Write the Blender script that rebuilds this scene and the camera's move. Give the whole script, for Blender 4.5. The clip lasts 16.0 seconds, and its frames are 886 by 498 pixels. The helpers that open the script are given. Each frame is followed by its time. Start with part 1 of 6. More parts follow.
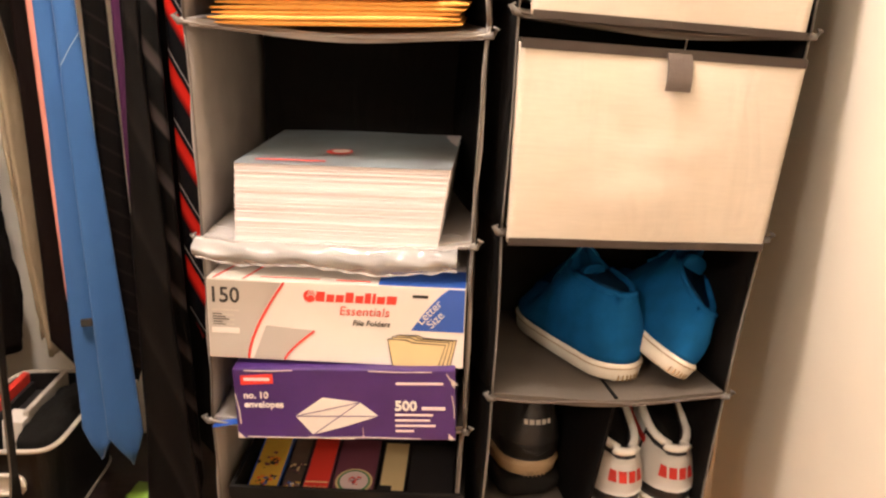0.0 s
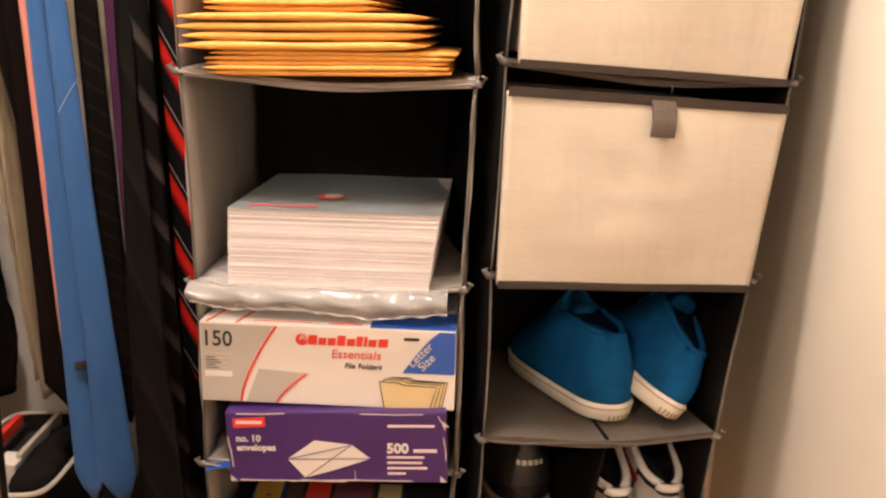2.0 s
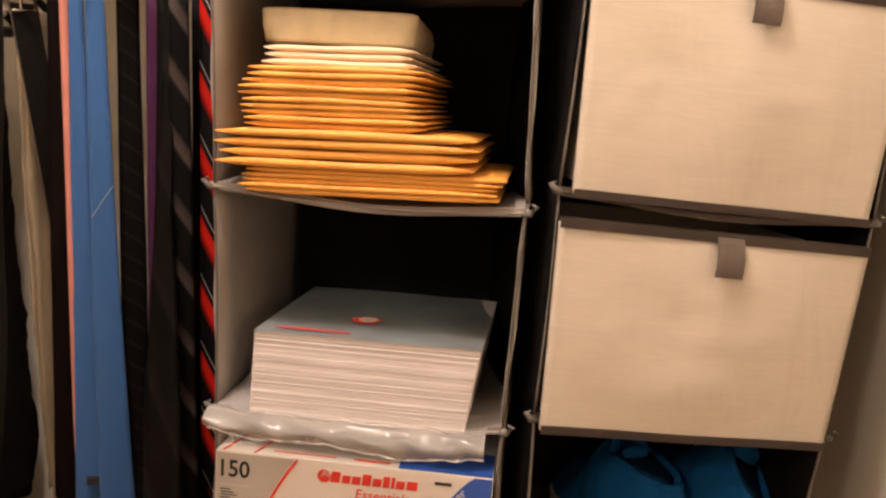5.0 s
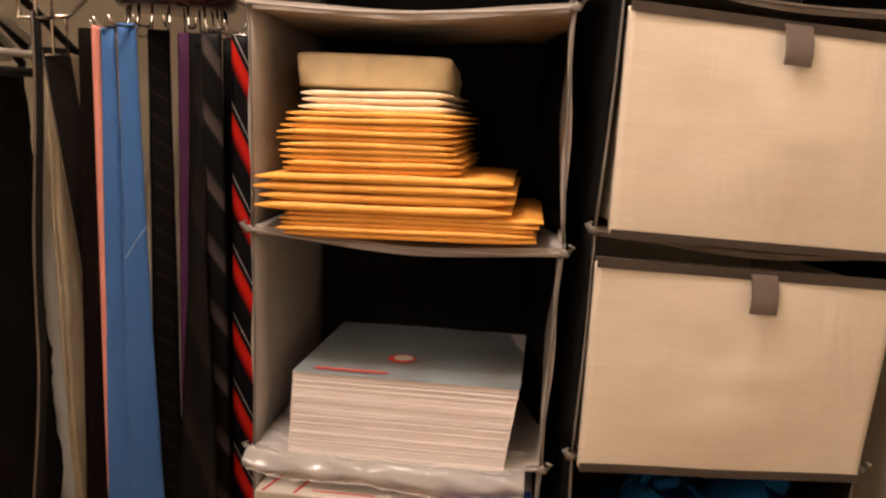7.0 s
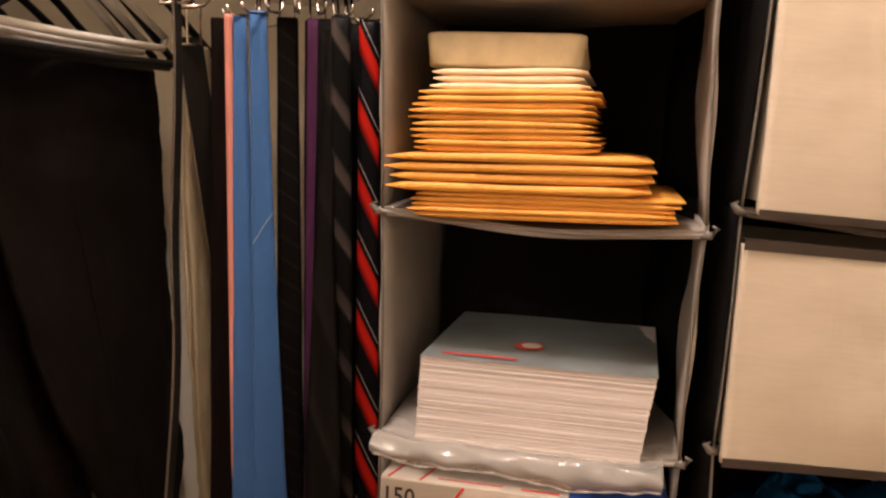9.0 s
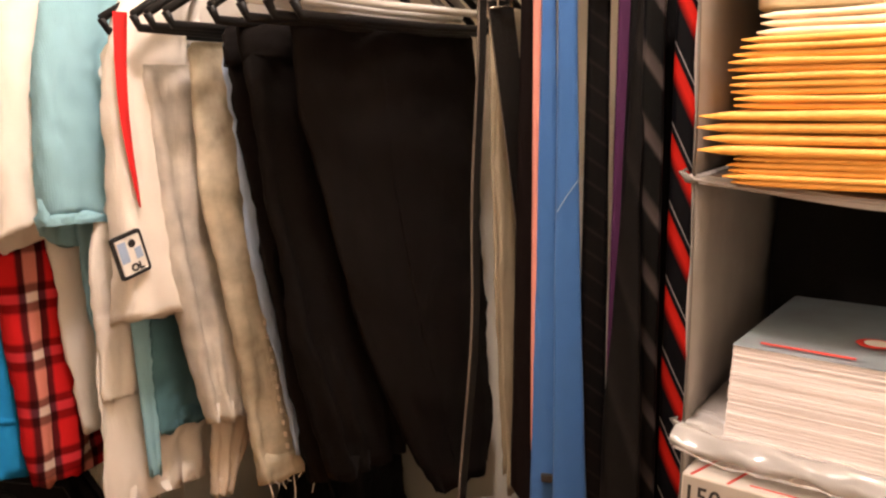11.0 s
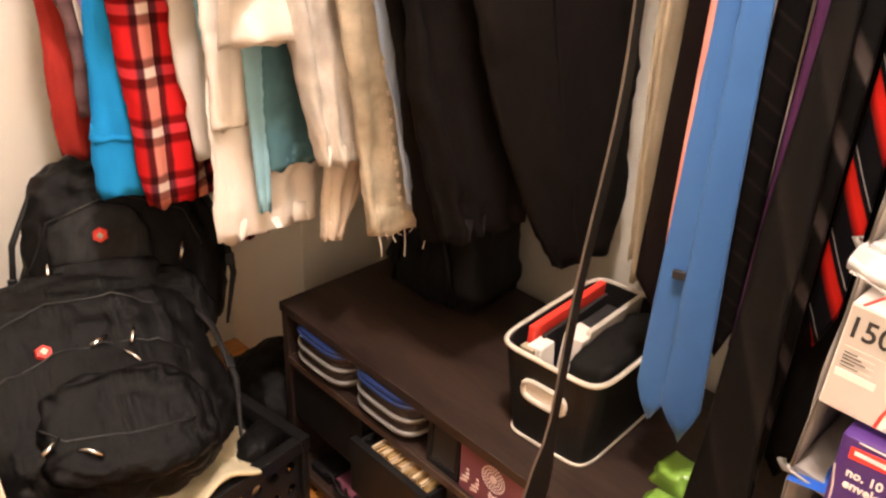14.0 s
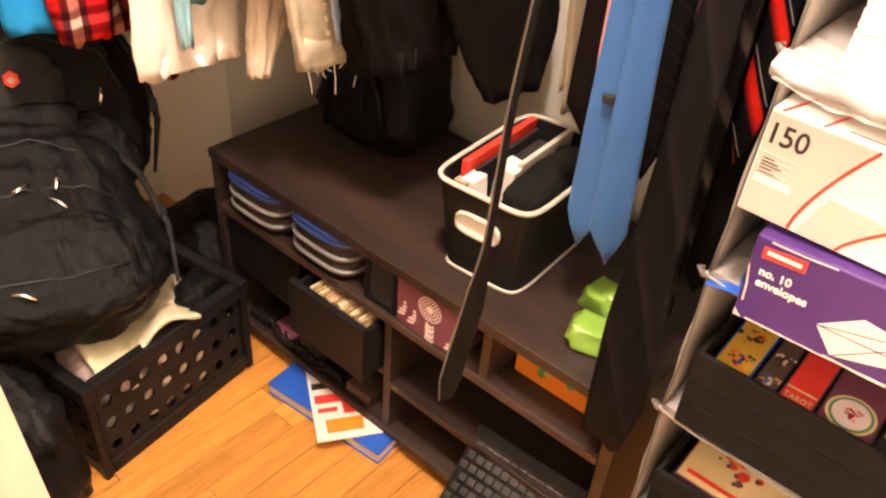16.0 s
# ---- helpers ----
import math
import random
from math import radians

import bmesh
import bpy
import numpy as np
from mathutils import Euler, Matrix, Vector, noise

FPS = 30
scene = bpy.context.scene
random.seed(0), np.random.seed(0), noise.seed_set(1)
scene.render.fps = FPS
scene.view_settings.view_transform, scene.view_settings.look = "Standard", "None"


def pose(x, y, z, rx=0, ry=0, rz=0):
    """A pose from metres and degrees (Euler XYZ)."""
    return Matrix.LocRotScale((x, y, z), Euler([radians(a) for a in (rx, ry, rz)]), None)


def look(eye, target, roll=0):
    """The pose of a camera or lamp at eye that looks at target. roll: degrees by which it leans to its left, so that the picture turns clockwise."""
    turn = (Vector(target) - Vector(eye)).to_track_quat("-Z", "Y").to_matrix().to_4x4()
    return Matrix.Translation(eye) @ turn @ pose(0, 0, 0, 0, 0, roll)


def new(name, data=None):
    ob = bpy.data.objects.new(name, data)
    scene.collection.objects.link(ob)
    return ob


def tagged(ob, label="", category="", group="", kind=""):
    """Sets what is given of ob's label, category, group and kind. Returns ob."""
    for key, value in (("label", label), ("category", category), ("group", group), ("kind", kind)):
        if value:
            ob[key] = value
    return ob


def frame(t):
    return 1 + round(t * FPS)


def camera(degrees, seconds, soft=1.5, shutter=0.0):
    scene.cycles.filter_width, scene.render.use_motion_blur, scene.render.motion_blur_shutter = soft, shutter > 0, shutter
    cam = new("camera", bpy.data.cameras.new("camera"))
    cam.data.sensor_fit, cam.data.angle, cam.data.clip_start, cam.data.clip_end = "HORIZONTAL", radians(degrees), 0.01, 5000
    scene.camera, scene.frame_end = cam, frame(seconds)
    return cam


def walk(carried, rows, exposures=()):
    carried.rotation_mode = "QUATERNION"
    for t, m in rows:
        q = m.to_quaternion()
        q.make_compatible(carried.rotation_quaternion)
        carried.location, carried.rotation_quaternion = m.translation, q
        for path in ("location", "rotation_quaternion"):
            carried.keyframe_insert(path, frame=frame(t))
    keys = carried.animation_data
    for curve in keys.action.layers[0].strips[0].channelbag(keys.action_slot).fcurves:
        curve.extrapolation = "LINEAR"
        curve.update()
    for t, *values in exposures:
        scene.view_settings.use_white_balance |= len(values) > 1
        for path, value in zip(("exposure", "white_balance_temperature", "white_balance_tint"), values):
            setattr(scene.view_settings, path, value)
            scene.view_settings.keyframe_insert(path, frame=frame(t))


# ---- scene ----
cam = camera(57.0, 16.0, soft=2.3)
# the filming camera's own exposure and white balance: seconds, stops, kelvin, tint
EXPOSURES = [
    (0.0, 0.20, 6650, 7), (1.0, -0.12, 6700, 8), (2.0, -0.20, 6700, 9), (3.0, -0.30, 6800, 10), (4.0, -0.54, 7000, 11), (4.7, -0.66, 7050, 11), (7.0, -0.84, 7100, 11),
    (8.2, -0.82, 7100, 11), (10.5, -0.42, 6900, 11), (11.5, 0.06, 6750, 10), (12.5, 0.20, 6750, 10), (14.0, 0.74, 6600, 9), (15.0, 1.02, 6950, 10), (16.0, 1.10, 7050, 10),
]
PATH = [
    (0, (0.046, -0.074, 1.178), (-0.055, 1.829, 0.571), 0.6),
    (0.5, (0.046, -0.081, 1.193), (-0.057, 1.833, 0.623), 0.5),
    (1, (0.041, -0.082, 1.194), (-0.067, 1.841, 0.656), 0.6),
    (1.5, (0.045, -0.084, 1.195), (-0.057, 1.834, 0.639), 0.4),
    (2, (0.054, -0.082, 1.195), (-0.042, 1.843, 0.662), 0.4),
    (2.5, (0.058, -0.063, 1.189), (-0.005, 1.864, 0.657), 1.4),
    (3, (0.055, -0.033, 1.192), (-0.027, 1.894, 0.66), 2.1),
    (3.5, (0.046, 0.001, 1.192), (-0.092, 1.943, 0.734), 3.0),
    (4, (0.047, -0.001, 1.208), (-0.136, 1.947, 0.793), 4.2),
    (4.5, (0.054, -0.006, 1.219), (-0.168, 1.945, 0.836), 3.3),
    (4.7, (0.054, -0.002, 1.225), (-0.175, 1.952, 0.861), 2.6),
    (6.8, (0.023, -0.012, 1.257), (-0.17, 1.957, 0.965), 2.5),
    (7, (0.011, -0.012, 1.262), (-0.201, 1.952, 0.95), 1.7),
    (7.5, (0.004, -0.019, 1.24), (-0.206, 1.951, 0.963), 1.0),
    (8, (0.005, -0.007, 1.249), (-0.313, 1.944, 0.943), 0.7),
    (8.2, (-0.04, -0.009, 1.232), (-0.342, 1.95, 0.96), 1.0),
    (10.3, (-0.023, 0.033, 1.223), (-0.961, 1.765, 0.875), -0.5),
    (10.5, (-0.023, 0.041, 1.222), (-1.044, 1.726, 0.88), -1.0),
    (11, (-0.028, 0.065, 1.223), (-1.179, 1.658, 0.851), -0.9),
    (11.5, (-0.027, 0.072, 1.225), (-1.295, 1.576, 0.864), -0.6),
    (12, (-0.032, 0.08, 1.218), (-1.423, 1.465, 0.834), -0.5),
    (12.5, (-0.039, 0.094, 1.2), (-1.462, 1.417, 0.726), -0.5),
    (13, (-0.068, 0.121, 1.193), (-1.462, 1.407, 0.559), -0.4),
    (13.5, (-0.104, 0.16, 1.189), (-1.449, 1.391, 0.368), 0.6),
    (14, (-0.107, 0.169, 1.191), (-1.361, 1.408, 0.247), 2.5),
    (14.5, (-0.106, 0.17, 1.184), (-1.324, 1.353, 0.127), 2.0),
    (15, (-0.099, 0.165, 1.176), (-1.25, 1.327, 0.023), 2.9),
    (15.5, (-0.102, 0.166, 1.166), (-1.166, 1.338, -0.057), 3.4),
    (16, (-0.088, 0.146, 1.157), (-1.09, 1.386, -0.051), 4.6),
]
walk(cam, [(t, look(eye, target, roll)) for t, eye, target, roll in PATH], EXPOSURES)
# warm bulb overhead, exposure held
SCENE_BULB = 64.0
WALL_FILL = 38.0

world = bpy.data.worlds.new("world")
scene.world = world
world.use_nodes = True
world.node_tree.nodes["Background"].inputs[0].default_value = (1.0, 0.86, 0.68, 1)
world.node_tree.nodes["Background"].inputs[1].default_value = 0.02


def point_lamp(name, loc, power, colour, radius):
    data = bpy.data.lights.new(name, "POINT")
    data.energy, data.color, data.shadow_soft_size = power, colour, radius
    ob = new(name, data)
    ob.location = loc
    return ob


BULB = (-0.33, 0.42, 2.28)
point_lamp("ceiling_bulb", BULB, SCENE_BULB, (1.0, 0.85, 0.83), 0.08)
# unseen fill lamp, added outside the doorway to brighten the east wall
point_lamp("east_wall_fill", (-0.80, -1.1, 2.05), WALL_FILL, (1.0, 0.85, 0.81), 0.10)

# ---- materials ----


def mat(name, colour, rough=0.7, metal=0.0, vary=0.12, scale=30.0, bump=0.15, bump_scale=None, second=None, stretch=(1, 1, 1), sheen=0.0, transmission=0.0, alpha=1.0, spec=0.5, coat=0.0):
    """A surface with two scales of colour variation and fine relief."""
    m = bpy.data.materials.new(name)
    m.use_nodes = True
    nt = m.node_tree
    b = nt.nodes["Principled BSDF"]
    tc = nt.nodes.new("ShaderNodeTexCoord")
    mp = nt.nodes.new("ShaderNodeMapping")
    mp.inputs["Scale"].default_value = stretch
    nt.links.new(tc.outputs["Object"], mp.inputs["Vector"])
    n1 = nt.nodes.new("ShaderNodeTexNoise")
    n1.inputs["Scale"].default_value, n1.inputs["Detail"].default_value = scale, 6.0
    n2 = nt.nodes.new("ShaderNodeTexNoise")
    n2.inputs["Scale"].default_value, n2.inputs["Detail"].default_value = scale / 7.0, 3.0
    mix = nt.nodes.new("ShaderNodeMath")
    mix.operation = "ADD"
    for n, sock in ((n1, 0), (n2, 1)):
        nt.links.new(mp.outputs["Vector"], n.inputs["Vector"])
        nt.links.new(n.outputs["Fac"], mix.inputs[sock])
    ramp = nt.nodes.new("ShaderNodeValToRGB")
    lo = [max(0.0, c * (1 - vary)) for c in colour]
    hi = [min(1.0, c * (1 + vary)) for c in (second or colour)]
    ramp.color_ramp.elements[0].position, ramp.color_ramp.elements[1].position = 0.3, 0.7
    ramp.color_ramp.elements[0].color, ramp.color_ramp.elements[1].color = (*lo, 1), (*hi, 1)
    half = nt.nodes.new("ShaderNodeMath")
    half.operation = "MULTIPLY"
    half.inputs[1].default_value = 0.5
    nt.links.new(mix.outputs[0], half.inputs[0])
    nt.links.new(half.outputs[0], ramp.inputs["Fac"])
    nt.links.new(ramp.outputs["Color"], b.inputs["Base Color"])
    b.inputs["Roughness"].default_value, b.inputs["Metallic"].default_value = rough, metal
    b.inputs["Specular IOR Level"].default_value = spec
    b.inputs["Sheen Weight"].default_value = sheen
    b.inputs["Transmission Weight"].default_value = transmission
    b.inputs["Coat Weight"].default_value = coat
    b.inputs["Alpha"].default_value = alpha
    if bump:
        n3 = nt.nodes.new("ShaderNodeTexNoise")
        n3.inputs["Scale"].default_value, n3.inputs["Detail"].default_value = bump_scale or scale * 6, 4.0
        nt.links.new(mp.outputs["Vector"], n3.inputs["Vector"])
        bp = nt.nodes.new("ShaderNodeBump")
        bp.inputs["Strength"].default_value, bp.inputs["Distance"].default_value = bump, 0.002
        nt.links.new(n3.outputs["Fac"], bp.inputs["Height"])
        nt.links.new(bp.outputs["Normal"], b.inputs["Normal"])
    return m


def fabric(name, colour, weave=900.0, vary=0.12, bump=0.3, wrinkle=0.45, **kw):
    """Cloth: noise variation with a fine woven relief."""
    m = mat(name, colour, rough=kw.pop("rough", 0.85), vary=vary, scale=kw.pop("scale", 25), bump=0, sheen=kw.pop("sheen", 0.0), spec=0.07, **kw)
    nt = m.node_tree
    b = nt.nodes["Principled BSDF"]
    tc = nt.nodes["Texture Coordinate"]
    w1 = nt.nodes.new("ShaderNodeTexWave")
    w2 = nt.nodes.new("ShaderNodeTexWave")
    w2.bands_direction = "Z"
    add = nt.nodes.new("ShaderNodeMath")
    add.operation = "ADD"
    for w, sock in ((w1, 0), (w2, 1)):
        w.inputs["Scale"].default_value = weave / 6
        w.inputs["Distortion"].default_value = 1.5
        nt.links.new(tc.outputs["Object"], w.inputs["Vector"])
        nt.links.new(w.outputs["Fac"], add.inputs[sock])
    n = nt.nodes.new("ShaderNodeTexNoise")
    n.inputs["Scale"].default_value = 40
    nt.links.new(tc.outputs["Object"], n.inputs["Vector"])
    add2 = nt.nodes.new("ShaderNodeMath")
    add2.operation = "MULTIPLY_ADD"
    add2.inputs[1].default_value = 4.0
    nt.links.new(n.outputs["Fac"], add2.inputs[0])
    nt.links.new(add.outputs[0], add2.inputs[2])
    bp = nt.nodes.new("ShaderNodeBump")
    bp.inputs["Strength"].default_value, bp.inputs["Distance"].default_value = bump, 0.001
    nt.links.new(add2.outputs[0], bp.inputs["Height"])
    mp2 = nt.nodes.new("ShaderNodeMapping")
    mp2.inputs["Scale"].default_value = (1.0, 1.0, 0.35)
    wr = nt.nodes.new("ShaderNodeTexNoise")
    wr.inputs["Scale"].default_value, wr.inputs["Detail"].default_value, wr.inputs["Distortion"].default_value = 16, 3.0, 0.6
    bp2 = nt.nodes.new("ShaderNodeBump")
    bp2.inputs["Strength"].default_value, bp2.inputs["Distance"].default_value = wrinkle, 0.012
    nt.links.new(tc.outputs["Object"], mp2.inputs["Vector"])
    nt.links.new(mp2.outputs["Vector"], wr.inputs["Vector"])
    nt.links.new(wr.outputs["Fac"], bp2.inputs["Height"])
    nt.links.new(bp.outputs["Normal"], bp2.inputs["Normal"])
    nt.links.new(bp2.outputs["Normal"], b.inputs["Normal"])
    return m


def bands(name, axis, period, stops, rough=0.8, slope=0.0, cross=None):
    """Striped or plaid cloth: colour bands repeated along an axis of the object, with a second set across."""
    m = bpy.data.materials.new(name)
    m.use_nodes = True
    nt = m.node_tree
    b = nt.nodes["Principled BSDF"]
    b.inputs["Roughness"].default_value = rough
    b.inputs["Specular IOR Level"].default_value = 0.06
    tc = nt.nodes.new("ShaderNodeTexCoord")
    sep = nt.nodes.new("ShaderNodeSeparateXYZ")
    nt.links.new(tc.outputs["Object"], sep.inputs[0])

    def ramp_of(ax, per, table, tilt):
        mul = nt.nodes.new("ShaderNodeMath")
        mul.operation = "MULTIPLY_ADD"
        mul.inputs[1].default_value = tilt
        other = "X" if ax == "Z" else "Z"
        nt.links.new(sep.outputs[other], mul.inputs[0])
        nt.links.new(sep.outputs[ax], mul.inputs[2])
        div = nt.nodes.new("ShaderNodeMath")
        div.operation = "DIVIDE"
        div.inputs[1].default_value = per
        nt.links.new(mul.outputs[0], div.inputs[0])
        fr = nt.nodes.new("ShaderNodeMath")
        fr.operation = "FRACT"
        nt.links.new(div.outputs[0], fr.inputs[0])
        r = nt.nodes.new("ShaderNodeValToRGB")
        r.color_ramp.interpolation = "LINEAR"
        els = r.color_ramp.elements
        while len(els) < len(table):
            els.new(0.5)
        for e, (p, c) in zip(els, table):
            e.position, e.color = p, (*c, 1)
        nt.links.new(fr.outputs[0], r.inputs["Fac"])
        return r

    r1 = ramp_of(axis, period, stops, slope)
    out = r1.outputs["Color"]
    if cross:
        r2 = ramp_of("Z" if axis != "Z" else "X", cross[0], cross[1], 0.0)
        mx = nt.nodes.new("ShaderNodeMix")
        mx.data_type, mx.blend_type = "RGBA", "MULTIPLY"
        mx.inputs["Factor"].default_value = cross[2]
        nt.links.new(out, mx.inputs["A"])
        nt.links.new(r2.outputs["Color"], mx.inputs["B"])
        out = mx.outputs["Result"]
    nt.links.new(out, b.inputs["Base Color"])
    n = nt.nodes.new("ShaderNodeTexNoise")
    n.inputs["Scale"].default_value = 400
    bp = nt.nodes.new("ShaderNodeBump")
    bp.inputs["Strength"].default_value, bp.inputs["Distance"].default_value = 0.25, 0.001
    nt.links.new(tc.outputs["Object"], n.inputs["Vector"])
    nt.links.new(n.outputs["Fac"], bp.inputs["Height"])
    nt.links.new(bp.outputs["Normal"], b.inputs["Normal"])
    return m


M_WALL = mat("cream_paint", (0.86, 0.81, 0.69), rough=0.55, vary=0.03, scale=9, bump=0.12, bump_scale=140)
M_JAMB = mat("beige_gloss_paint", (0.50, 0.415, 0.315), rough=0.4, vary=0.05, scale=9, bump=0.08, bump_scale=140)
M_CEIL = mat("ceiling_paint", (0.80, 0.77, 0.70), rough=0.8, vary=0.03, scale=9, bump=0.1)
M_FLOOR = mat("oak_plank", (0.48, 0.185, 0.034), rough=0.33, vary=0.22, scale=22, stretch=(1, 12, 12), second=(0.62, 0.27, 0.06), bump=0.08, coat=0.3)
M_GAP = mat("plank_joint", (0.08, 0.035, 0.012), rough=0.9, bump=0)
M_GREY = fabric("grey_canvas", (0.33, 0.30, 0.275), weave=1400, wrinkle=0.2)
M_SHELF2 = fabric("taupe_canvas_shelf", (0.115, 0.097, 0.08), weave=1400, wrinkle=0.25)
# sides and divider near black: the organizer's inner shade is in this colour
M_SHADEDGREY = fabric("shaded_grey_canvas", (0.005, 0.0045, 0.0042), weave=1400, wrinkle=0.2)
M_TAUPE = fabric("taupe_binding", (0.12, 0.095, 0.08), weave=1200)
M_PIPE = fabric("grey_piping", (0.16, 0.145, 0.13), weave=1600)
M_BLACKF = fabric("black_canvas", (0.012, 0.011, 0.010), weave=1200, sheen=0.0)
M_CREAMF = fabric("cream_canvas", (0.57, 0.505, 0.415), weave=1500, bump=0.10, vary=0.07, wrinkle=0.30, scale=30, stretch=(1, 1, 9))
M_KRAFT = mat("kraft_mailer", (0.74, 0.32, 0.052), rough=0.6, vary=0.08, scale=60, bump=0.25, second=(0.80, 0.37, 0.07))
M_KRAFT2 = mat("pale_mailer", (0.75, 0.60, 0.42), rough=0.6, vary=0.1, scale=60, bump=0.2)
M_PADBOX = mat("padded_parcel", (0.55, 0.44, 0.27), rough=0.5, vary=0.25, scale=45, bump=0.6, bump_scale=60)
M_PAPER = mat("paper_edges", (0.70, 0.645, 0.625), rough=0.8, vary=0.07, scale=12, stretch=(1, 1, 70), bump=0.5, bump_scale=12)
M_PAPER2 = mat("paper_edges_greyer", (0.64, 0.585, 0.57), rough=0.8, vary=0.12, scale=12, stretch=(1, 1, 90), bump=0.5, bump_scale=12)
M_SHEET = mat("printed_cover", (0.24, 0.23, 0.22), rough=0.35, vary=0.40, scale=14, bump=0, second=(0.20, 0.27, 0.30))
M_WHITE = mat("white_card", (0.72, 0.665, 0.60), rough=0.45, vary=0.03, scale=15, bump=0.05)
M_GREYCARD = mat("grey_card", (0.46, 0.42, 0.37), rough=0.45, vary=0.05, scale=15, bump=0.03)
M_RED = mat("red_ink", (0.70, 0.045, 0.03), rough=0.45, vary=0.05, bump=0)
M_BLUEINK = mat("blue_ink", (0.03, 0.10, 0.42), rough=0.4, vary=0.05, bump=0)
M_INK = mat("black_ink", (0.02, 0.018, 0.018), rough=0.5, vary=0.05, bump=0)
M_MANILA = mat("manila_print", (0.68, 0.52, 0.27), rough=0.5, vary=0.05, bump=0)
M_PURPLE = mat("purple_card", (0.055, 0.022, 0.13), rough=0.35, vary=0.15, scale=30, bump=0.1)
M_CORNER = mat("worn_card", (0.55, 0.47, 0.42), rough=0.8, vary=0.3, scale=80, bump=0.3)
M_BLUE = fabric("blue_satin", (0.042, 0.130, 0.34), weave=2200, vary=0.06, rough=0.5, sheen=0.2, wrinkle=0.12)
M_PINK = fabric("salmon_cloth", (0.62, 0.25, 0.20), weave=2000)
M_TIEDARK = fabric("dark_tie_silk", (0.004, 0.0036, 0.0036), weave=1500, rough=0.5)
M_TIEPURPLE = fabric("plum_tie_silk", (0.060, 0.018, 0.055), weave=1500, rough=0.5)
M_TIEBROWN = fabric("brown_black_wool", (0.007, 0.004, 0.0035), weave=1100)
M_REDSTRIPE = bands("red_striped_silk", "Z", 0.086, [(0.0, (0.004, 0.004, 0.005)), (0.10, (0.20, 0.006, 0.005)), (0.22, (0.50, 0.016, 0.010)), (0.38, (0.46, 0.014, 0.009)), (0.42, (0.004, 0.004, 0.005)), (0.52, (0.004, 0.004, 0.005)), (0.535, (0.50, 0.47, 0.45)), (0.555, (0.004, 0.004, 0.005))], rough=0.4, slope=2.1)
M_GREYSTRIPE = bands("grey_striped_silk", "Z", 0.075, [(0.0, (0.004, 0.004, 0.004)), (0.50, (0.004, 0.004, 0.004)), (0.60, (0.060, 0.048, 0.045)), (0.78, (0.038, 0.030, 0.028)), (0.88, (0.004, 0.004, 0.004))], rough=0.45, slope=1.5)
M_GREYSTRIPE2 = bands("faint_striped_wool", "Z", 0.12, [(0.0, (0.0055, 0.0045, 0.004)), (0.5, (0.0035, 0.003, 0.0027)), (0.6, (0.011, 0.009, 0.008)), (0.75, (0.007, 0.0055, 0.005)), (0.85, (0.0055, 0.0045, 0.004))], rough=0.6, slope=2.2)
M_DOTS = bands("dotted_silk", "Z", 0.028, [(0.0, (0.004, 0.0035, 0.0035)), (0.6, (0.004, 0.0035, 0.0035)), (0.72, (0.016, 0.012, 0.011)), (0.84, (0.004, 0.0035, 0.0035))], rough=0.5, slope=0.7)
M_SLACKS = fabric("black_wool", (0.0090, 0.0068, 0.0058), weave=1300)
M_CHARCOAL = fabric("charcoal_wool", (0.0072, 0.0056, 0.0050), weave=1300)
M_KHAKI = fabric("khaki_twill", (0.37, 0.302, 0.205), weave=1200, vary=0.12)
M_STONEJEAN = fabric("washed_khaki_denim", (0.34, 0.29, 0.205), weave=1000, vary=0.4, scale=26, wrinkle=0.9, second=(0.56, 0.49, 0.37))
M_GREYJEAN = fabric("pale_grey_denim", (0.40, 0.365, 0.32), weave=1000, vary=0.35, scale=24, wrinkle=0.9, second=(0.54, 0.50, 0.44))
M_JERSEY = fabric("white_knit", (0.80, 0.74, 0.66), weave=1100, vary=0.04)
M_REDKNIT = fabric("red_knit", (0.66, 0.03, 0.03), weave=1100)
M_AQUA = fabric("aqua_pique", (0.26, 0.47, 0.54), weave=900, vary=0.06)
M_TEAL = fabric("teal_jersey", (0.075, 0.17, 0.20), weave=1000)
M_BEIGE = fabric("beige_cotton", (0.62, 0.52, 0.41), weave=1000, vary=0.08)
M_SKY = fabric("bright_blue_cotton", (0.015, 0.26, 0.60), weave=1200, vary=0.08)
M_LIGHTBLUE = fabric("light_blue_cotton", (0.36, 0.46, 0.62), weave=1200)
M_LILAC = fabric("lilac_cotton", (0.44, 0.30, 0.58), weave=1200)
M_REDSHIRT = fabric("red_cotton", (0.40, 0.035, 0.028), weave=1100, vary=0.1)
M_TARTAN = bands("red_tartan", "X", 0.068, [(0.0, (0.60, 0.016, 0.018)), (0.30, (0.56, 0.014, 0.016)), (0.36, (0.10, 0.010, 0.012)), (0.46, (0.09, 0.010, 0.012)), (0.50, (0.66, 0.23, 0.17)), (0.74, (0.66, 0.23, 0.17)), (0.76, (0.10, 0.010, 0.012)), (0.88, (0.12, 0.010, 0.012)), (0.93, (0.60, 0.016, 0.018))], cross=(0.088, [(0.0, (1, 1, 1)), (0.42, (1, 1, 1)), (0.48, (0.28, 0.25, 0.25)), (0.60, (0.28, 0.25, 0.25)), (0.64, (1.1, 2.6, 3.0)), (0.76, (1.1, 2.6, 3.0)), (0.80, (0.28, 0.25, 0.25)), (0.90, (0.28, 0.25, 0.25)), (0.96, (1, 1, 1))], 0.9))
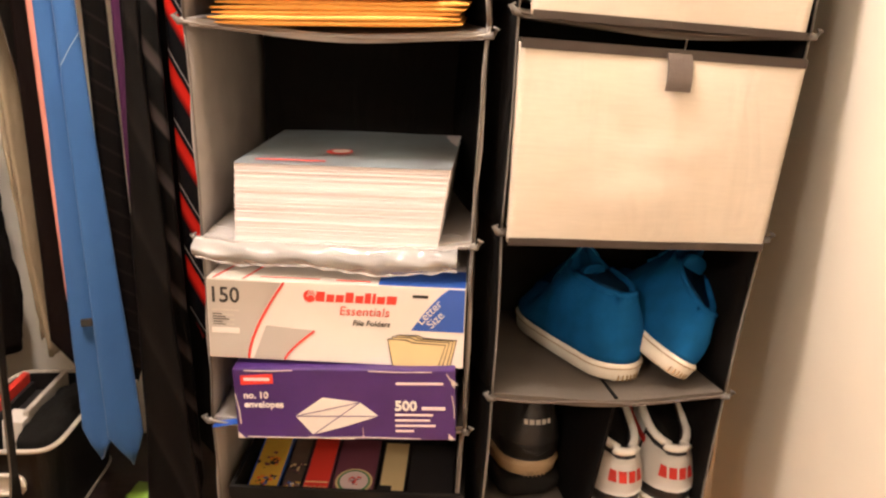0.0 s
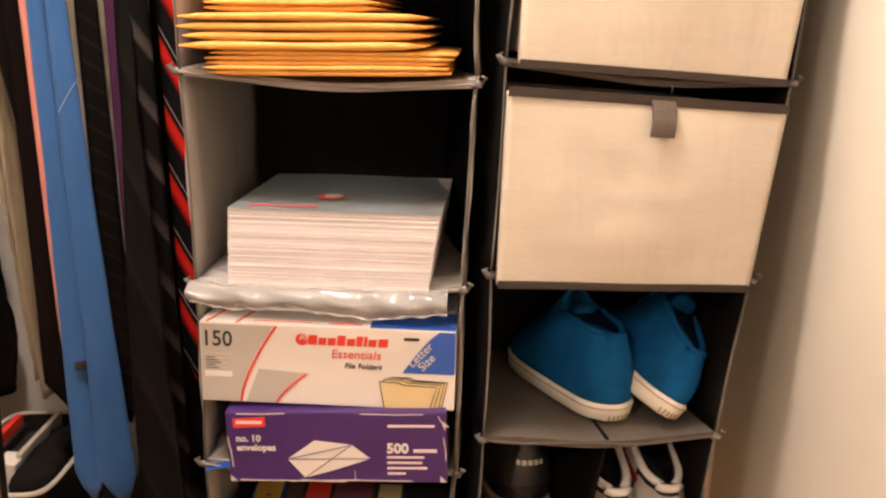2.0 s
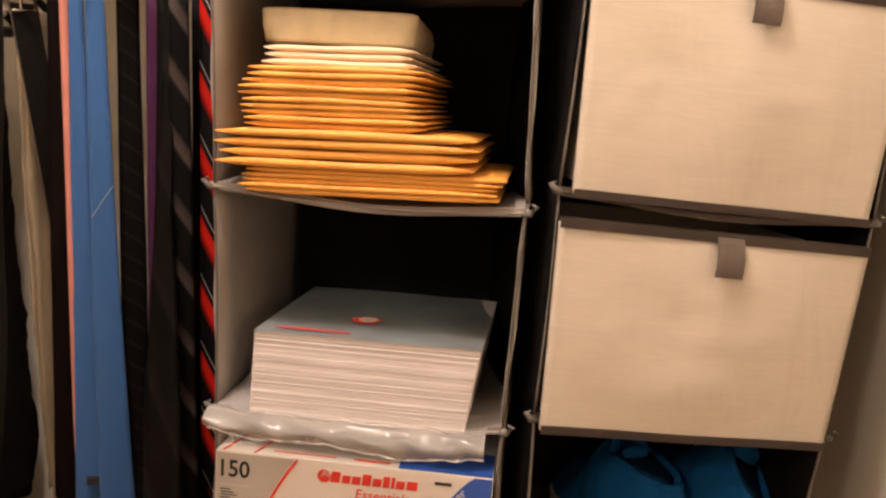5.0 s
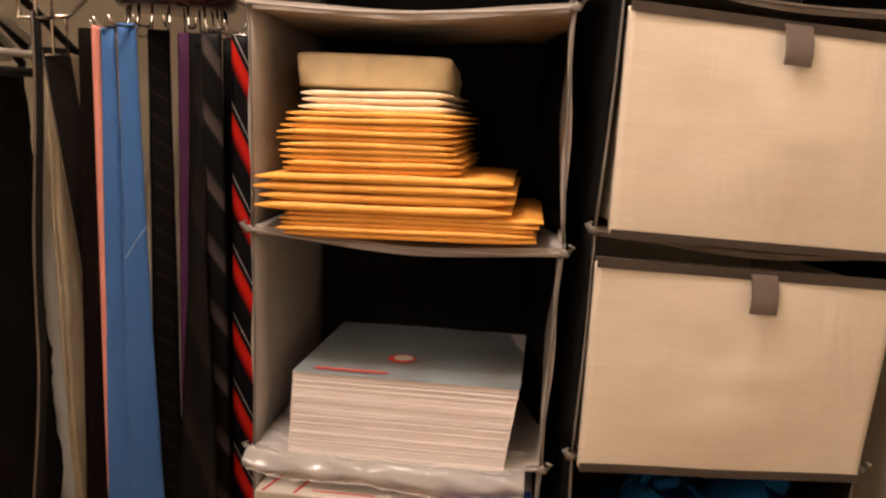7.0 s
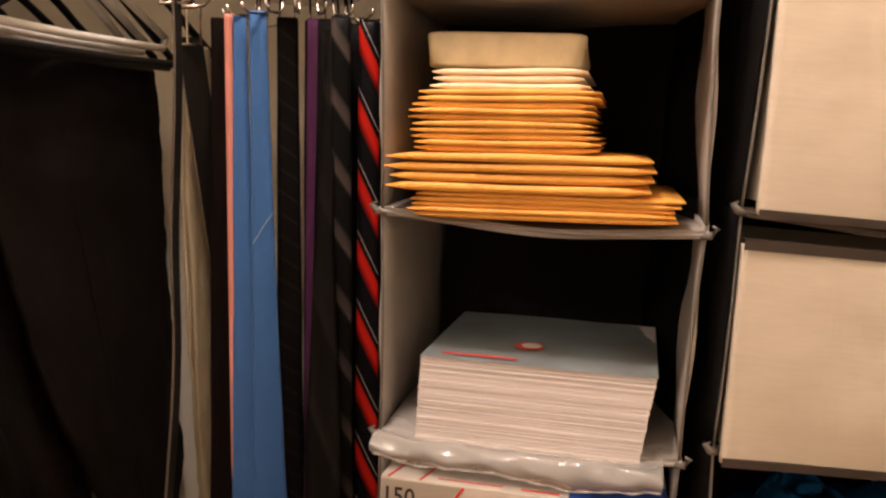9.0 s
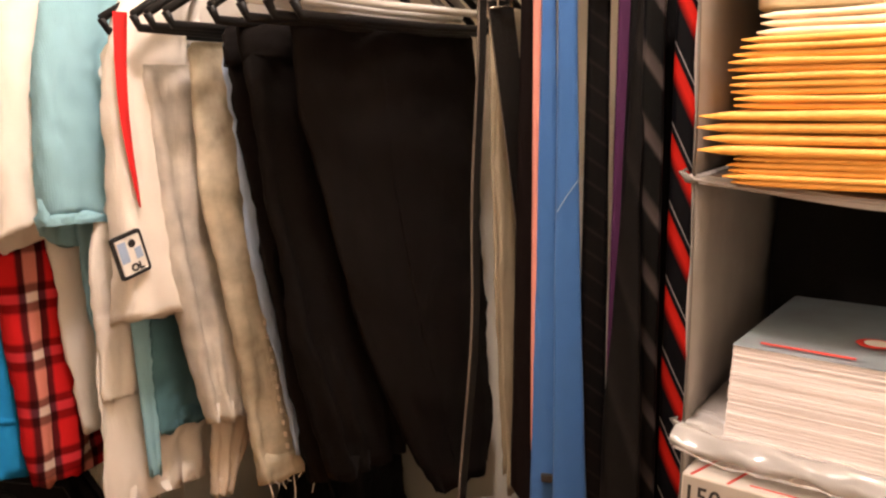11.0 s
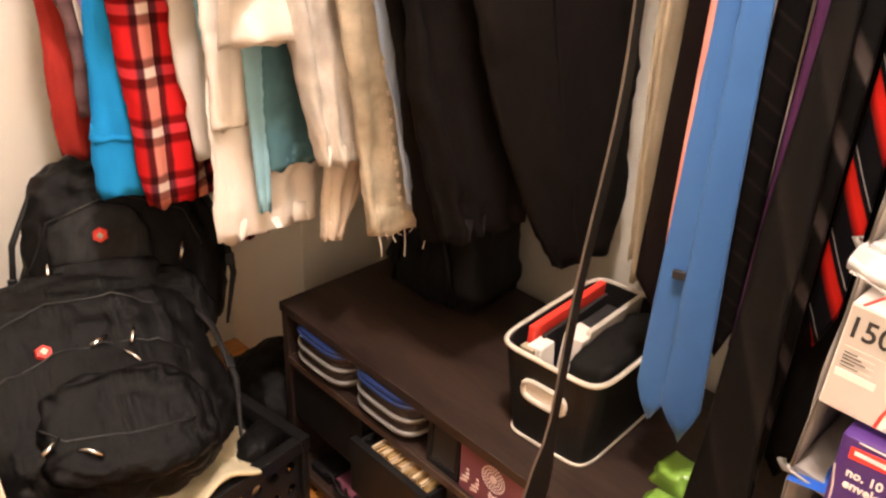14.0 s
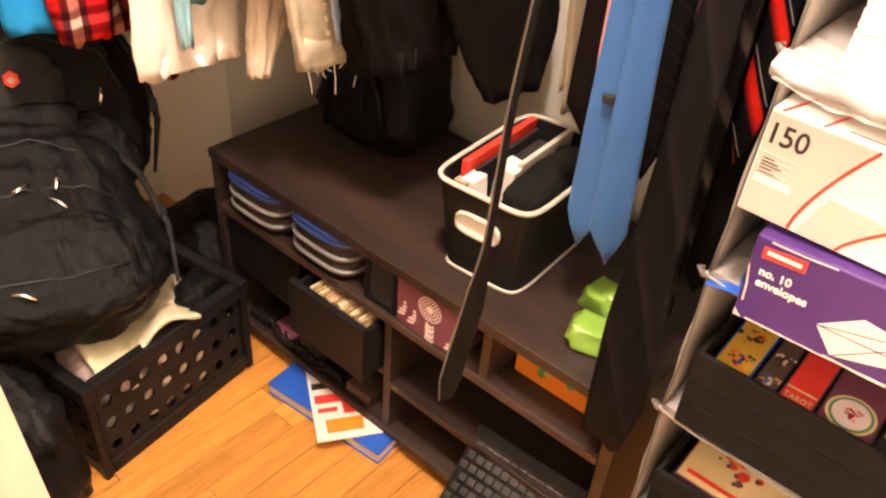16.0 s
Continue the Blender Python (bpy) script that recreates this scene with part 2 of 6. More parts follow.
M_BROWNPLAID = bands("brown_plaid", "X", 0.055, [(0.0, (0.26, 0.15, 0.14)), (0.4, (0.15, 0.08, 0.085)), (0.6, (0.50, 0.42, 0.40)), (0.75, (0.12, 0.07, 0.08))], cross=(0.05, [(0.0, (1, 1, 1)), (0.45, (0.45, 0.4, 0.42)), (0.7, (0.9, 0.9, 0.9))], 0.8))
M_BROWNWOOD = mat("dark_laminate", (0.016, 0.0095, 0.008), rough=0.42, vary=0.35, scale=14, stretch=(1.0, 8, 8), second=(0.036, 0.021, 0.015), bump=0.1)
M_EDGEWEAR = mat("worn_laminate_edge", (0.055, 0.030, 0.020), rough=0.6, vary=0.4, scale=40, bump=0.2)
M_BLACKP = mat("black_plastic", (0.008, 0.0075, 0.0075), rough=0.5, vary=0.1, scale=30, bump=0.05, spec=0.25)
M_BLACKMAT = mat("black_coated_wire", (0.012, 0.012, 0.012), rough=0.45, bump=0)
M_NYLON = fabric("black_nylon", (0.005, 0.0046, 0.0043), wrinkle=1.0, weave=1600, vary=0.25, rough=0.6)
M_NYLON2 = fabric("charcoal_nylon", (0.022, 0.021, 0.0205), wrinkle=0.9, weave=1600, vary=0.25, rough=0.6)
for cloth, gloss in ((M_NYLON, 0.16), (M_NYLON2, 0.16)):
    pb_node = cloth.node_tree.nodes["Principled BSDF"]
    pb_node.inputs["Specular IOR Level"].default_value, pb_node.inputs["Roughness"].default_value = gloss, 0.46
M_CHROME = mat("chrome", (0.72, 0.69, 0.64), rough=0.18, metal=1.0, vary=0.03, bump=0)
M_WHITEP = mat("white_plastic", (0.80, 0.78, 0.73), rough=0.35, vary=0.02, bump=0)
M_TRIM = mat("off_white_binding", (0.52, 0.47, 0.40), rough=0.6, vary=0.1, scale=60, bump=0.2)
M_RACKWOOD = mat("mahogany_lacquer", (0.05, 0.012, 0.008), rough=0.15, vary=0.3, scale=20, stretch=(1, 1, 6), bump=0.02, coat=0.6)
M_BELT = mat("belt_leather", (0.0045, 0.0037, 0.0032), rough=0.6, vary=0.2, scale=60, bump=0.3, spec=0.12)
M_BELTEDGE = mat("belt_raw_edge", (0.085, 0.065, 0.05), rough=0.7, vary=0.2, scale=60, bump=0.2)
M_GREEN = mat("lime_glossy", (0.22, 0.40, 0.06), rough=0.25, vary=0.15, scale=20, bump=0.1)
M_ORANGE = mat("orange_card", (0.75, 0.22, 0.02), rough=0.45, vary=0.08, bump=0.03)
M_GREENINK = mat("green_ink", (0.08, 0.26, 0.10), rough=0.5, vary=0.2, bump=0)
M_YELLOW = mat("yellow_card", (0.60, 0.37, 0.05), rough=0.4, vary=0.15, scale=40, bump=0)
M_MAROON = mat("maroon_card", (0.16, 0.045, 0.07), rough=0.5, vary=0.1, bump=0.05)
M_PALEPRINT = mat("pale_pink_print", (0.72, 0.58, 0.56), rough=0.5, vary=0.1, bump=0)
M_BOOKBLUE = mat("royal_blue_cover", (0.02, 0.09, 0.42), rough=0.3, vary=0.1, bump=0)
M_TUBBLUE = mat("blue_lid_plastic", (0.014, 0.032, 0.12), rough=0.3, vary=0.1, bump=0)
M_TUBCLEAR = mat("cloudy_plastic", (0.21, 0.20, 0.19), rough=0.3, vary=0.1, bump=0.02)
M_TUBDARK = mat("tub_contents", (0.09, 0.055, 0.04), rough=0.6, vary=0.4, scale=60, bump=0.2)
M_TUBDARK2 = mat("grey_keycap", (0.05, 0.05, 0.052), rough=0.22, vary=0.1, bump=0)
M_GOLD = mat("gold_foil", (0.62, 0.42, 0.20), rough=0.45, metal=0.4, vary=0.4, scale=120, bump=0.8, bump_scale=200)
M_SHOEBLUE = fabric("blue_suede", (0.006, 0.090, 0.25), weave=1500, vary=0.35, wrinkle=0.8)
M_SHOELINE = fabric("navy_lining", (0.010, 0.05, 0.12), weave=1200)
M_RUBBER = mat("white_rubber", (0.74, 0.68, 0.58), rough=0.5, vary=0.12, scale=40, bump=0.1)
M_SHOEBLACK = mat("black_leather", (0.016, 0.015, 0.015), rough=0.4, vary=0.2, scale=60, bump=0.2)
M_TANSOLE = mat("tan_midsole", (0.40, 0.28, 0.16), rough=0.6, vary=0.2, bump=0.1)
M_SHOEWHITE = mat("white_leather", (0.80, 0.76, 0.70), rough=0.4, vary=0.05, scale=40, bump=0.1)
M_LACE = fabric("blue_lace", (0.01, 0.12, 0.28), weave=2400)
M_TOWEL = fabric("cream_towel", (0.78, 0.68, 0.46), weave=700, vary=0.15)
M_FLORAL = mat("floral_cloth", (0.30, 0.06, 0.07), rough=0.85, vary=0.6, scale=70, second=(0.60, 0.50, 0.45), bump=0.2)
M_FILM = mat("clear_film", (0.92, 0.90, 0.88), rough=0.10, vary=0.0, bump=0.7, bump_scale=55, alpha=0.32, spec=0.9)

# ---- builders ----


def finish(bm, name, smooth=False):
    bmesh.ops.recalc_face_normals(bm, faces=bm.faces)
    me = bpy.data.meshes.new(name)
    bm.to_mesh(me)
    bm.free()
    if smooth:
        for p in me.polygons:
            p.use_smooth = True
    return me


def part(name, bm, material, parent, label="", smooth=False):
    ob = new(name, finish(bm, name, smooth))
    ob.data.materials.append(material)
    ob.parent = parent
    if label:
        tagged(ob, label)
    return ob


def thing(name, m, label, category, group="", kind=""):
    ob = new(name)
    ob.empty_display_size = 0.05
    ob.matrix_basis = m
    return tagged(ob, label, category, group, kind)


def solid(name, bm, material, label, category, m=None, group="", kind="", smooth=False):
    ob = new(name, finish(bm, name, smooth))
    ob.data.materials.append(material)
    if m is not None:
        ob.matrix_basis = m
    return tagged(ob, label, category, group, kind)


def add_box(bm, x0, x1, y0, y1, z0, z1, bevel=0.0, m=None):
    r = bmesh.ops.create_cube(bm, size=1.0)
    vs = r["verts"]
    mm = Matrix.Translation(((x0 + x1) / 2, (y0 + y1) / 2, (z0 + z1) / 2)) @ Matrix.Diagonal((x1 - x0, y1 - y0, z1 - z0, 1))
    bmesh.ops.transform(bm, matrix=mm, verts=vs)
    if bevel:
        es = {e for v in vs for e in v.link_edges}
        out = bmesh.ops.bevel(bm, geom=list(es), offset=bevel, segments=2, affect="EDGES", profile=0.6)
        vs = list({v for f in out["faces"] for v in f.verts} | {v for v in vs if v.is_valid})
    if m is not None:
        bmesh.ops.transform(bm, matrix=m, verts=vs)
    return vs


def box(x0, x1, y0, y1, z0, z1, bevel=0.0):
    bm = bmesh.new()
    add_box(bm, x0, x1, y0, y1, z0, z1, bevel)
    return bm


def tube(points, r, sides=8, closed=False, bm=None):
    """A round wire along a line of points."""
    bm = bm or bmesh.new()
    pts = [Vector(p) for p in points]
    n = len(pts)
    rings = []
    for i, p in enumerate(pts):
        a = pts[(i - 1) % n] if closed or i else p
        b = pts[(i + 1) % n] if closed or i < n - 1 else p
        d = (b - a).normalized()
        u = d.cross(Vector((0.31, 0.17, 0.93)))
        if u.length < 0.05:
            u = d.cross(Vector((1, 0, 0)))
        u.normalize()
        v = d.cross(u)
        rr = r[i] if isinstance(r, (list, tuple)) else r
        rings.append([bm.verts.new(p + rr * (math.cos(t) * u + math.sin(t) * v)) for t in [2 * math.pi * k / sides for k in range(sides)]])
    for i in range(n if closed else n - 1):
        a, b = rings[i], rings[(i + 1) % n]
        for k in range(sides):
            bm.faces.new((a[k], a[(k + 1) % sides], b[(k + 1) % sides], b[k]))
    if not closed:
        bm.faces.new(rings[0][::-1])
        bm.faces.new(rings[-1])
    return bm


def plate(pts, t=0.0006, bm=None):
    """A thin printed patch: points in the x-z plane, facing -y."""
    bm = bm or bmesh.new()
    a = [bm.verts.new((x, -t, z)) for x, z in pts]
    b = [bm.verts.new((x, 0.0, z)) for x, z in pts]
    n = len(pts)
    bm.faces.new(a)
    bm.faces.new(b[::-1])
    for i in range(n):
        bm.faces.new((a[i], b[i], b[(i + 1) % n], a[(i + 1) % n]))
    return bm


def rect(x0, x1, z0, z1, bm=None, t=0.0006):
    return plate([(x0, z0), (x1, z0), (x1, z1), (x0, z1)], t, bm)


def stroke(pts, w, bm=None, t=0.0006):
    """A printed line of width w through points."""
    out_a, out_b = [], []
    for i, p in enumerate(pts):
        q0, q1 = pts[max(i - 1, 0)], pts[min(i + 1, len(pts) - 1)]
        dx, dz = q1[0] - q0[0], q1[1] - q0[1]
        k = math.hypot(dx, dz) or 1
        out_a.append((p[0] - dz / k * w / 2, p[1] + dx / k * w / 2))
        out_b.append((p[0] + dz / k * w / 2, p[1] - dx / k * w / 2))
    bm = bm or bmesh.new()
    rows = [[bm.verts.new((x, y, z)) for (x, z), y in ((a, -t), (b, -t), (b, 0.0), (a, 0.0))] for a, b in zip(out_a, out_b)]
    for p, q in zip(rows, rows[1:]):
        for k in range(4):
            bm.faces.new((p[k], p[(k + 1) % 4], q[(k + 1) % 4], q[k]))
    bm.faces.new(rows[0][::-1])
    bm.faces.new(rows[-1])
    return bm


def arc(cx, cz, r, a0, a1, n=10):
    return [(cx + r * math.cos(radians(a0 + (a1 - a0) * i / n)), cz + r * math.sin(radians(a0 + (a1 - a0) * i / n))) for i in range(n + 1)]


def lettering(words, size, material, parent, m, name="lettering", bold=0.0, stretch=1.0, shear=0.0):
    """Words in the built-in font as one flat mesh; m places the x-z plane of the words."""
    cu = bpy.data.curves.new(name, "FONT")
    cu.body, cu.size, cu.extrude, cu.offset, cu.shear = words, size, 0.0003, bold, shear
    cu.resolution_u = 3
    tmp = bpy.data.objects.new(name, cu)
    scene.collection.objects.link(tmp)
    me = bpy.data.meshes.new_from_object(tmp.evaluated_get(bpy.context.evaluated_depsgraph_get()))
    bpy.data.objects.remove(tmp)
    me.transform(Matrix.Diagonal((stretch, 1, 1, 1)))
    ob = new(name, me)
    me.materials.clear()
    me.materials.append(material)
    ob.parent = parent
    ob.matrix_basis = m @ pose(0, 0, 0, 90)
    return ob


def sheet(profile, nu, nv, place):
    """A grid of nu x nv points, place(u, v) with u and v from 0 to 1."""
    bm = profile or bmesh.new()
    g = [[bm.verts.new(place(i / (nu - 1), j / (nv - 1))) for i in range(nu)] for j in range(nv)]
    for j in range(nv - 1):
        for i in range(nu - 1):
            bm.faces.new((g[j][i], g[j][i + 1], g[j + 1][i + 1], g[j + 1][i]))
    return bm


def hang(rows, folds=3, depth=0.008, seed=0, around=64, steps=44, hollow=0.03, drift=0.0, bm=None, rag=0.35, sharp=2.6, slant=0.0, tip=0.0):
    """A hanging closed cloth tube, flattened: rows from the top down of (z, u0, u1, thickness, v).
    u runs across the width, v through the thickness. Folds run down the cloth and deepen to the hem.
    slant lifts the hem on the front side, tip lowers it towards the far edge."""
    rnd = random.Random(seed)
    ph = [rnd.uniform(0, 6.28) for _ in range(8)]
    bm = bm or bmesh.new()
    zs = [r[0] for r in rows]
    tab = np.array([list(r) + [0.0] * (5 - len(r)) for r in rows], float)

    def at(z):
        return [float(np.interp(-z, -tab[:, 0], tab[:, k])) for k in range(1, 5)]

    rings = []

    def ring(z, frac, shrink=1.0, soft=1.0, flat=None):
        flat = shrink if flat is None else flat
        u0, u1, th, v = at(z)
        c, h = (u0 + u1) / 2, (u1 - u0) / 2 * shrink
        out = []
        for k in range(around):
            a = 2 * math.pi * k / around
            ca, sa = math.cos(a), math.sin(a)
            cu = math.copysign(abs(ca) ** (2 / sharp), ca)
            sv = math.copysign(abs(sa) ** (2 / sharp), sa)
            w = depth * (0.35 + 0.65 * frac)
            turn = folds * cu * 3.14 + ph[0] + 0.9 * math.sin(2.2 * z * 4 + ph[1])
            wav = 0.45 * math.sin(turn) + 0.75 * (1 - 1.9 * abs(math.sin(0.75 * turn + ph[2] + z * 2.5)) ** 0.8) + 0.3 * math.sin(folds * 2.3 * cu + ph[2] + z * 9)
            wrk = 0.35 * math.sin(z * 55 + 5 * cu + ph[3]) * math.sin(z * 23 + ph[4] + 3 * cu)
            edge = 0.006 * math.sin(z * 17 + ph[5]) + 0.004 * math.sin(z * 39 + ph[6])
            out.append(bm.verts.new((c + h * cu + rag * edge * cu * min(1, h / 0.05), v + th / 2 * sv * flat + w * (wav + wrk) * soft + drift * math.sin(z * 8 + ph[7]), z - (slant * sv + tip * cu) * frac ** 3)))
        return out

    top, bot = zs[0], zs[-1]
    th0 = tab[0, 3]
    for q in (0.25, 0.75):
        rings.append(ring(top + th0 * 0.45 * (1 - q), 0.0, 0.955 + 0.035 * q, 1.0, 0.2 + 0.7 * q))
    for s in range(steps + 1):
        fr = s / steps
        rings.append(ring(top + (bot - top) * fr, fr))
    # hem ripples
    for k, vtx in enumerate(rings[-1]):
        vtx.co.z += 0.003 * math.sin(k * 0.5 + ph[1]) + 0.001 * math.sin(k * 1.3 + ph[2])
    if hollow:
        r = ring(bot, 1.0, 0.90)
        rings.append(r)
        r2 = ring(bot, 1.0, 0.80)
        for vtx in r2:
            vtx.co.z += hollow
        rings.append(r2)
    for a, b in zip(rings, rings[1:]):
        for k in range(around):
            bm.faces.new((a[k], a[(k + 1) % around], b[(k + 1) % around], b[k]))
    bm.faces.new(rings[0][::-1])
    bm.faces.new(rings[-1])
    return bm


YZ = pose(0, 0, 0, 0, 0, 90)  # width along +y, thickness along -x


def loft(sections, around=24, bm=None):
    """Closed rings (lists of points) joined into one skin with end caps."""
    bm = bm or bmesh.new()
    rings = [[bm.verts.new(p) for p in s] for s in sections]
    for a, b in zip(rings, rings[1:]):
        n = len(a)
        for k in range(n):
            bm.faces.new((a[k], a[(k + 1) % n], b[(k + 1) % n], b[k]))
    bm.faces.new(rings[0][::-1])
    bm.faces.new(rings[-1])
    return bm


def blob(rx, ry, rz, power=3.0, lumps=0.05, seed=0, nu=36, nv=20, taper=0.0):
    """A stuffed bag body: a rounded block with uneven swelling, base at z = 0."""
    rnd = random.Random(seed)
    ph = [rnd.uniform(0, 6.28) for _ in range(6)]
    secs = []
    for j in range(nv + 1):
        b = -math.pi / 2 + math.pi * (j + 0.35) / (nv + 0.7)
        cz, sz = math.cos(b), math.sin(b)
        zz = math.copysign(abs(sz) ** (2 / power), sz)
        rr = abs(cz) ** (2 / power)
        ring = []
        for k in range(nu):
            a = 2 * math.pi * k / nu
            ca, sa = math.cos(a), math.sin(a)
            x = math.copysign(abs(ca) ** (2 / power), ca) * rr
            y = math.copysign(abs(sa) ** (2 / power), sa) * rr
            q = 1 + lumps * (math.sin(3 * a + ph[0] + 2 * zz) + 0.6 * math.sin(5 * a + ph[1] - 4 * zz) + 0.5 * math.sin(7 * zz + ph[2]) + 0.35 * math.sin(11 * a + 6 * zz + ph[3]))
            q *= 1 - taper * (zz + 1) / 2
            ring.append((rx * x * q, ry * y * q, rz * (zz + 1)))
        secs.append(ring)
    return loft(secs, nu)


# ---- the closet ----
X0, X1, YB, YF, ZC = -1.68, 0.475, 1.25, 0.217, 2.40
JX = -0.415          # near edge of the door opening
T = 0.12


def structure(name, bm, material, label, category="wall"):
    return solid(name, bm, material, label, category, kind="structure")


floor_ob = structure("floor", box(X0 - T, X1 + T, -1.6, YB + T, -0.06, -0.004), M_GAP, "dark joints under the orange oak strip floor", "floor")
structure("wall_north", box(X0 - T, X1 + T, YB, YB + T, 0, ZC), M_WALL, "cream painted back wall of the closet")
structure("wall_west", box(X0 - T, X0, -1.6, YB, 0, ZC), M_WALL, "cream painted side wall of the closet")
structure("wall_east", box(X1, X1 + T, -1.6, YB, 0, ZC), M_WALL, "cream painted side wall beside the shoe organizer")
structure("wall_chase", box(X0, -1.36, 1.0, YB, 0, ZC), M_WALL, "cream boxed-out wall in the closet corner")
jb = box(X0, JX, YF - T, YF, 0, ZC)
for v in jb.verts:
    if v.co.x > JX - 0.01:
        v.co.x += 0.19 * (0.95 - v.co.z)   # the old frame leans out of plumb
structure("wall_south", jb, M_JAMB, "beige painted wall end beside the closet opening, out of plumb")
structure("wall_lintel", box(JX - 0.24, X1, YF - T + 0.003, YF - 0.003, 2.08, ZC), M_WALL, "cream wall above the closet opening")
structure("wall_room", box(X0 - T, X1 + T, -1.6 - T, -1.6, 0, ZC), M_WALL, "cream painted wall of the room behind")
structure("ceiling", box(X0 - T, X1 + T, -1.6, YB + T, ZC, ZC + 0.08), M_CEIL, "off-white painted ceiling", "ceiling")
# plank shelf over the rod, out of view, added to shade the upper back wall
structure("shading_shelf", box(X0, X1, 0.82, YB, 1.660, 1.680, 0.002), M_WHITEP, "unseen white shelf added above the clothes rod to shade the back wall", "shelf")
# clothes rod
rod = solid("clothes_rod", tube([(X0, 1.0, 1.53), (-1.0, 1.0, 1.53), (0.0, 1.0, 1.53), (X1, 1.0, 1.53)], 0.016, 14), M_CHROME, "chrome closet rod carrying clothes and organizers", "closet rod", kind="structure", smooth=True)

# ---- the hanging organizer with papers ----
ORG_Z = [1.575, 1.378, 1.141, 0.902, 0.664, 0.468, 0.272]


def organizer(m, w_of, c_of, tilts, shelves, depth, label, shelf_mat, side_mat, edge_mat):
    """A hanging column of shelves; w_of and c_of give its width and middle at a height, tilts how far each shelf drops to the side."""
    org = thing("hanging_organizer", m, label, "closet organizer", "hanging organizers")
    for i, z in enumerate(shelves):
        w, c, tip = w_of(z) / 2, c_of(z), tilts[i]
        sag = 0.008 if i else 0.0

        def place(u, v, w=w, c=c, z=z, sag=sag, tip=tip):
            edge = 4 * u * (1 - u)
            return (c - w + 2 * w * u, depth * v - 0.004 * edge * (1 - v), z + tip * (0.5 - u) - sag * edge * (1 - 0.5 * v) + 0.0015 * math.sin(9 * u + 7 * v))

        bm = sheet(None, 14, 8, place)
        ext = bmesh.ops.extrude_face_region(bm, geom=list(bm.faces))
        bmesh.ops.translate(bm, vec=(0, 0, -0.009), verts=[v for v in ext["geom"] if isinstance(v, bmesh.types.BMVert)])
        part("shelf", bm, shelf_mat, org)
        # bound front edge with folded corner ears
        pts = [(c - w - 0.003, -0.006, z + tip / 2)] + [(c - w + 2 * w * k / 12, -0.006 - 0.003 * math.sin(k), z + tip * (0.5 - k / 12) - 0.004 - sag * 4 * (k / 12) * (1 - k / 12)) for k in range(13)] + [(c + w + 0.003, -0.006, z - tip / 2)]
        part("binding", tube(pts, 0.0018, 6), edge_mat, org, smooth=True)
        for s in (-1, 1):
            ear = bmesh.new()
            zt = z - s * tip / 2
            tube([(c + s * (w - 0.004), -0.003, zt - 0.006), (c + s * (w + 0.005), -0.006, zt - 0.004), (c + s * (w + 0.011), -0.007, zt + 0.003), (c + s * (w + 0.006), -0.006, zt + 0.005)], [0.0030, 0.0042, 0.0030, 0.0016], 7, bm=ear)
            part("corner_ear", ear, M_PIPE, org, smooth=True)
    zs = list(shelves)
    for a, b in zip(zs, zs[1:]):
        for s in (-1, 1):
            def place(u, v, a=a, b=b, s=s):
                z = a + (b - a) * v
                bow = 0.002 * math.sin(math.pi * v) * (1 - 0.3 * u)
                return (c_of(z) + s * (w_of(z) / 2 - bow - 0.002 * math.sin(6 * u + 9 * v)), depth * u, z)
            bm = sheet(None, 8, 10, place)
            ext = bmesh.ops.extrude_face_region(bm, geom=list(bm.faces))
            bmesh.ops.translate(bm, vec=(s * 0.004, 0, 0), verts=[v for v in ext["geom"] if isinstance(v, bmesh.types.BMVert)])
            part("side_panel", bm, side_mat, org, smooth=True)
            pts = [(c_of(a + (b - a) * k / 8) + s * (w_of(a + (b - a) * k / 8) / 2 - 0.002 * math.sin(math.pi * k / 8) + 0.001), -0.003, a + (b - a) * k / 8) for k in range(9)]
            part("edge_piping", tube(pts, 0.0015, 6), M_PIPE, org, smooth=True)
    bm = bmesh.new()
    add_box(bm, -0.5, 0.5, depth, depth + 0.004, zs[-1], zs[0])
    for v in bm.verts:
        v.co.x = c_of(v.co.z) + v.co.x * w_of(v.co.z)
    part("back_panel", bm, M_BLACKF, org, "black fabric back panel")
    return org


def org_w(z):
    return float(np.interp(z, [0.27, 0.465, 0.57, 0.67, 0.902, 1.14, 1.366], [0.305, 0.306, 0.306, 0.313, 0.313, 0.325, 0.327]))


def org_c(z):
    return float(np.interp(z, [0.27, 0.465, 0.57, 0.67, 0.902, 1.14, 1.366], [-0.016, -0.015, -0.013, -0.009, -0.0035, 0.002, 0.000]))


OX, OY = -0.121, 0.82
organizer(pose(OX, OY, 0), org_w, org_c, (0, 0, 0.011, 0, 0.004, 0, 0), ORG_Z, 0.30, "light grey canvas hanging organizer full of papers and boxes", M_GREY, M_GREY, M_GREY)


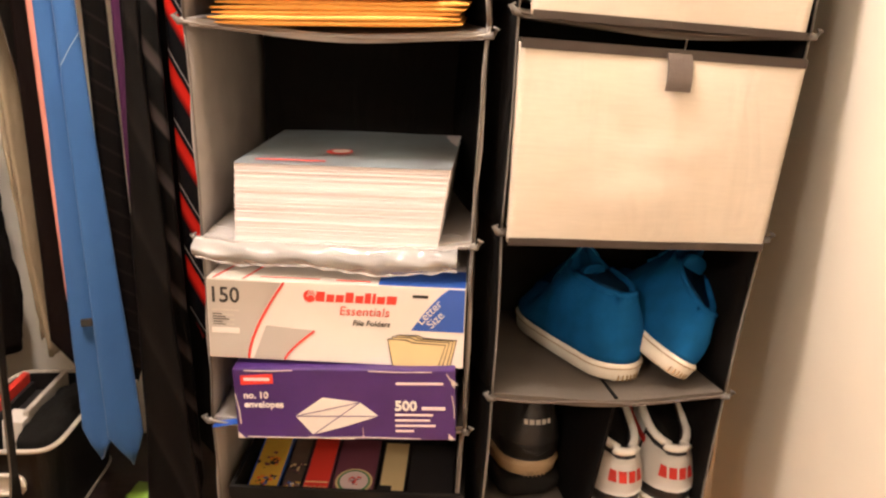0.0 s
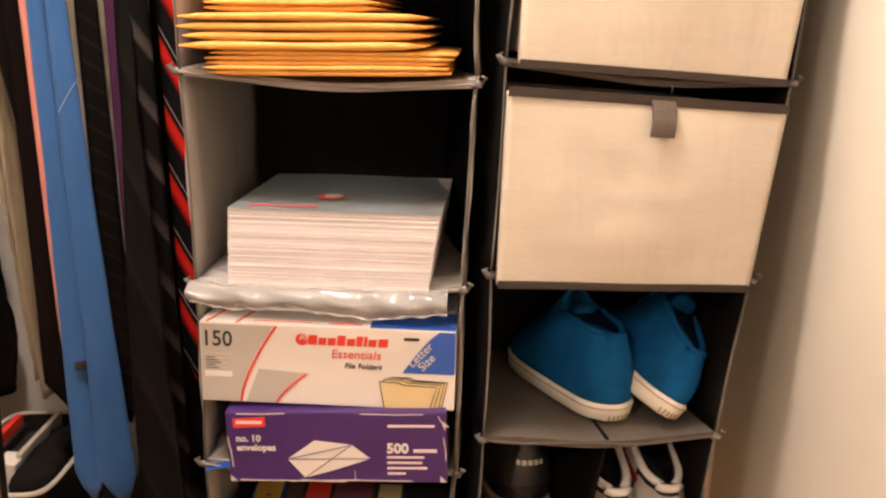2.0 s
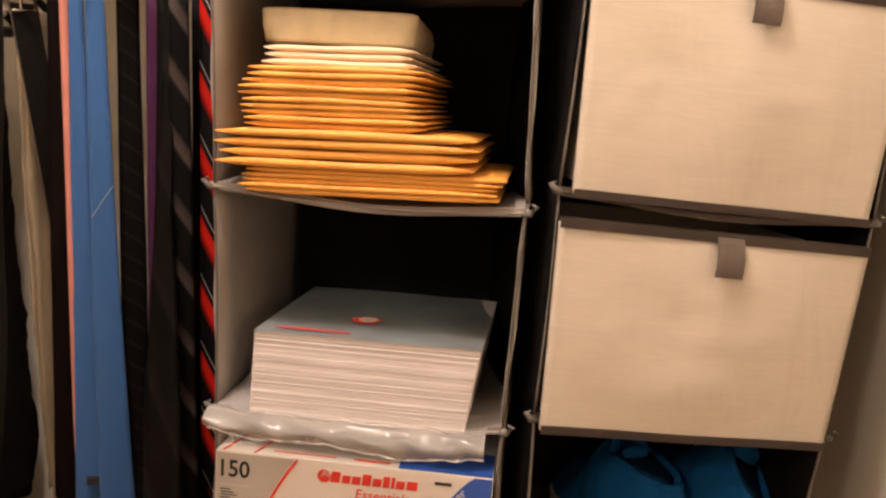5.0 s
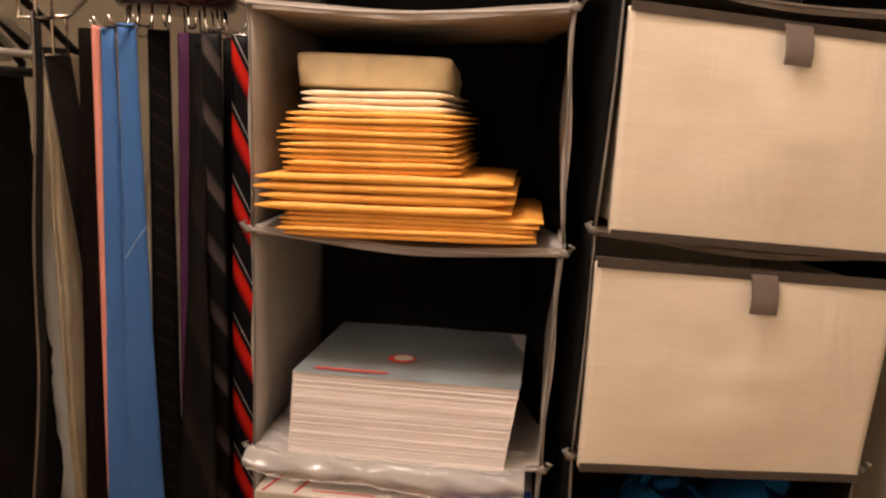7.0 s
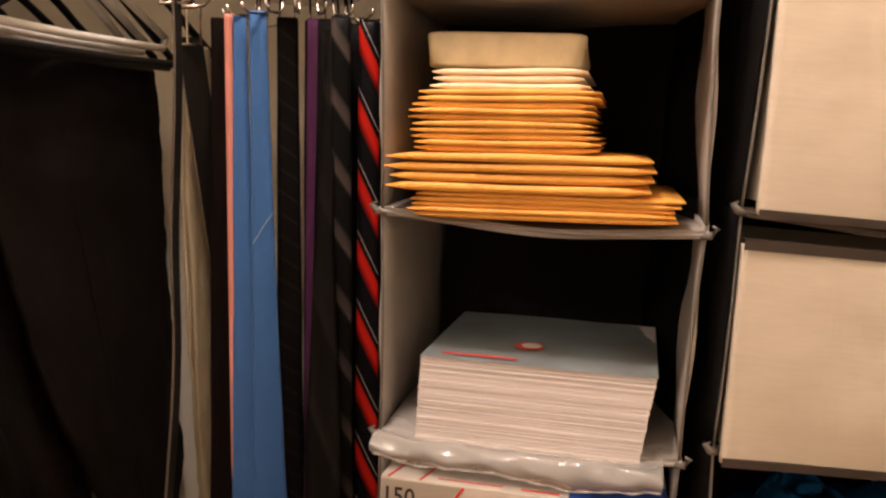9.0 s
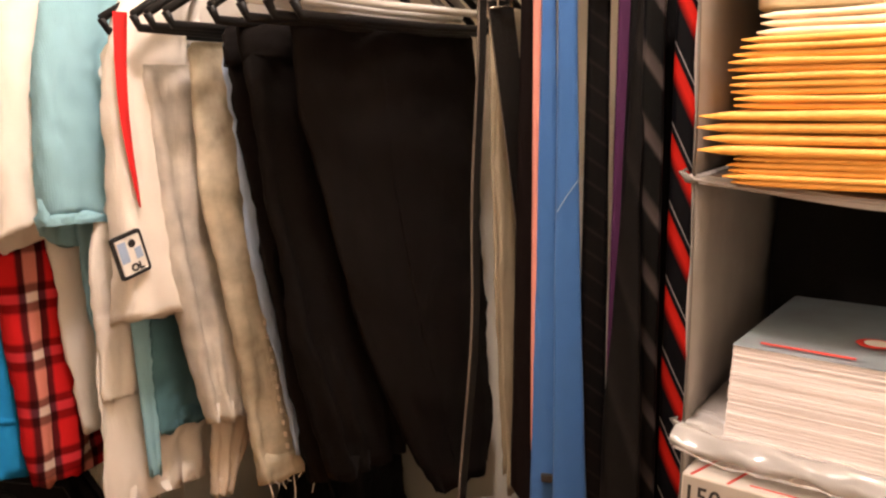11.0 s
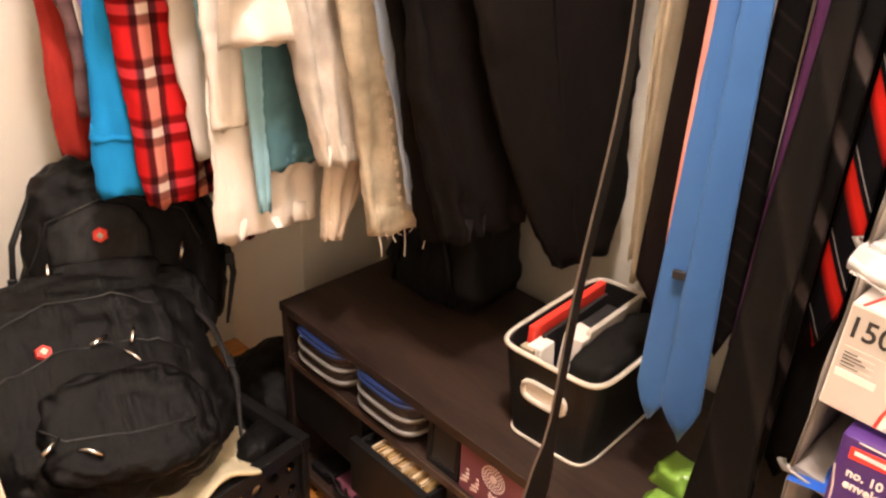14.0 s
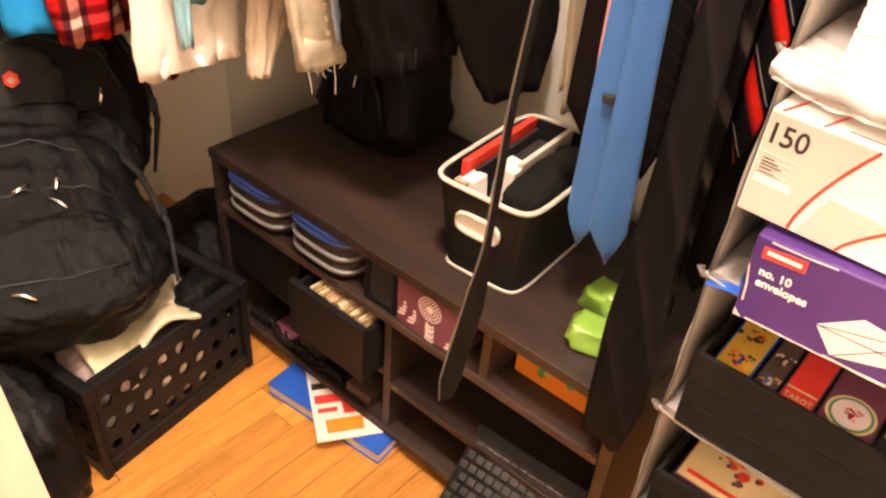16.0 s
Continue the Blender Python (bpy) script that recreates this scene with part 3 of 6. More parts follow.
def mailer(w, d, h, seed):
    """A padded envelope: a pillow pinched to thin sealed edges."""
    rnd = random.Random(seed)
    bm = bmesh.new()
    nx, ny = 13, 9
    tops, bots = [], []
    skew = [rnd.uniform(-0.0004, 0.0004) for _ in range(4)]
    for j in range(ny):
        rt, rb = [], []
        for i in range(nx):
            u, v = 2 * i / (nx - 1) - 1, 2 * j / (ny - 1) - 1
            fill = (1 - abs(u) ** 9) * (1 - (abs(v) ** 7 if v > 0 else 0.25 * abs(v) ** 5))
            k = 0.0007 + h / 2 * fill * (0.9 + 0.1 * math.sin(5 * u + seed))
            lift = skew[0] * u * 0.5 + skew[1] * v * 0.5 + 0.0004 * math.sin(3 * u + seed) + (0.0015 * skew[2] / 0.0018) * abs(u) ** 8
            rt.append(bm.verts.new((w / 2 * u, d / 2 * v, h / 2 + lift + k)))
            rb.append(bm.verts.new((w / 2 * u, d / 2 * v, h / 2 + lift - k)))
        tops.append(rt)
        bots.append(rb)
    for j in range(ny - 1):
        for i in range(nx - 1):
            bm.faces.new((tops[j][i], tops[j][i + 1], tops[j + 1][i + 1], tops[j + 1][i]))
            bm.faces.new((bots[j][i], bots[j + 1][i], bots[j + 1][i + 1], bots[j][i + 1]))
    ring_t = tops[0] + [r[-1] for r in tops[1:]] + tops[-1][-2::-1] + [r[0] for r in tops[-2:0:-1]]
    ring_b = bots[0] + [r[-1] for r in bots[1:]] + bots[-1][-2::-1] + [r[0] for r in bots[-2:0:-1]]
    n = len(ring_t)
    for k in range(n):
        bm.faces.new((ring_t[k], ring_b[k], ring_b[(k + 1) % n], ring_t[(k + 1) % n]))
    return bm


def stack_mailers(count, x0, x1, y_front, depth, z0, z1, material, label, group, jitter, seed):
    rnd = random.Random(seed)
    step = (z1 - z0) / count
    for i in range(count):
        w = (x1 - x0) + rnd.uniform(-1, 1) * jitter
        bm = mailer(w, depth, step * 0.97, seed * 31 + i)
        cx = (x0 + x1) / 2 + rnd.uniform(-1, 1) * jitter * 0.9
        solid("padded_mailer", bm, material, label, "envelope", pose(cx, y_front + depth / 2 + rnd.uniform(-0.002, 0.002), z0 + step * i, 0, 0, rnd.uniform(-0.25, 0.25)), group, smooth=True)


stack_mailers(5, -0.245, 0.018, 0.800, 0.27, 1.140, 1.166, M_KRAFT, "orange kraft padded mailer in a neat stack", "large padded mailers", 0.006, 3)
stack_mailers(4, -0.270, -0.004, 0.795, 0.27, 1.166, 1.206, M_KRAFT, "orange kraft padded mailer in a neat stack", "large padded mailers", 0.005, 4)
stack_mailers(10, -0.246, -0.064, 0.800, 0.25, 1.206, 1.268, M_KRAFT, "small orange kraft padded mailer in a tall stack", "small padded mailers", 0.005, 5)
stack_mailers(3, -0.236, -0.078, 0.825, 0.24, 1.268, 1.290, M_KRAFT2, "pale buff padded mailer on the orange ones", "pale padded mailers", 0.006, 6)
bm = blob(0.083, 0.095, 0.0190, power=11, lumps=0.014, seed=4, nu=48, nv=16)
pp = thing("padded_parcel", pose(-0.166, 0.945, 1.290, -1.0, 1.0, 1.5), "crinkled beige padded parcel on top of the mailers", "parcel")
part("wrapper", bm, M_PADBOX, pp, smooth=True)
part("tape_strip", box(-0.070, 0.070, -0.0012, 0.0, 0.004, 0.010), M_KRAFT2, pp, "pale sealing tape")

# stack of printed magazines in clear film
mag = thing("paper_stack", pose(-0.1155, 0.804, 0.899, 0, 0.6, -1.2), "thick stack of white printed booklets on the shelf", "papers")
rnd = random.Random(8)
z = 0.0
i = 0
while z < 0.089:
    h = rnd.choice([0.0016, 0.0022, 0.0028, 0.0018])
    f = z / 0.089
    dx, dy = rnd.uniform(-0.0007, 0.0007) - 0.008 * (1 - f), rnd.uniform(-0.0005, 0.0006) + 0.003 * f
    w = 0.1165 + 0.0045 * f
    part("booklet", box(-w + dx, w + dx, dy, 0.225 + dy, z, z + h - 0.00012), M_PAPER if i % 3 else M_PAPER2, mag)
    z += h
    i += 1
top_z = z
part("cover_sheet", sheet(None, 8, 8, lambda u, v: (-0.122 + 0.244 * u, 0.001 + 0.222 * v, top_z + 0.0006 + 0.0015 * math.sin(4 * u) * v)), M_SHEET, mag, "grey and teal printed cover")
bm = bmesh.new()
bmesh.ops.create_circle(bm, cap_ends=True, segments=24, radius=0.016, matrix=pose(-0.015, 0.07, top_z + 0.0034))
part("cover_print", bm, M_RED, mag)
bm = bmesh.new()
bmesh.ops.create_circle(bm, cap_ends=True, segments=24, radius=0.011, matrix=pose(-0.013, 0.07, top_z + 0.0040))
part("cover_print", bm, M_WHITE, mag)
bm = bmesh.new()
add_box(bm, -0.10, -0.02, 0.012, 0.016, top_z + 0.0028, top_z + 0.0034)
part("cover_print", bm, M_RED, mag)
rnd = random.Random(12)


def film_at(u, v):
    """Loose wrapping film: lies under the booklets, spills over the shelf edge and hangs down in front of it."""
    x = -0.168 + 0.300 * u
    fall = max(0.0, 1 - v / 0.40)
    low = 0.020 + 0.024 * u * (1.3 - u) + 0.003 * math.sin(11 * u)
    y = -0.010 - 0.012 * math.sin(math.pi * min(1, fall)) + 0.10 * max(0.0, v - 0.40)
    z = 0.003 - low * fall + 0.0016 * math.sin(25 * u + 9 * v) * math.sin(17 * v + 3) + 0.0006 * math.sin(61 * u + 5 * v)
    return (x, y + 0.0014 * math.sin(33 * u + 14 * v), z)


film = thing("plastic_film", pose(-0.1155, 0.802, 0.899, 0, 0.6, -1.2), "crumpled clear plastic film hanging out under the booklets", "plastic wrap")
part("film_sheet", sheet(None, 90, 26, film_at), M_FILM, film, smooth=True)
part("folded_hem", tube([film_at(k / 60, 0.0) for k in range(61)], [0.0012 + 0.0007 * math.sin(1.3 * k) for k in range(61)], 6), M_FILM, film, "shiny folded hem of the film", smooth=True)

# file folder box
FW, FH, FD = 0.303, 0.100, 0.245
fb = thing("file_folder_box", pose(-0.1270, 0.802, 0.7530, -1.0, 1.2, 0.5), "white and grey file folder carton with blue corner", "cardboard box")
part("carton", box(-FW / 2, FW / 2, 0, FD, 0, FH, 0.0015), M_WHITE, fb)
gx = -FW / 2 + 0.0015
part("grey_panel", plate([(gx, 0.0015), (gx + 0.044, 0.0015)] + [(gx + 0.045 + 0.042 * (k / 8) ** 1.6, 0.0015 + 0.0965 * k / 8) for k in range(9)] + [(gx, 0.098)], 0.0005), M_GREYCARD, fb)
part("red_arc", stroke([(gx + 0.046 + 0.044 * (k / 8) ** 1.5, 0.0015 + 0.0965 * k / 8) for k in range(9)], 0.0028, t=0.0011), M_RED, fb)
part("grey_wedge", plate([(gx + 0.052, 0.0015), (gx + 0.088, 0.0015), (gx + 0.108, 0.026), (gx + 0.128, 0.040), (gx + 0.068, 0.044)], 0.0005), M_GREYCARD, fb)
part("red_arc", stroke([(gx + 0.089 + 0.036 * (k / 6) ** 1.3, 0.0015 + 0.038 * k / 6) for k in range(7)], 0.0026, t=0.0011), M_RED, fb)
lettering("150", 0.027, M_INK, fb, pose(gx + 0.0005, -0.0006, 0.071), stretch=0.92, bold=0.0004)
for k in range(4):
    part("small_print", rect(gx + 0.004, gx + (0.030 if k else 0.036), 0.060 - 0.006 * k, 0.0618 - 0.006 * k, t=0.0009), M_TRIM, fb)
part("small_print", rect(gx + 0.003, gx + 0.036, 0.032, 0.039, t=0.0009), M_WHITE, fb)
part("brand_mark", plate(arc(-0.030, 0.083, 0.0075, 0, 360, 16)[:-1], 0.0006), M_RED, fb)
for k in range(3):
    part("brand_swirl", stroke(arc(-0.0285 + 0.001 * k, 0.0800 + 0.0028 * k, 0.0052, 20, 150, 6), 0.0009, t=0.0010), M_WHITE, fb)
for k, (x, wd, up) in enumerate(((-0.0180, 0.0085, 0.0120), (-0.0085, 0.0075, 0.0090), (0.0000, 0.0078, 0.0090), (0.0088, 0.0080, 0.0125), (0.0178, 0.0078, 0.0090), (0.0265, 0.0060, 0.0125), (0.0335, 0.0032, 0.0125), (0.0375, 0.0078, 0.0090), (0.0465, 0.0095, 0.0100))):
    x *= 1.28
    part("brand_block", plate([(x, 0.0770), (x + wd * 1.2, 0.0770), (x + wd * 1.2 + 0.0012, 0.0770 + up), (x + 0.0012, 0.0770 + up)], 0.0006), M_RED, fb)
lettering("Essentials", 0.0155, M_RED, fb, pose(0.004, -0.0006, 0.0615), stretch=1.0, shear=0.15)
lettering("File Folders", 0.0095, M_INK, fb, pose(0.020, -0.0006, 0.0490), shear=0.2, bold=0.0001)
part("small_print", rect(0.090, 0.108, 0.0865, 0.0900), M_INK, fb)
part("blue_corner", plate([(FW / 2 - 0.001, 0.046), (FW / 2 - 0.001, 0.0985), (0.132, 0.0985)] + [(0.132 - 0.043 * (k / 8) ** 0.8, 0.0985 - 0.0525 * k / 8) for k in range(1, 9)], 0.0006), M_BLUEINK, fb)
lettering("Letter", 0.0145, M_WHITE, fb, pose(0.101, -0.0012, 0.053, 0, -48, 0))
lettering("Size", 0.0145, M_WHITE, fb, pose(0.113, -0.0012, 0.049, 0, -48, 0))
for k, (dx, dz) in enumerate(((0.014, 0.006), (0.010, 0.005), (0.005, 0.003), (0, 0))):
    s = [(0.068 + dx, 0.001), (0.062 + dx, 0.034 + dz), (0.084 + dx, 0.034 + dz), (0.090 + dx, 0.031 + dz), (0.130 + dx * 0.9, 0.030 + dz), (0.122 + dx, 0.001)]
    part("folder_print", plate(s, 0.0006 + 0.0004 * k), M_MANILA, fb)
    part("folder_outline", stroke(s, 0.0011, t=0.0008 + 0.0004 * k), M_INK, fb)
bm = box(0.050, FW / 2 - 0.001, 0.001, 0.06, FH, FH + 0.0006)
part("blue_corner", bm, M_BLUEINK, fb)
for k in (-0.143, -0.108):
    bm = bmesh.new()
    add_box(bm, -0.0013, 0.0013, 0.0, 0.06, 0, 0.0007, m=pose(k, 0.001, FH, 0, 0, -14))
    part("red_arc", bm, M_RED, fb)
part("brand_bar", box(-0.09, -0.02, 0.010, 0.012, FH, FH + 0.0005), M_RED, fb)
part("brand_bar", box(0.00, 0.04, 0.008, 0.012, FH, FH + 0.0005), M_RED, fb)

# envelope box
EW, EH, ED = 0.264, 0.0925, 0.22
eb = thing("envelope_box", pose(-0.1140, 0.788, 0.6585, 0, -1.4, 0.6), "scuffed purple card box of envelopes under the folder carton", "cardboard box")
part("carton", box(-EW / 2, EW / 2, 0, ED, 0, EH, 0.0018), M_PURPLE, eb)
part("brand_patch", plate([(-0.123, 0.072), (-0.084, 0.074), (-0.084, 0.0865), (-0.123, 0.084)], 0.0006), M_RED, eb)
part("brand_bar", rect(-0.119, -0.088, 0.0775, 0.0815, t=0.0010), M_PALEPRINT, eb)
lettering("no. 10", 0.0118, M_WHITE, eb, pose(-0.121, -0.0006, 0.0545), bold=0.0003)
lettering("envelopes", 0.0118, M_WHITE, eb, pose(-0.121, -0.0006, 0.0425), bold=0.0003)
env = [(-0.060, 0.031), (-0.026, 0.056), (0.018, 0.050), (0.040, 0.032), (0.0, 0.018), (-0.040, 0.006)]
part("envelope_print", plate(env, 0.0005), M_WHITE, eb)
for a, b in (((-0.060, 0.031), (0.018, 0.050)), ((0.040, 0.032), (-0.060, 0.031)), ((0.018, 0.050), (-0.040, 0.006))):
    part("envelope_line", stroke([a, b], 0.0009, t=0.0009), M_PURPLE, eb)
lettering("500", 0.0175, M_WHITE, eb, pose(0.060, -0.0006, 0.0400), bold=0.0006)
part("small_print", rect(0.092, 0.120, 0.0405, 0.0445), M_PALEPRINT, eb)
for k in range(4):
    part("small_print", rect(0.060, (0.105, 0.102, 0.108, 0.082)[k], 0.0325 - 0.0072 * k, 0.0352 - 0.0072 * k), M_PALEPRINT, eb)
part("small_print", rect(0.062, 0.118, 0.0735, 0.0765), M_PALEPRINT, eb)
for x0, z0 in ((-EW / 2 + 0.0005, 0.001), (EW / 2 - 0.0085, 0.001), (EW / 2 - 0.0045, 0.074)):
    part("worn_corner", plate([(x0, z0), (x0 + 0.008, z0), (x0 + 0.004, z0 + 0.004), (x0, z0 + 0.008)], 0.0007), M_CORNER, eb)
part("scuff", stroke([(-0.120, 0.0025), (-0.05, 0.0015), (0.02, 0.003), (0.09, 0.0018)], 0.0012, t=0.0007), M_CORNER, eb)
part("scuff", stroke([(0.021, 0.003), (0.0205, 0.016)], 0.0008, t=0.0007), M_CORNER, eb)
for k, (x0, z0, x1, z1, w) in enumerate(((-0.131, 0.060, -0.127, 0.020, 0.0016), (0.122, 0.088, 0.131, 0.070, 0.0014), (-0.118, 0.0905, -0.060, 0.0912, 0.0012), (0.030, 0.0908, 0.105, 0.0900, 0.0010), (0.128, 0.060, 0.1305, 0.030, 0.0012), (-0.045, 0.0030, 0.010, 0.0012, 0.0016))):
    mid = ((x0 + x1) / 2 + 0.0012, (z0 + z1) / 2 - 0.0008)
    part("scuff", stroke([(x0, z0), mid, (x1, z1)], w, t=0.0007), M_CORNER, eb)
for k in range(5):
    part("small_print", rect(gx + 0.005, gx + 0.016 + 0.004 * (k % 3), 0.0555 - 0.0032 * k, 0.0565 - 0.0032 * k, t=0.0010), M_INK, fb)
bm = sheet(None, 8, 6, lambda u, v: (-0.285 + 0.05 * u, 0.806 + 0.16 * v, 0.6570 + 0.010 * u + 0.004 * math.sin(4 * v)))
solid("blue_folder", bm, M_BOOKBLUE, "blue plastic folder edge beside the envelope box", "folder")

# fabric drawers with games
for z0, zt, seed in ((0.4665, 0.572, 1), (0.2735, 0.378, 2)):
    dr = thing("game_bin", pose(OX, 0.808, z0), "black fabric drawer pulled out slightly, filled with games", "storage bin", "game drawers")
    w = 0.150
    for nm, b in (("front", (-w, w, 0, 0.006, 0, zt - z0)), ("back", (-w, w, 0.27, 0.276, 0, zt - z0)), ("side", (-w, -w + 0.006, 0.006, 0.27, 0, zt - z0)), ("side", (w - 0.006, w, 0.006, 0.27, 0, zt - z0)), ("base", (-w + 0.006, w - 0.006, 0.006, 0.27, 0, 0.005))):
        part(nm, box(*b, 0.0012), M_BLACKF, dr)
    for k in (0.33, 0.66):
        part("stitched_seam", tube([(-w, -0.0006, (zt - z0) * k), (w, -0.0006, (zt - z0) * k + 0.002)], 0.0007, 5), M_BLACKF, dr)


def flat_game(name, m, w, d, h, top, side, label, extras=()):
    g = thing(name, m, label, "game box", "games in the drawers")
    part("carton", box(-w / 2, w / 2, 0, d, 0, h, 0.001), side, g)
    part("lid_print", box(-w / 2 + 0.002, w / 2 - 0.002, 0.002, d - 0.002, h, h + 0.0006), top, g)
    for b, mt in extras:
        part("lid_print", box(*b, h + 0.0006, h + 0.0012), mt, g)
    return g


def figure_print(g, x, y, s, colours, h):
    """A small busy printed picture on a lid: overlapping patches."""
    rnd = random.Random(int(1000 * (x + 3)))
    for k in range(26):
        px, py, r = x + rnd.gauss(0, s * 0.45), y + rnd.gauss(0, s * 0.5), s * rnd.uniform(0.08, 0.28)
        bm = bmesh.new()
        lo = [bm.verts.new((px + r * rnd.uniform(0.6, 1.1) * math.cos(2 * math.pi * i / 7), py + r * rnd.uniform(0.6, 1.1) * math.sin(2 * math.pi * i / 7), h + 0.0008 + 0.00005 * k)) for i in range(7)]
        bm.faces.new(lo)
        part("figure_print", bm, colours[k % len(colours)], g)


# shallow decks propped against the drawer front, their lids just under its edge
DB, DT = 0.834, 0.5340
ga = flat_game("game_box", pose(-0.240, DB, DT, 8), 0.042, 0.13, 0.010, M_YELLOW, M_BOOKBLUE, "yellow game box with printed figures", [((-0.0205, -0.0185, 0.004, 0.12), M_BOOKBLUE)])
figure_print(ga, 0.000, 0.026, 0.014, (M_INK, M_RED, M_BOOKBLUE, M_ORANGE), 0.010)
figure_print(ga, 0.001, 0.066, 0.015, (M_MAROON, M_ORANGE, M_INK), 0.010)
gn = flat_game("game_box", pose(-0.203, DB, DT - 0.002, 8), 0.026, 0.12, 0.010, M_TUBDARK, M_INK, "narrow dark deck box with mottled print")
figure_print(gn, 0.0, 0.020, 0.011, (M_YELLOW, M_MAROON, M_WHITE, M_BOOKBLUE), 0.010)
figure_print(gn, 0.0, 0.055, 0.012, (M_MAROON, M_INK, M_MANILA), 0.010)
tarot = flat_game("game_box", pose(-0.169, DB, DT, 8), 0.036, 0.12, 0.011, M_RED, M_MAROON, "red card deck box with gold title", [((-0.016, 0.016, 0.003, 0.0050), M_MANILA), ((-0.016, 0.016, 0.026, 0.0280), M_MANILA)])
lettering("TAROT", 0.0102, M_MANILA, tarot, pose(-0.0150, 0.0110, 0.0126) @ pose(0, 0, 0, -90), stretch=0.9)
gm = flat_game("game_box", pose(-0.120, DB, DT, 8), 0.058, 0.12, 0.010, M_MAROON, M_INK, "brown card deck box with pale medallion")
for r, mt, dz in ((0.025, M_MANILA, 0.0009), (0.022, M_GREENINK, 0.0012), (0.019, M_PALEPRINT, 0.0015)):
    bm = bmesh.new()
    bm.faces.new([bm.verts.new((r * math.cos(2 * math.pi * k / 28), 0.032 + r * math.sin(2 * math.pi * k / 28), 0.010 + dz)) for k in range(28)])
    part("medallion", bm, mt, gm)
figure_print(gm, 0.0, 0.032, 0.009, (M_RED, M_MAROON, M_RED), 0.0112)
flat_game("game_box", pose(-0.018, DB, DT - 0.004, 8), 0.060, 0.12, 0.010, M_INK, M_INK, "plain black deck box in the drawer")
flat_game("game_box", pose(-0.069, DB, DT - 0.003, 8), 0.036, 0.12, 0.010, M_MANILA, M_INK, "small kraft and black deck box", [((-0.02, 0.0, 0.01, 0.03), M_INK)])
solid("deck_tray", box(-0.262, 0.02, 0.826, 1.06, 0.472, 0.5320), M_INK, "black tray under the decks in the drawer", "tray")
gl = flat_game("game_box", pose(-0.195, DB, 0.352, 10), 0.12, 0.16, 0.012, M_MANILA, M_MAROON, "beige and red game box in the drawer", [((-0.05, 0.05, 0.010, 0.016), M_RED)])
figure_print(gl, -0.01, 0.06, 0.030, (M_MAROON, M_RED, M_ORANGE), 0.012)
flat_game("game_box", pose(-0.06, DB, 0.350, 10), 0.12, 0.16, 0.012, M_INK, M_INK, "black game box in the drawer", [((-0.04, 0.04, 0.02, 0.05), M_MAROON)])
solid("deck_tray", box(-0.262, 0.02, 0.826, 1.06, 0.279, 0.350), M_INK, "black tray under the decks in the drawer", "tray")

# ---- the organizer with fabric bins and shoes ----
RX, RY, RROT = 0.240, 0.864, 14.0
ROT = pose(RX, RY, 1.0, 0, 4.2, RROT) @ pose(0, 0, -1.0)
RZ = [1.575, 1.398, 1.147, 0.907, 0.697, 0.497, 0.30]


def rorg_w(z):
    return float(np.interp(z, [0.3, 0.697, 0.909, 1.145, 1.64], [0.302, 0.309, 0.330, 0.343, 0.350]))


def rorg_c(z):
    return -0.009


rorg = organizer(ROT, rorg_w, rorg_c, (0, 0, 0, 0, 0.003, 0, 0), RZ, 0.28, "dark grey canvas hanging organizer with bins and shoes", M_SHELF2, M_SHADEDGREY, M_TAUPE)
bm = bmesh.new()
add_box(bm, -0.002, 0.002, 0.0, 0.28, 0.497, 0.690)
for v in bm.verts:
    v.co.x += -0.020 + 0.10 * (v.co.z - 0.497)
part("divider", bm, M_SHADEDGREY, rorg, "upright fabric divider between shoes")


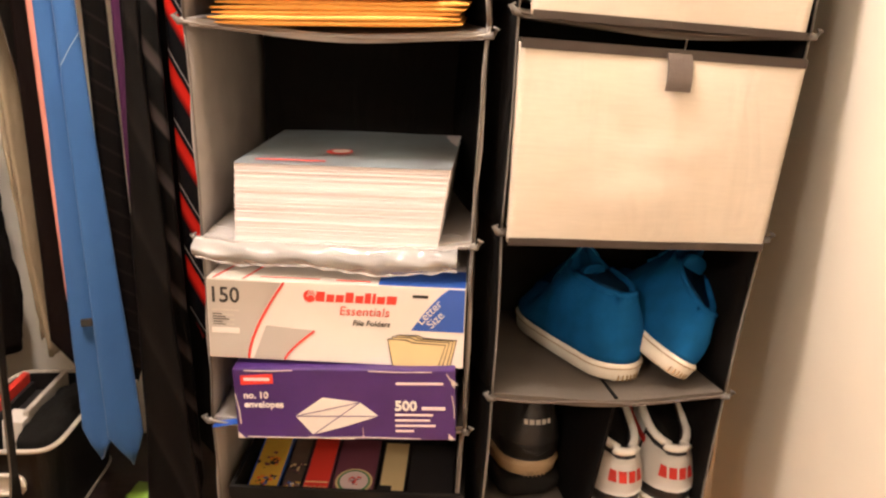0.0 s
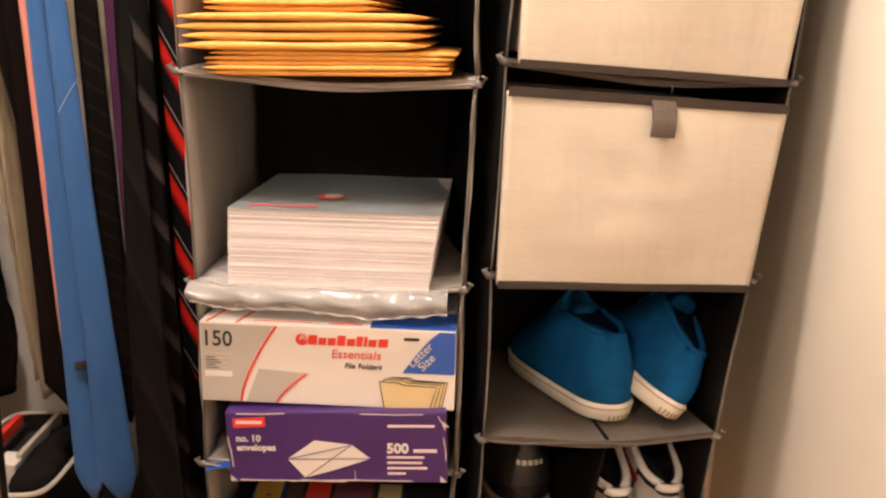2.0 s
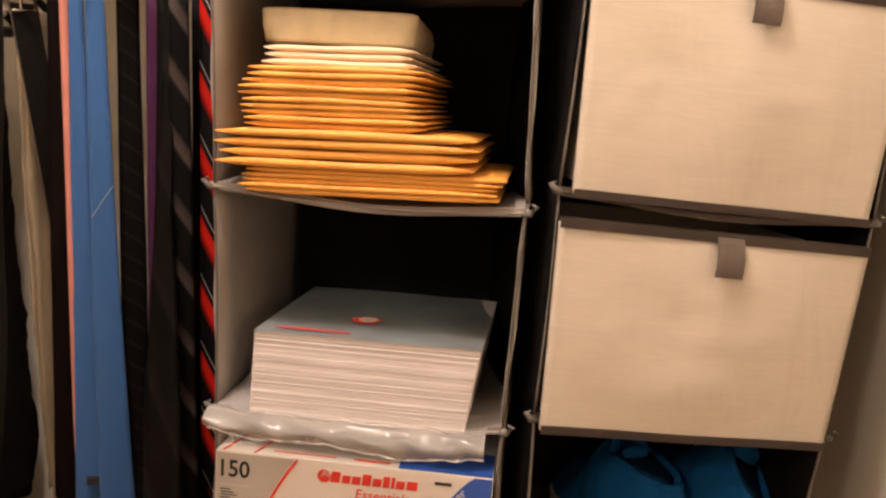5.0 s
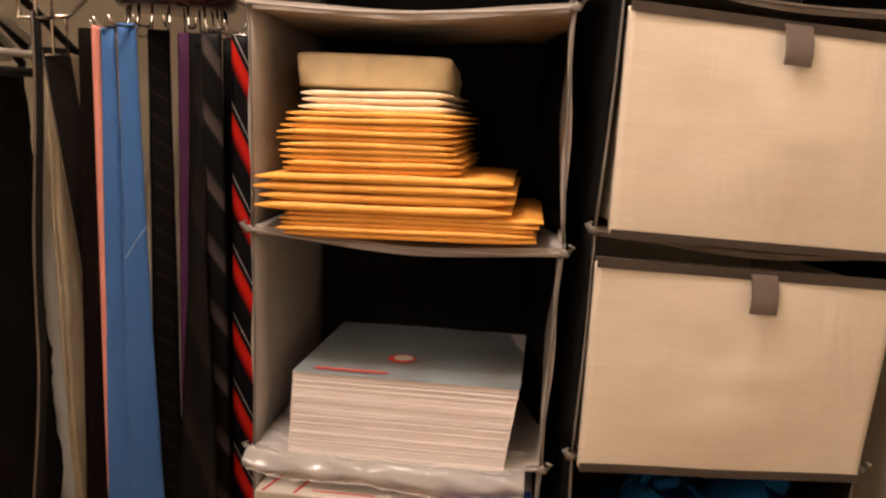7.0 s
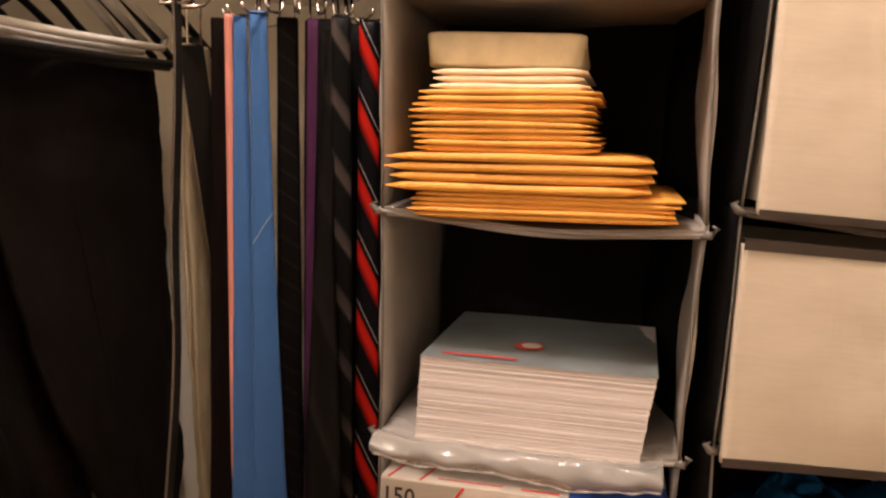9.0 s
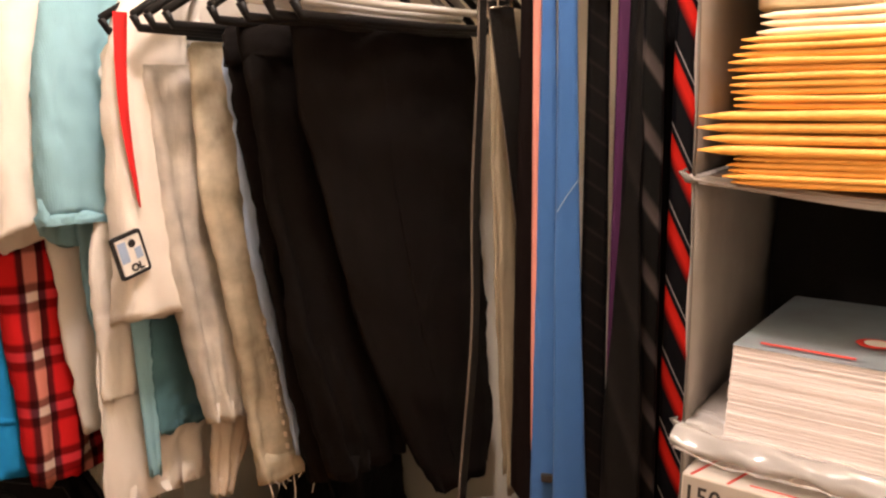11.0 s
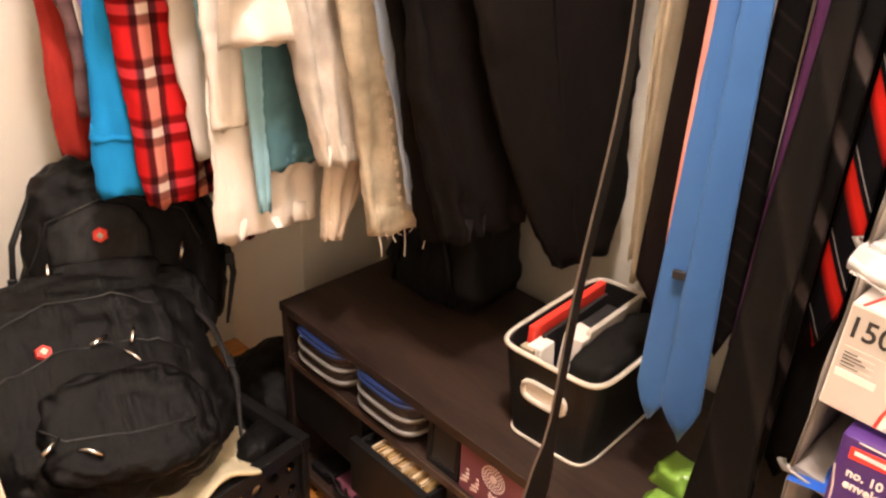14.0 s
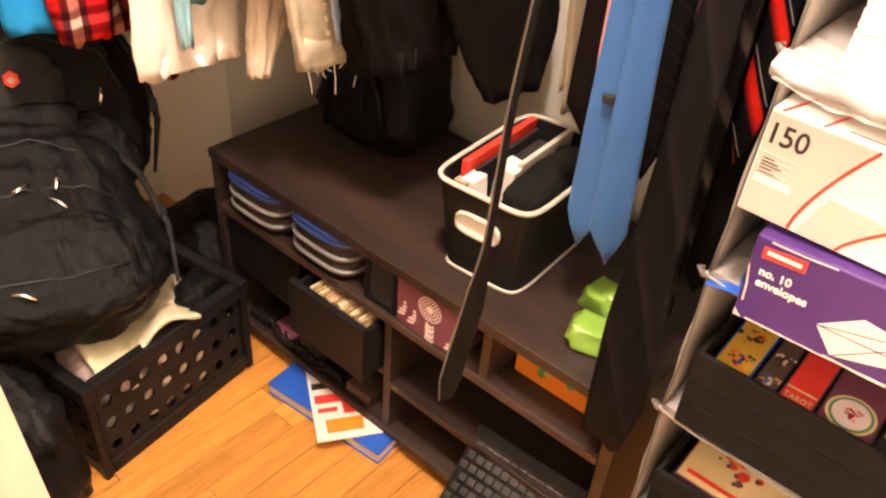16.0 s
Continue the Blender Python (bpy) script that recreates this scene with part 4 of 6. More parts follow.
def fabric_bin(zb, h, seed, tab_x):
    g = thing("fabric_bin", ROT @ pose(-0.0105, -0.014, zb), "cream canvas drawer bin with taupe binding and pull tab", "storage bin", "cream bins")
    w = 0.1685

    def front(u, v):
        x, zz = -w + 2 * w * u, h * v
        belly = 0.010 * math.sin(math.pi * u) * math.sin(math.pi * v)
        dent = 0.004 * math.exp(-((u - 0.30 - 0.1 * (seed % 2)) ** 2 / 0.02 + (v - 0.55) ** 2 / 0.06)) + 0.002 * math.sin(7 * u + seed + 3 * v) * math.sin(5 * v + seed) * math.sin(math.pi * u)
        return (x * (0.945 + 0.055 * v), -belly + dent, zz)

    bm = sheet(None, 44, 34, lambda u, v: (front(u, v)[0], front(u, v)[1] + 0.0012 * math.sin(math.pi * u) * math.sin(math.pi * v) * (abs(noise.noise(Vector((5 * u, 4 * v, seed)))) * 2 + noise.noise(Vector((11 * u, 9 * v, seed)))), front(u, v)[2]))
    ext = bmesh.ops.extrude_face_region(bm, geom=list(bm.faces))
    bmesh.ops.translate(bm, vec=(0, 0.006, 0), verts=[v for v in ext["geom"] if isinstance(v, bmesh.types.BMVert)])
    part("front_panel", bm, M_CREAMF, g, smooth=True)
    for s in (-1, 1):
        part("side_panel", box(s * (w - 0.016) - 0.003, s * (w - 0.016) + 0.003, 0.016, 0.27, 0.012, h - 0.004, 0.001), M_CREAMF, g)
    part("base_panel", box(-w + 0.02, w - 0.02, 0.012, 0.27, 0.012, 0.016), M_CREAMF, g)
    part("back_panel", box(-w + 0.02, w - 0.02, 0.27, 0.275, 0.012, h - 0.004), M_CREAMF, g)
    for zz, r in ((h, 0.0052), (0.001, 0.0042)):
        bm = bmesh.new()
        sheet(bm, 21, 2, lambda u, v: (front(u, zz / h)[0], front(u, zz / h)[1] - 0.0028, zz - r + 2 * r * v))
        sheet(bm, 21, 2, lambda u, v: (front(u, zz / h)[0], front(u, zz / h)[1] - 0.0028 + 0.0115 * v, zz + r))
        ext = bmesh.ops.solidify(bm, geom=list(bm.faces), thickness=0.0012)
        part("binding", bm, M_TAUPE, g, "taupe fabric binding")
    def tab(u, v):
        return (tab_x + 0.0285 * u, -0.0060 - 0.008 * math.sin(math.pi * v * 0.75) ** 0.8 - 0.003 * v, h + 0.001 - 0.040 * v)
    bm = sheet(None, 4, 9, tab)
    ext = bmesh.ops.extrude_face_region(bm, geom=list(bm.faces))
    bmesh.ops.translate(bm, vec=(0, 0.003, 0), verts=[v for v in ext["geom"] if isinstance(v, bmesh.types.BMVert)])
    part("pull_tab", bm, M_TAUPE, g, "taupe loop pull tab")
    return g


fabric_bin(0.8945, 0.2185, 1, -0.004)
fabric_bin(1.1420, 0.222, 2, -0.0105)



# ---- shoes ----


def crumple(bm, amp, scale, seed):
    """Push a skin in and out along its normals in uneven creases."""
    bm.normal_update()
    moves = []
    for v in bm.verts:
        p = v.co * scale + Vector((seed * 3.1, seed * 1.7, 0))
        q = Vector((p.x, p.y, p.z * 1.8))
        n = abs(noise.noise(q)) - 0.25 + 0.55 * noise.noise(q * 2.6) + 0.25 * noise.noise(q * 6.0)
        moves.append((v, v.normal * amp * n))
    for v, d in moves:
        v.co += d
    return bm


def shoe(name, m, label, upper_mat, sole_mat, line_mat, length=0.27, width=0.096, heel=0.085, rise=0.03, extras=None):
    """A trainer with its heel at the origin and its toe along +y; rise lifts the collar towards the tongue."""
    g = thing(name, m, label, "shoe", "shoes in the organizer")
    n = 48

    def outline(t):
        w = width / 2 * (0.74 + 0.26 * math.sin(math.pi * min(1, (t + 0.10) / 0.75) * 0.5) if t < 0.68 else math.sqrt(max(0.0, 1 - ((t - 0.68) / 0.325) ** 2)))
        if t < 0.17:
            w *= math.sqrt(max(0.0, 1 - ((0.17 - t) / 0.17) ** 2))
        return w

    def ring(z, grow=0.0):
        pts = []
        for k in range(n):
            a = 2 * math.pi * k / n
            t = (1 - math.cos(a)) / 2
            side = 1 if k <= n // 2 else -1
            pts.append((side * max(0.0, outline(t) + grow * (1 if 0.02 < t < 0.98 else 0)), length * t - grow * (1 - 2 * t), z))
        return pts

    sole_h = 0.026
    part("sole", loft([ring(0.0, -0.005), ring(0.004, 0.001), ring(sole_h - 0.004, 0.003), ring(sole_h, 0.0)]), sole_mat, g, smooth=True)
    part("sole_line", tube(ring(sole_h - 0.006, 0.0032), 0.0009, 5, closed=True), M_TANSOLE, g)
    for k in range(6):
        x = -0.015 + 0.006 * k
        y = 0.17 * length * (1 - math.sqrt(max(0.0, 1 - (x / (width * 0.37)) ** 2)))
        part("sole_groove", box(x - 0.0005, x + 0.0005, y - 0.0036, y + 0.004, 0.003, 0.011), M_TANSOLE, g)

    def top(t):
        if t < 0.46:
            return sole_h + heel + rise * (t / 0.46) ** 1.5
        return sole_h + max(0.030, (heel + rise) * (1 - (t - 0.46) / 0.34) + 0.030)if t < 0.72 else sole_h + 0.034 * math.sqrt(max(0.05, 1 - ((t - 0.72) / 0.30) ** 2)) + 0.006

    secs = []
    for q in (0.0, 0.12, 0.3, 0.5, 0.7, 0.88, 0.96, 1.0):
        lean = 0.004 * math.sin(math.pi * q) - 0.012 * q ** 1.8
        row = []
        for x, y, _ in ring(0, lean):
            t = min(1, max(0, y / length))
            pull = 1 if t < 0.46 else 1 - 0.55 * q ** 2
            row.append((x * pull, y + 0.006 * q * (1 - t), sole_h - 0.001 + (top(t) - sole_h) * q))
        secs.append(row)
    rim = secs[-1]

    def inside(p, f, dz):
        t = p[1] / length
        return (p[0] * f, 0.008 + p[1] * (1 - 0.03 * (1 - f) * 10), p[2] + dz) if t < 0.46 else (p[0] * (0.35 if f > 0.8 else 0.02), p[1], p[2] + (0.006 if f > 0.8 else 0.008))

    r2 = [inside(p, 0.88, 0.001) for p in rim]
    r3 = [inside(p, 0.78, -0.05) for p in rim]
    part("upper", loft(secs + [r2, r3]), upper_mat, g, smooth=True)
    hole = [k for k in range(-n // 2, n // 2) if rim[k][1] < 0.45 * length]
    part("lining", loft([[(r2[k][0] * 0.985, r2[k][1] + 0.001, r2[k][2] - 0.001) for k in hole], [(r3[k][0] * 0.9, r3[k][1] + 0.002, r3[k][2] + 0.003) for k in hole]]), line_mat, g, smooth=True)
    part("collar", tube([((rim[k][0] + r2[k][0]) / 2, (rim[k][1] + r2[k][1]) / 2, rim[k][2] + 0.001) for k in hole], 0.0045, 7), upper_mat, g, smooth=True)
    o = part("tongue", blob(0.021, 0.007, 0.026, 3.0, 0.02, 3, 18, 10), upper_mat, g, smooth=True)
    o.matrix_basis = pose(0, length * 0.46, top(0.45) - 0.042, 14)
    if extras:
        extras(g, top, [rim[k] for k in hole], secs)
    return g


def heel_patch(secs, k0, k1, q0, q1, off, nu=9, nv=7):
    """A patch that follows the heel of an upper, off metres proud of it; k across, q from the sole (0) to the rim (1)."""
    n = len(secs[0])
    levels = (0.0, 0.12, 0.3, 0.5, 0.7, 0.88, 0.96, 1.0)

    def at(k, q):
        i = int(math.floor(k))
        rows = [np.array(row[i % n]) * (1 - (k - i)) + np.array(row[(i + 1) % n]) * (k - i) for row in secs]
        return np.array([np.interp(q, levels, [r[a] for r in rows]) for a in range(3)])

    def place(u, v):
        k, q = k0 + (k1 - k0) * u, q0 + (q1 - q0) * v
        p, e = at(k, q), at(k + 0.5, q) - at(k - 0.5, q)
        out = Vector((-e[1], e[0], 0.0))
        out = out.normalized() if out.length > 1e-6 else Vector((0, -1, 0))
        if out.y > 0 and abs(out.y) > abs(out.x) or out.x * p[0] < -1e-6:
            out = -out
        return Vector(p) + out * off

    bm = sheet(None, nu, nv, place)
    bmesh.ops.solidify(bm, geom=list(bm.faces), thickness=0.0008)
    return bm


def laces(g, top, rim, secs):
    for k in range(4):
        t = 0.49 + 0.05 * k
        part("lace", tube([(-0.022, 0.24 * t, top(t) - 0.012), (0, 0.24 * t + 0.004, top(t) + 0.012), (0.022, 0.24 * t, top(t) - 0.012)], 0.0028, 6), M_LACE, g, smooth=True)
    z = top(0.46) + 0.006
    for s in (-1, 1):
        part("lace", tube([(0, 0.110, z), (s * 0.018, 0.102, z + 0.018), (s * 0.042, 0.094, z + 0.022), (s * 0.046, 0.096, z + 0.010), (s * 0.02, 0.104, z + 0.002)], 0.0042, 6), M_LACE, g, smooth=True)


SH = 0.6930
shoe("high_top_shoe", ROT @ pose(0.028, 0.036, SH, 0, 0, 17), "bright blue suede high-top with white rubber sole", M_SHOEBLUE, M_RUBBER, M_SHOELINE, length=0.235, heel=0.086, width=0.094, rise=0.012, extras=laces)
shoe("high_top_shoe", ROT @ pose(0.080, 0.010, SH + 0.018, 6, 27, 8), "bright blue suede high-top tipped against its pair", M_SHOEBLUE, M_RUBBER, M_SHOELINE, length=0.235, heel=0.064, width=0.088, rise=0.046, extras=laces)


def black_mark(g, top, rim, secs):
    for k in range(5):
        part("brand_block", heel_patch(secs, -2.6 + 1.05 * k, -1.8 + 1.05 * k, 0.66, 0.74, 0.0014, 3, 3), M_SHOEWHITE, g)
    part("heel_counter", heel_patch(secs, -7, 7, 0.02, 0.30, 0.0016), M_SHOEBLACK, g, smooth=True)
    part("heel_seam", tube([(-0.034, 0.03, top(0) - 0.05), (-0.018, 0.003, top(0) - 0.066), (0.0, -0.003, top(0) - 0.070), (0.018, 0.003, top(0) - 0.066), (0.034, 0.03, top(0) - 0.05)], 0.0022, 6), M_SHOEBLACK, g, smooth=True)


def red_trim(g, top, rim, secs):
    part("white_rim", tube([(x * 1.02, y - 0.002, z + 0.002) for x, y, z in rim], 0.0058, 8), M_SHOEWHITE, g, "thick white collar rim", smooth=True)
    part("heel_panel", heel_patch(secs, -6.5, 6.5, 0.25, 0.90, 0.0022), M_SHOEWHITE, g, "white leather heel panel", smooth=True)
    part("side_strip", heel_patch(secs, -9.5, -6.8, 0.40, 0.99, 0.0022), M_SHOEWHITE, g, smooth=True)
    part("side_strip", heel_patch(secs, 6.8, 9.5, 0.40, 0.99, 0.0022), M_SHOEWHITE, g, smooth=True)
    for k in range(4):
        part("brand_block", heel_patch(secs, -3.0 + 1.55 * k, -1.8 + 1.55 * k, 0.52, 0.72, 0.0036, 3, 3), M_RED, g)
    for k0, k1 in ((-10.5, -6.0), (6.0, 10.5)):
        part("red_strap", heel_patch(secs, k0, k1, 0.80, 0.89, 0.0045), M_RED, g, "red collar strap", smooth=True)
    part("white_stripe", heel_patch(secs, -10, -5.5, 0.08, 0.20, 0.002), M_SHOEWHITE, g, smooth=True)
    part("insole_star", plate([(-0.008, 0.0), (0.008, 0.0), (0.004, 0.012), (-0.004, 0.012)], 0.001), M_GREYCARD, g).matrix_basis = pose(0, 0.065, top(0.2) - 0.040, -40)


LS = 0.4975
solid("folded_cloth", crumple(blob(0.050, 0.090, 0.0145, 5.0, 0.03, 41, 30, 12), 0.003, 30.0, 2), M_BLACKF, "folded black cloth under a trainer", "cloth", ROT @ pose(-0.070, 0.165, LS), smooth=True)
shoe("black_trainer", ROT @ pose(-0.066, 0.080, LS + 0.028, 0, 0, 4), "black leather trainer with tan midsole", M_SHOEBLACK, M_TANSOLE, M_BLACKF, heel=0.082, width=0.092, rise=0.010, length=0.185, extras=black_mark)
shoe("white_trainer", ROT @ pose(0.038, 0.006, LS, 0, 0, 3), "black and white trainer with red straps", M_SHOEBLACK, M_SHOEWHITE, M_BLACKF, heel=0.072, width=0.086, rise=0.046, extras=red_trim)
shoe("white_trainer", ROT @ pose(0.112, 0.010, LS, 0, 0, -3), "black and white trainer with red straps", M_SHOEBLACK, M_SHOEWHITE, M_BLACKF, heel=0.072, width=0.086, rise=0.046, extras=red_trim)

# ---- ties on the rotating rack ----
rack = thing("tie_rack", pose(-0.435, 0.985, 1.385), "dark lacquered round tie rack with chrome hooks", "tie rack")
secs = []
for z, r in ((0.0, 0.060), (0.003, 0.070), (0.012, 0.075), (0.018, 0.074), (0.024, 0.066), (0.027, 0.05)):
    secs.append([(r * math.cos(2 * math.pi * k / 36), r * math.sin(2 * math.pi * k / 36), z) for k in range(36)])
part("disc", loft(secs), M_RACKWOOD, rack, smooth=True)
part("stem", tube([(0, 0, 0.027), (0, 0, 0.13), (0, 0.008, 0.155), (0, 0.016, 0.163)], 0.005, 10), M_CHROME, rack, smooth=True)
for k in range(18):
    a = 2 * math.pi * k / 18 + 0.1
    c, s = math.cos(a), math.sin(a)
    pts = [(0.058 * c, 0.058 * s, 0.002), (0.060 * c, 0.060 * s, -0.018), (0.066 * c, 0.066 * s, -0.026), (0.090 * c, 0.090 * s, -0.027), (0.098 * c, 0.098 * s, -0.022), (0.100 * c, 0.100 * s, -0.016)]
    part("hook", tube(pts, 0.0016, 6), M_CHROME, rack, smooth=True)


def tie(m, label, material, w_top, w_bot, z_top, z_bot, thick=0.012, tip=True, seed=0, depth=0.0014):
    g = thing("necktie", m, label, "necktie", "ties on the rack")
    zb = z_bot + (0.04 if tip else 0)
    rows = [(z_top, -w_top / 2, w_top / 2, thick), (z_top - 0.02, -w_top / 2, w_top / 2, thick), (zb, -w_bot / 2, w_bot / 2, thick * 0.8), ]
    if tip:
        rows.append((z_bot, -0.002, 0.002, thick * 0.5))
    part("blade", hang(rows, folds=1.2, depth=depth, seed=seed, around=22, steps=34, hollow=0.0, sharp=3.2, rag=0.1), material, g, smooth=True)
    tail = [(z_top - 0.002, -w_top * 0.4, w_top * 0.4, thick * 0.5, 0.011), (z_bot + 0.13, -w_bot * 0.26, w_bot * 0.26, thick * 0.4, 0.012), (z_bot + 0.10, -0.002, 0.002, 0.003, 0.012)]
    part("tail_blade", hang(tail, folds=1, depth=0.0008, seed=seed + 50, around=14, steps=20, hollow=0.0, sharp=3.2, rag=0.1), material, g, smooth=True)
    return g


TY = 0.94
ZT = 1.356
tie(pose(-0.532, TY + 0.02, 0, 0, 0, 22), "dark brown necktie hanging from the rack", M_TIEBROWN, 0.034, 0.060, ZT, 0.66, seed=1)
tie(pose(-0.5105, TY - 0.012, 0, 0, 0, 24), "salmon pink necktie beside the blue one", M_PINK, 0.010, 0.012, ZT, 0.74, seed=2)
bt = tie(pose(-0.4965, TY - 0.010, 0, 0, 0, 20), "blue satin necktie with two blades", M_BLUE, 0.016, 0.044, ZT, 0.530, seed=3, thick=0.010)
bm = hang([(ZT + 0.003, -0.012, 0.009, 0.013), (1.0, -0.013, 0.018, 0.012), (0.562, -0.012, 0.036, 0.010), (0.520, 0.016, 0.020, 0.006)], folds=1.0, depth=0.0014, seed=9, around=24, steps=36, hollow=0.0, sharp=3.2, rag=0.1)
b2 = part("front_blade", bm, M_BLUE, bt, smooth=True)
b2.matrix_basis = pose(0.024, -0.012, 0, 0, 0, 4)
clip = part("tie_label", box(-0.004, 0.011, -0.014, -0.008, 0.737, 0.748, 0.002), M_INK, bt, "small black keeper loop")
part("seam", tube([(0.014, -0.0195, 1.085), (0.026, -0.0190, 1.105), (0.040, -0.0185, 1.125)], 0.0005, 5), M_LIGHTBLUE, bt)
tie(pose(-0.448, TY + 0.020, 0, 0, 0, 30), "dark dotted silk necktie on the rack", M_DOTS, 0.026, 0.036, ZT, 0.64, seed=4)
tie(pose(-0.428, TY + 0.05, 0, 0, 0, 30), "plain black silk necktie on the rack", M_TIEDARK, 0.018, 0.03, ZT, 0.60, seed=5)
tie(pose(-0.404, TY + 0.0, 0, 0, 0, 20), "deep plum silk necktie on the rack", M_TIEPURPLE, 0.020, 0.036, ZT - 0.005, 0.56, seed=6)
tie(pose(-0.386, TY - 0.005, 0, 0, 0, 24), "plain black silk necktie on the rack", M_TIEDARK, 0.024, 0.06, ZT - 0.006, 0.50, seed=7)
tie(pose(-0.361, TY - 0.030, 0, 0, 0, 16), "black necktie with grey diagonal stripes", M_GREYSTRIPE, 0.022, 0.036, ZT - 0.006, 0.46, seed=8)
tie(pose(-0.338, TY + 0.004, 0, 0, 0, 12), "black necktie with red and white stripes", M_REDSTRIPE, 0.024, 0.030, ZT - 0.006, 0.72, seed=10)
tie(pose(-0.344, TY + 0.028, 0, 0, 0, 12), "plain black silk necktie on the rack", M_TIEDARK, 0.050, 0.066, ZT - 0.008, 0.52, seed=11)
# long dark scarf in front of the rack
sc = thing("wool_scarf", pose(0, 0, 0), "long black scarf with faint grey diagonal stripes", "scarf")
part("scarf_cloth", hang([(1.34, -0.384, -0.370, 0.010, 0.925), (1.1, -0.386, -0.364, 0.012, 0.895), (0.80, -0.384, -0.338, 0.014, 0.850), (0.46, -0.376, -0.304, 0.012, 0.806), (0.375, -0.372, -0.318, 0.010, 0.802)], folds=1.0, depth=0.002, seed=21, around=30, steps=40, hollow=0.0, sharp=3, rag=0.4), M_GREYSTRIPE2, sc, smooth=True)

# ---- belts ----


def belt(m, pts, label, buckle=None, w=0.030, t=0.0035):
    g = thing("leather_belt", m, label, "belt", "belts on a hanger")
    bm = bmesh.new()
    prev = None
    for (x, y, z, tw, ww) in pts:
        d = Vector((math.cos(radians(tw)), math.sin(radians(tw)), 0))
        nrm = Vector((-d.y, d.x, 0))
        c = Vector((x, y, z))
        ring = [bm.verts.new(c + d * sx * ww / 2 + nrm * sy * t / 2) for sx, sy in ((-1, -1), (1, -1), (1, 1), (-1, 1))]
        if prev:
            for k in range(4):
                bm.faces.new((prev[k], prev[(k + 1) % 4], ring[(k + 1) % 4], ring[k]))
        else:
            bm.faces.new(ring[::-1])
        prev = ring
    bm.faces.new(prev)
    part("strap", bm, M_BELT, g)
    line = [(x - math.cos(radians(tw)) * ww / 2, y - math.sin(radians(tw)) * ww / 2, z) for x, y, z, tw, ww in pts]
    part("raw_edge", tube(line, 0.0018, 5), M_BELTEDGE, g)
    if buckle:
        bx, by, bz = buckle
        part("buckle", tube([(bx - 0.018, by, bz - 0.022), (bx + 0.018, by, bz - 0.022), (bx + 0.018, by, bz + 0.022), (bx - 0.018, by, bz + 0.022)], 0.003, 8, closed=True), M_CHROME, g, smooth=True)
        part("buckle_prong", tube([(bx, by, bz - 0.02), (bx + 0.003, by - 0.006, bz + 0.024)], 0.002, 6), M_CHROME, g)
    return g


BY = 0.80
pts = []
for k in range(31):
    zz = 1.36 - 0.0315 * k
    pts.append((-0.500 + 0.002 * math.sin(k * 0.6), float(np.interp(zz, [0.42, 0.544, 0.74, 1.0, 1.36], [0.686, 0.718, 0.744, 0.776, 0.794])), zz, 62, float(np.interp(zz, [0.42, 0.44, 0.56, 0.62], [0.016, 0.028, 0.026, 0.008]))))
belt(pose(0, 0, 0), pts, "thin black leather belt seen nearly edge-on", (-0.500, 0.794, 1.375))
pts = [(-0.572 + 0.0014 * k, 0.945 + 0.0045 * k, 1.335 - 0.028 * k, 35, 0.030) for k in range(24)]
belt(pose(0, 0, 0), pts, "black leather belt hanging from the belt hanger", (-0.572, 0.94, 1.348))

bh_ob = thing("belt_hanger", pose(-0.53, 0.0, 0), "chrome belt hanger hooked on the closet rod", "belt hanger")
part("hook", tube([(0, 0.985, 1.542), (0, 0.992, 1.551), (0, 1.004, 1.551), (0, 1.018, 1.540), (0, 1.012, 1.510), (0, 1.0, 1.49), (0, 0.99, 1.42)], 0.0025, 7), M_CHROME, bh_ob, smooth=True)
part("arm", tube([(0, 0.99, 1.42), (0.015, 0.92, 1.40), (0.030, 0.80, 1.398), (0.030, 0.785, 1.404)], 0.0025, 7), M_CHROME, bh_ob, smooth=True)
part("arm", tube([(0, 0.99, 1.42), (-0.02, 0.94, 1.372), (-0.036, 0.92, 1.368)], 0.0025, 7), M_CHROME, bh_ob, smooth=True)

# ---- hangers ----


def hanger(m, label, material, half=0.21, drop=0.10, r=0.0045, bar=True, hook=True):
    """A hanger in the x-z plane of its own, hook at the origin on the rod."""
    g = thing("clothes_hanger", m, label, "clothes hanger", "hangers on the rod")
    if hook:
        part("hook", tube([(-0.010, 0, 0.004), (-0.016, 0, 0.016), (-0.004, 0, 0.022), (0.012, 0, 0.018), (0.018, 0, 0.004), (0.012, 0, -0.012), (0.0, 0, -0.028), (0, 0, -0.06)], 0.0022, 7), M_CHROME, g, smooth=True)
    pts = [(-half, 0, -0.06 - drop), (-half * 0.5, 0, -0.06 - drop * 0.45), (0, 0, -0.058), (half * 0.5, 0, -0.06 - drop * 0.45), (half, 0, -0.06 - drop)]
    part("shoulder_bar", tube(pts, r, 8), material, g, smooth=True)
    if bar:
        part("lower_bar", tube([(-half, 0, -0.06 - drop), (-half * 0.96, 0, -0.075 - drop), (0, 0, -0.078 - drop), (half * 0.96, 0, -0.075 - drop), (half, 0, -0.06 - drop)], r, 8), material, g, smooth=True)
    return g


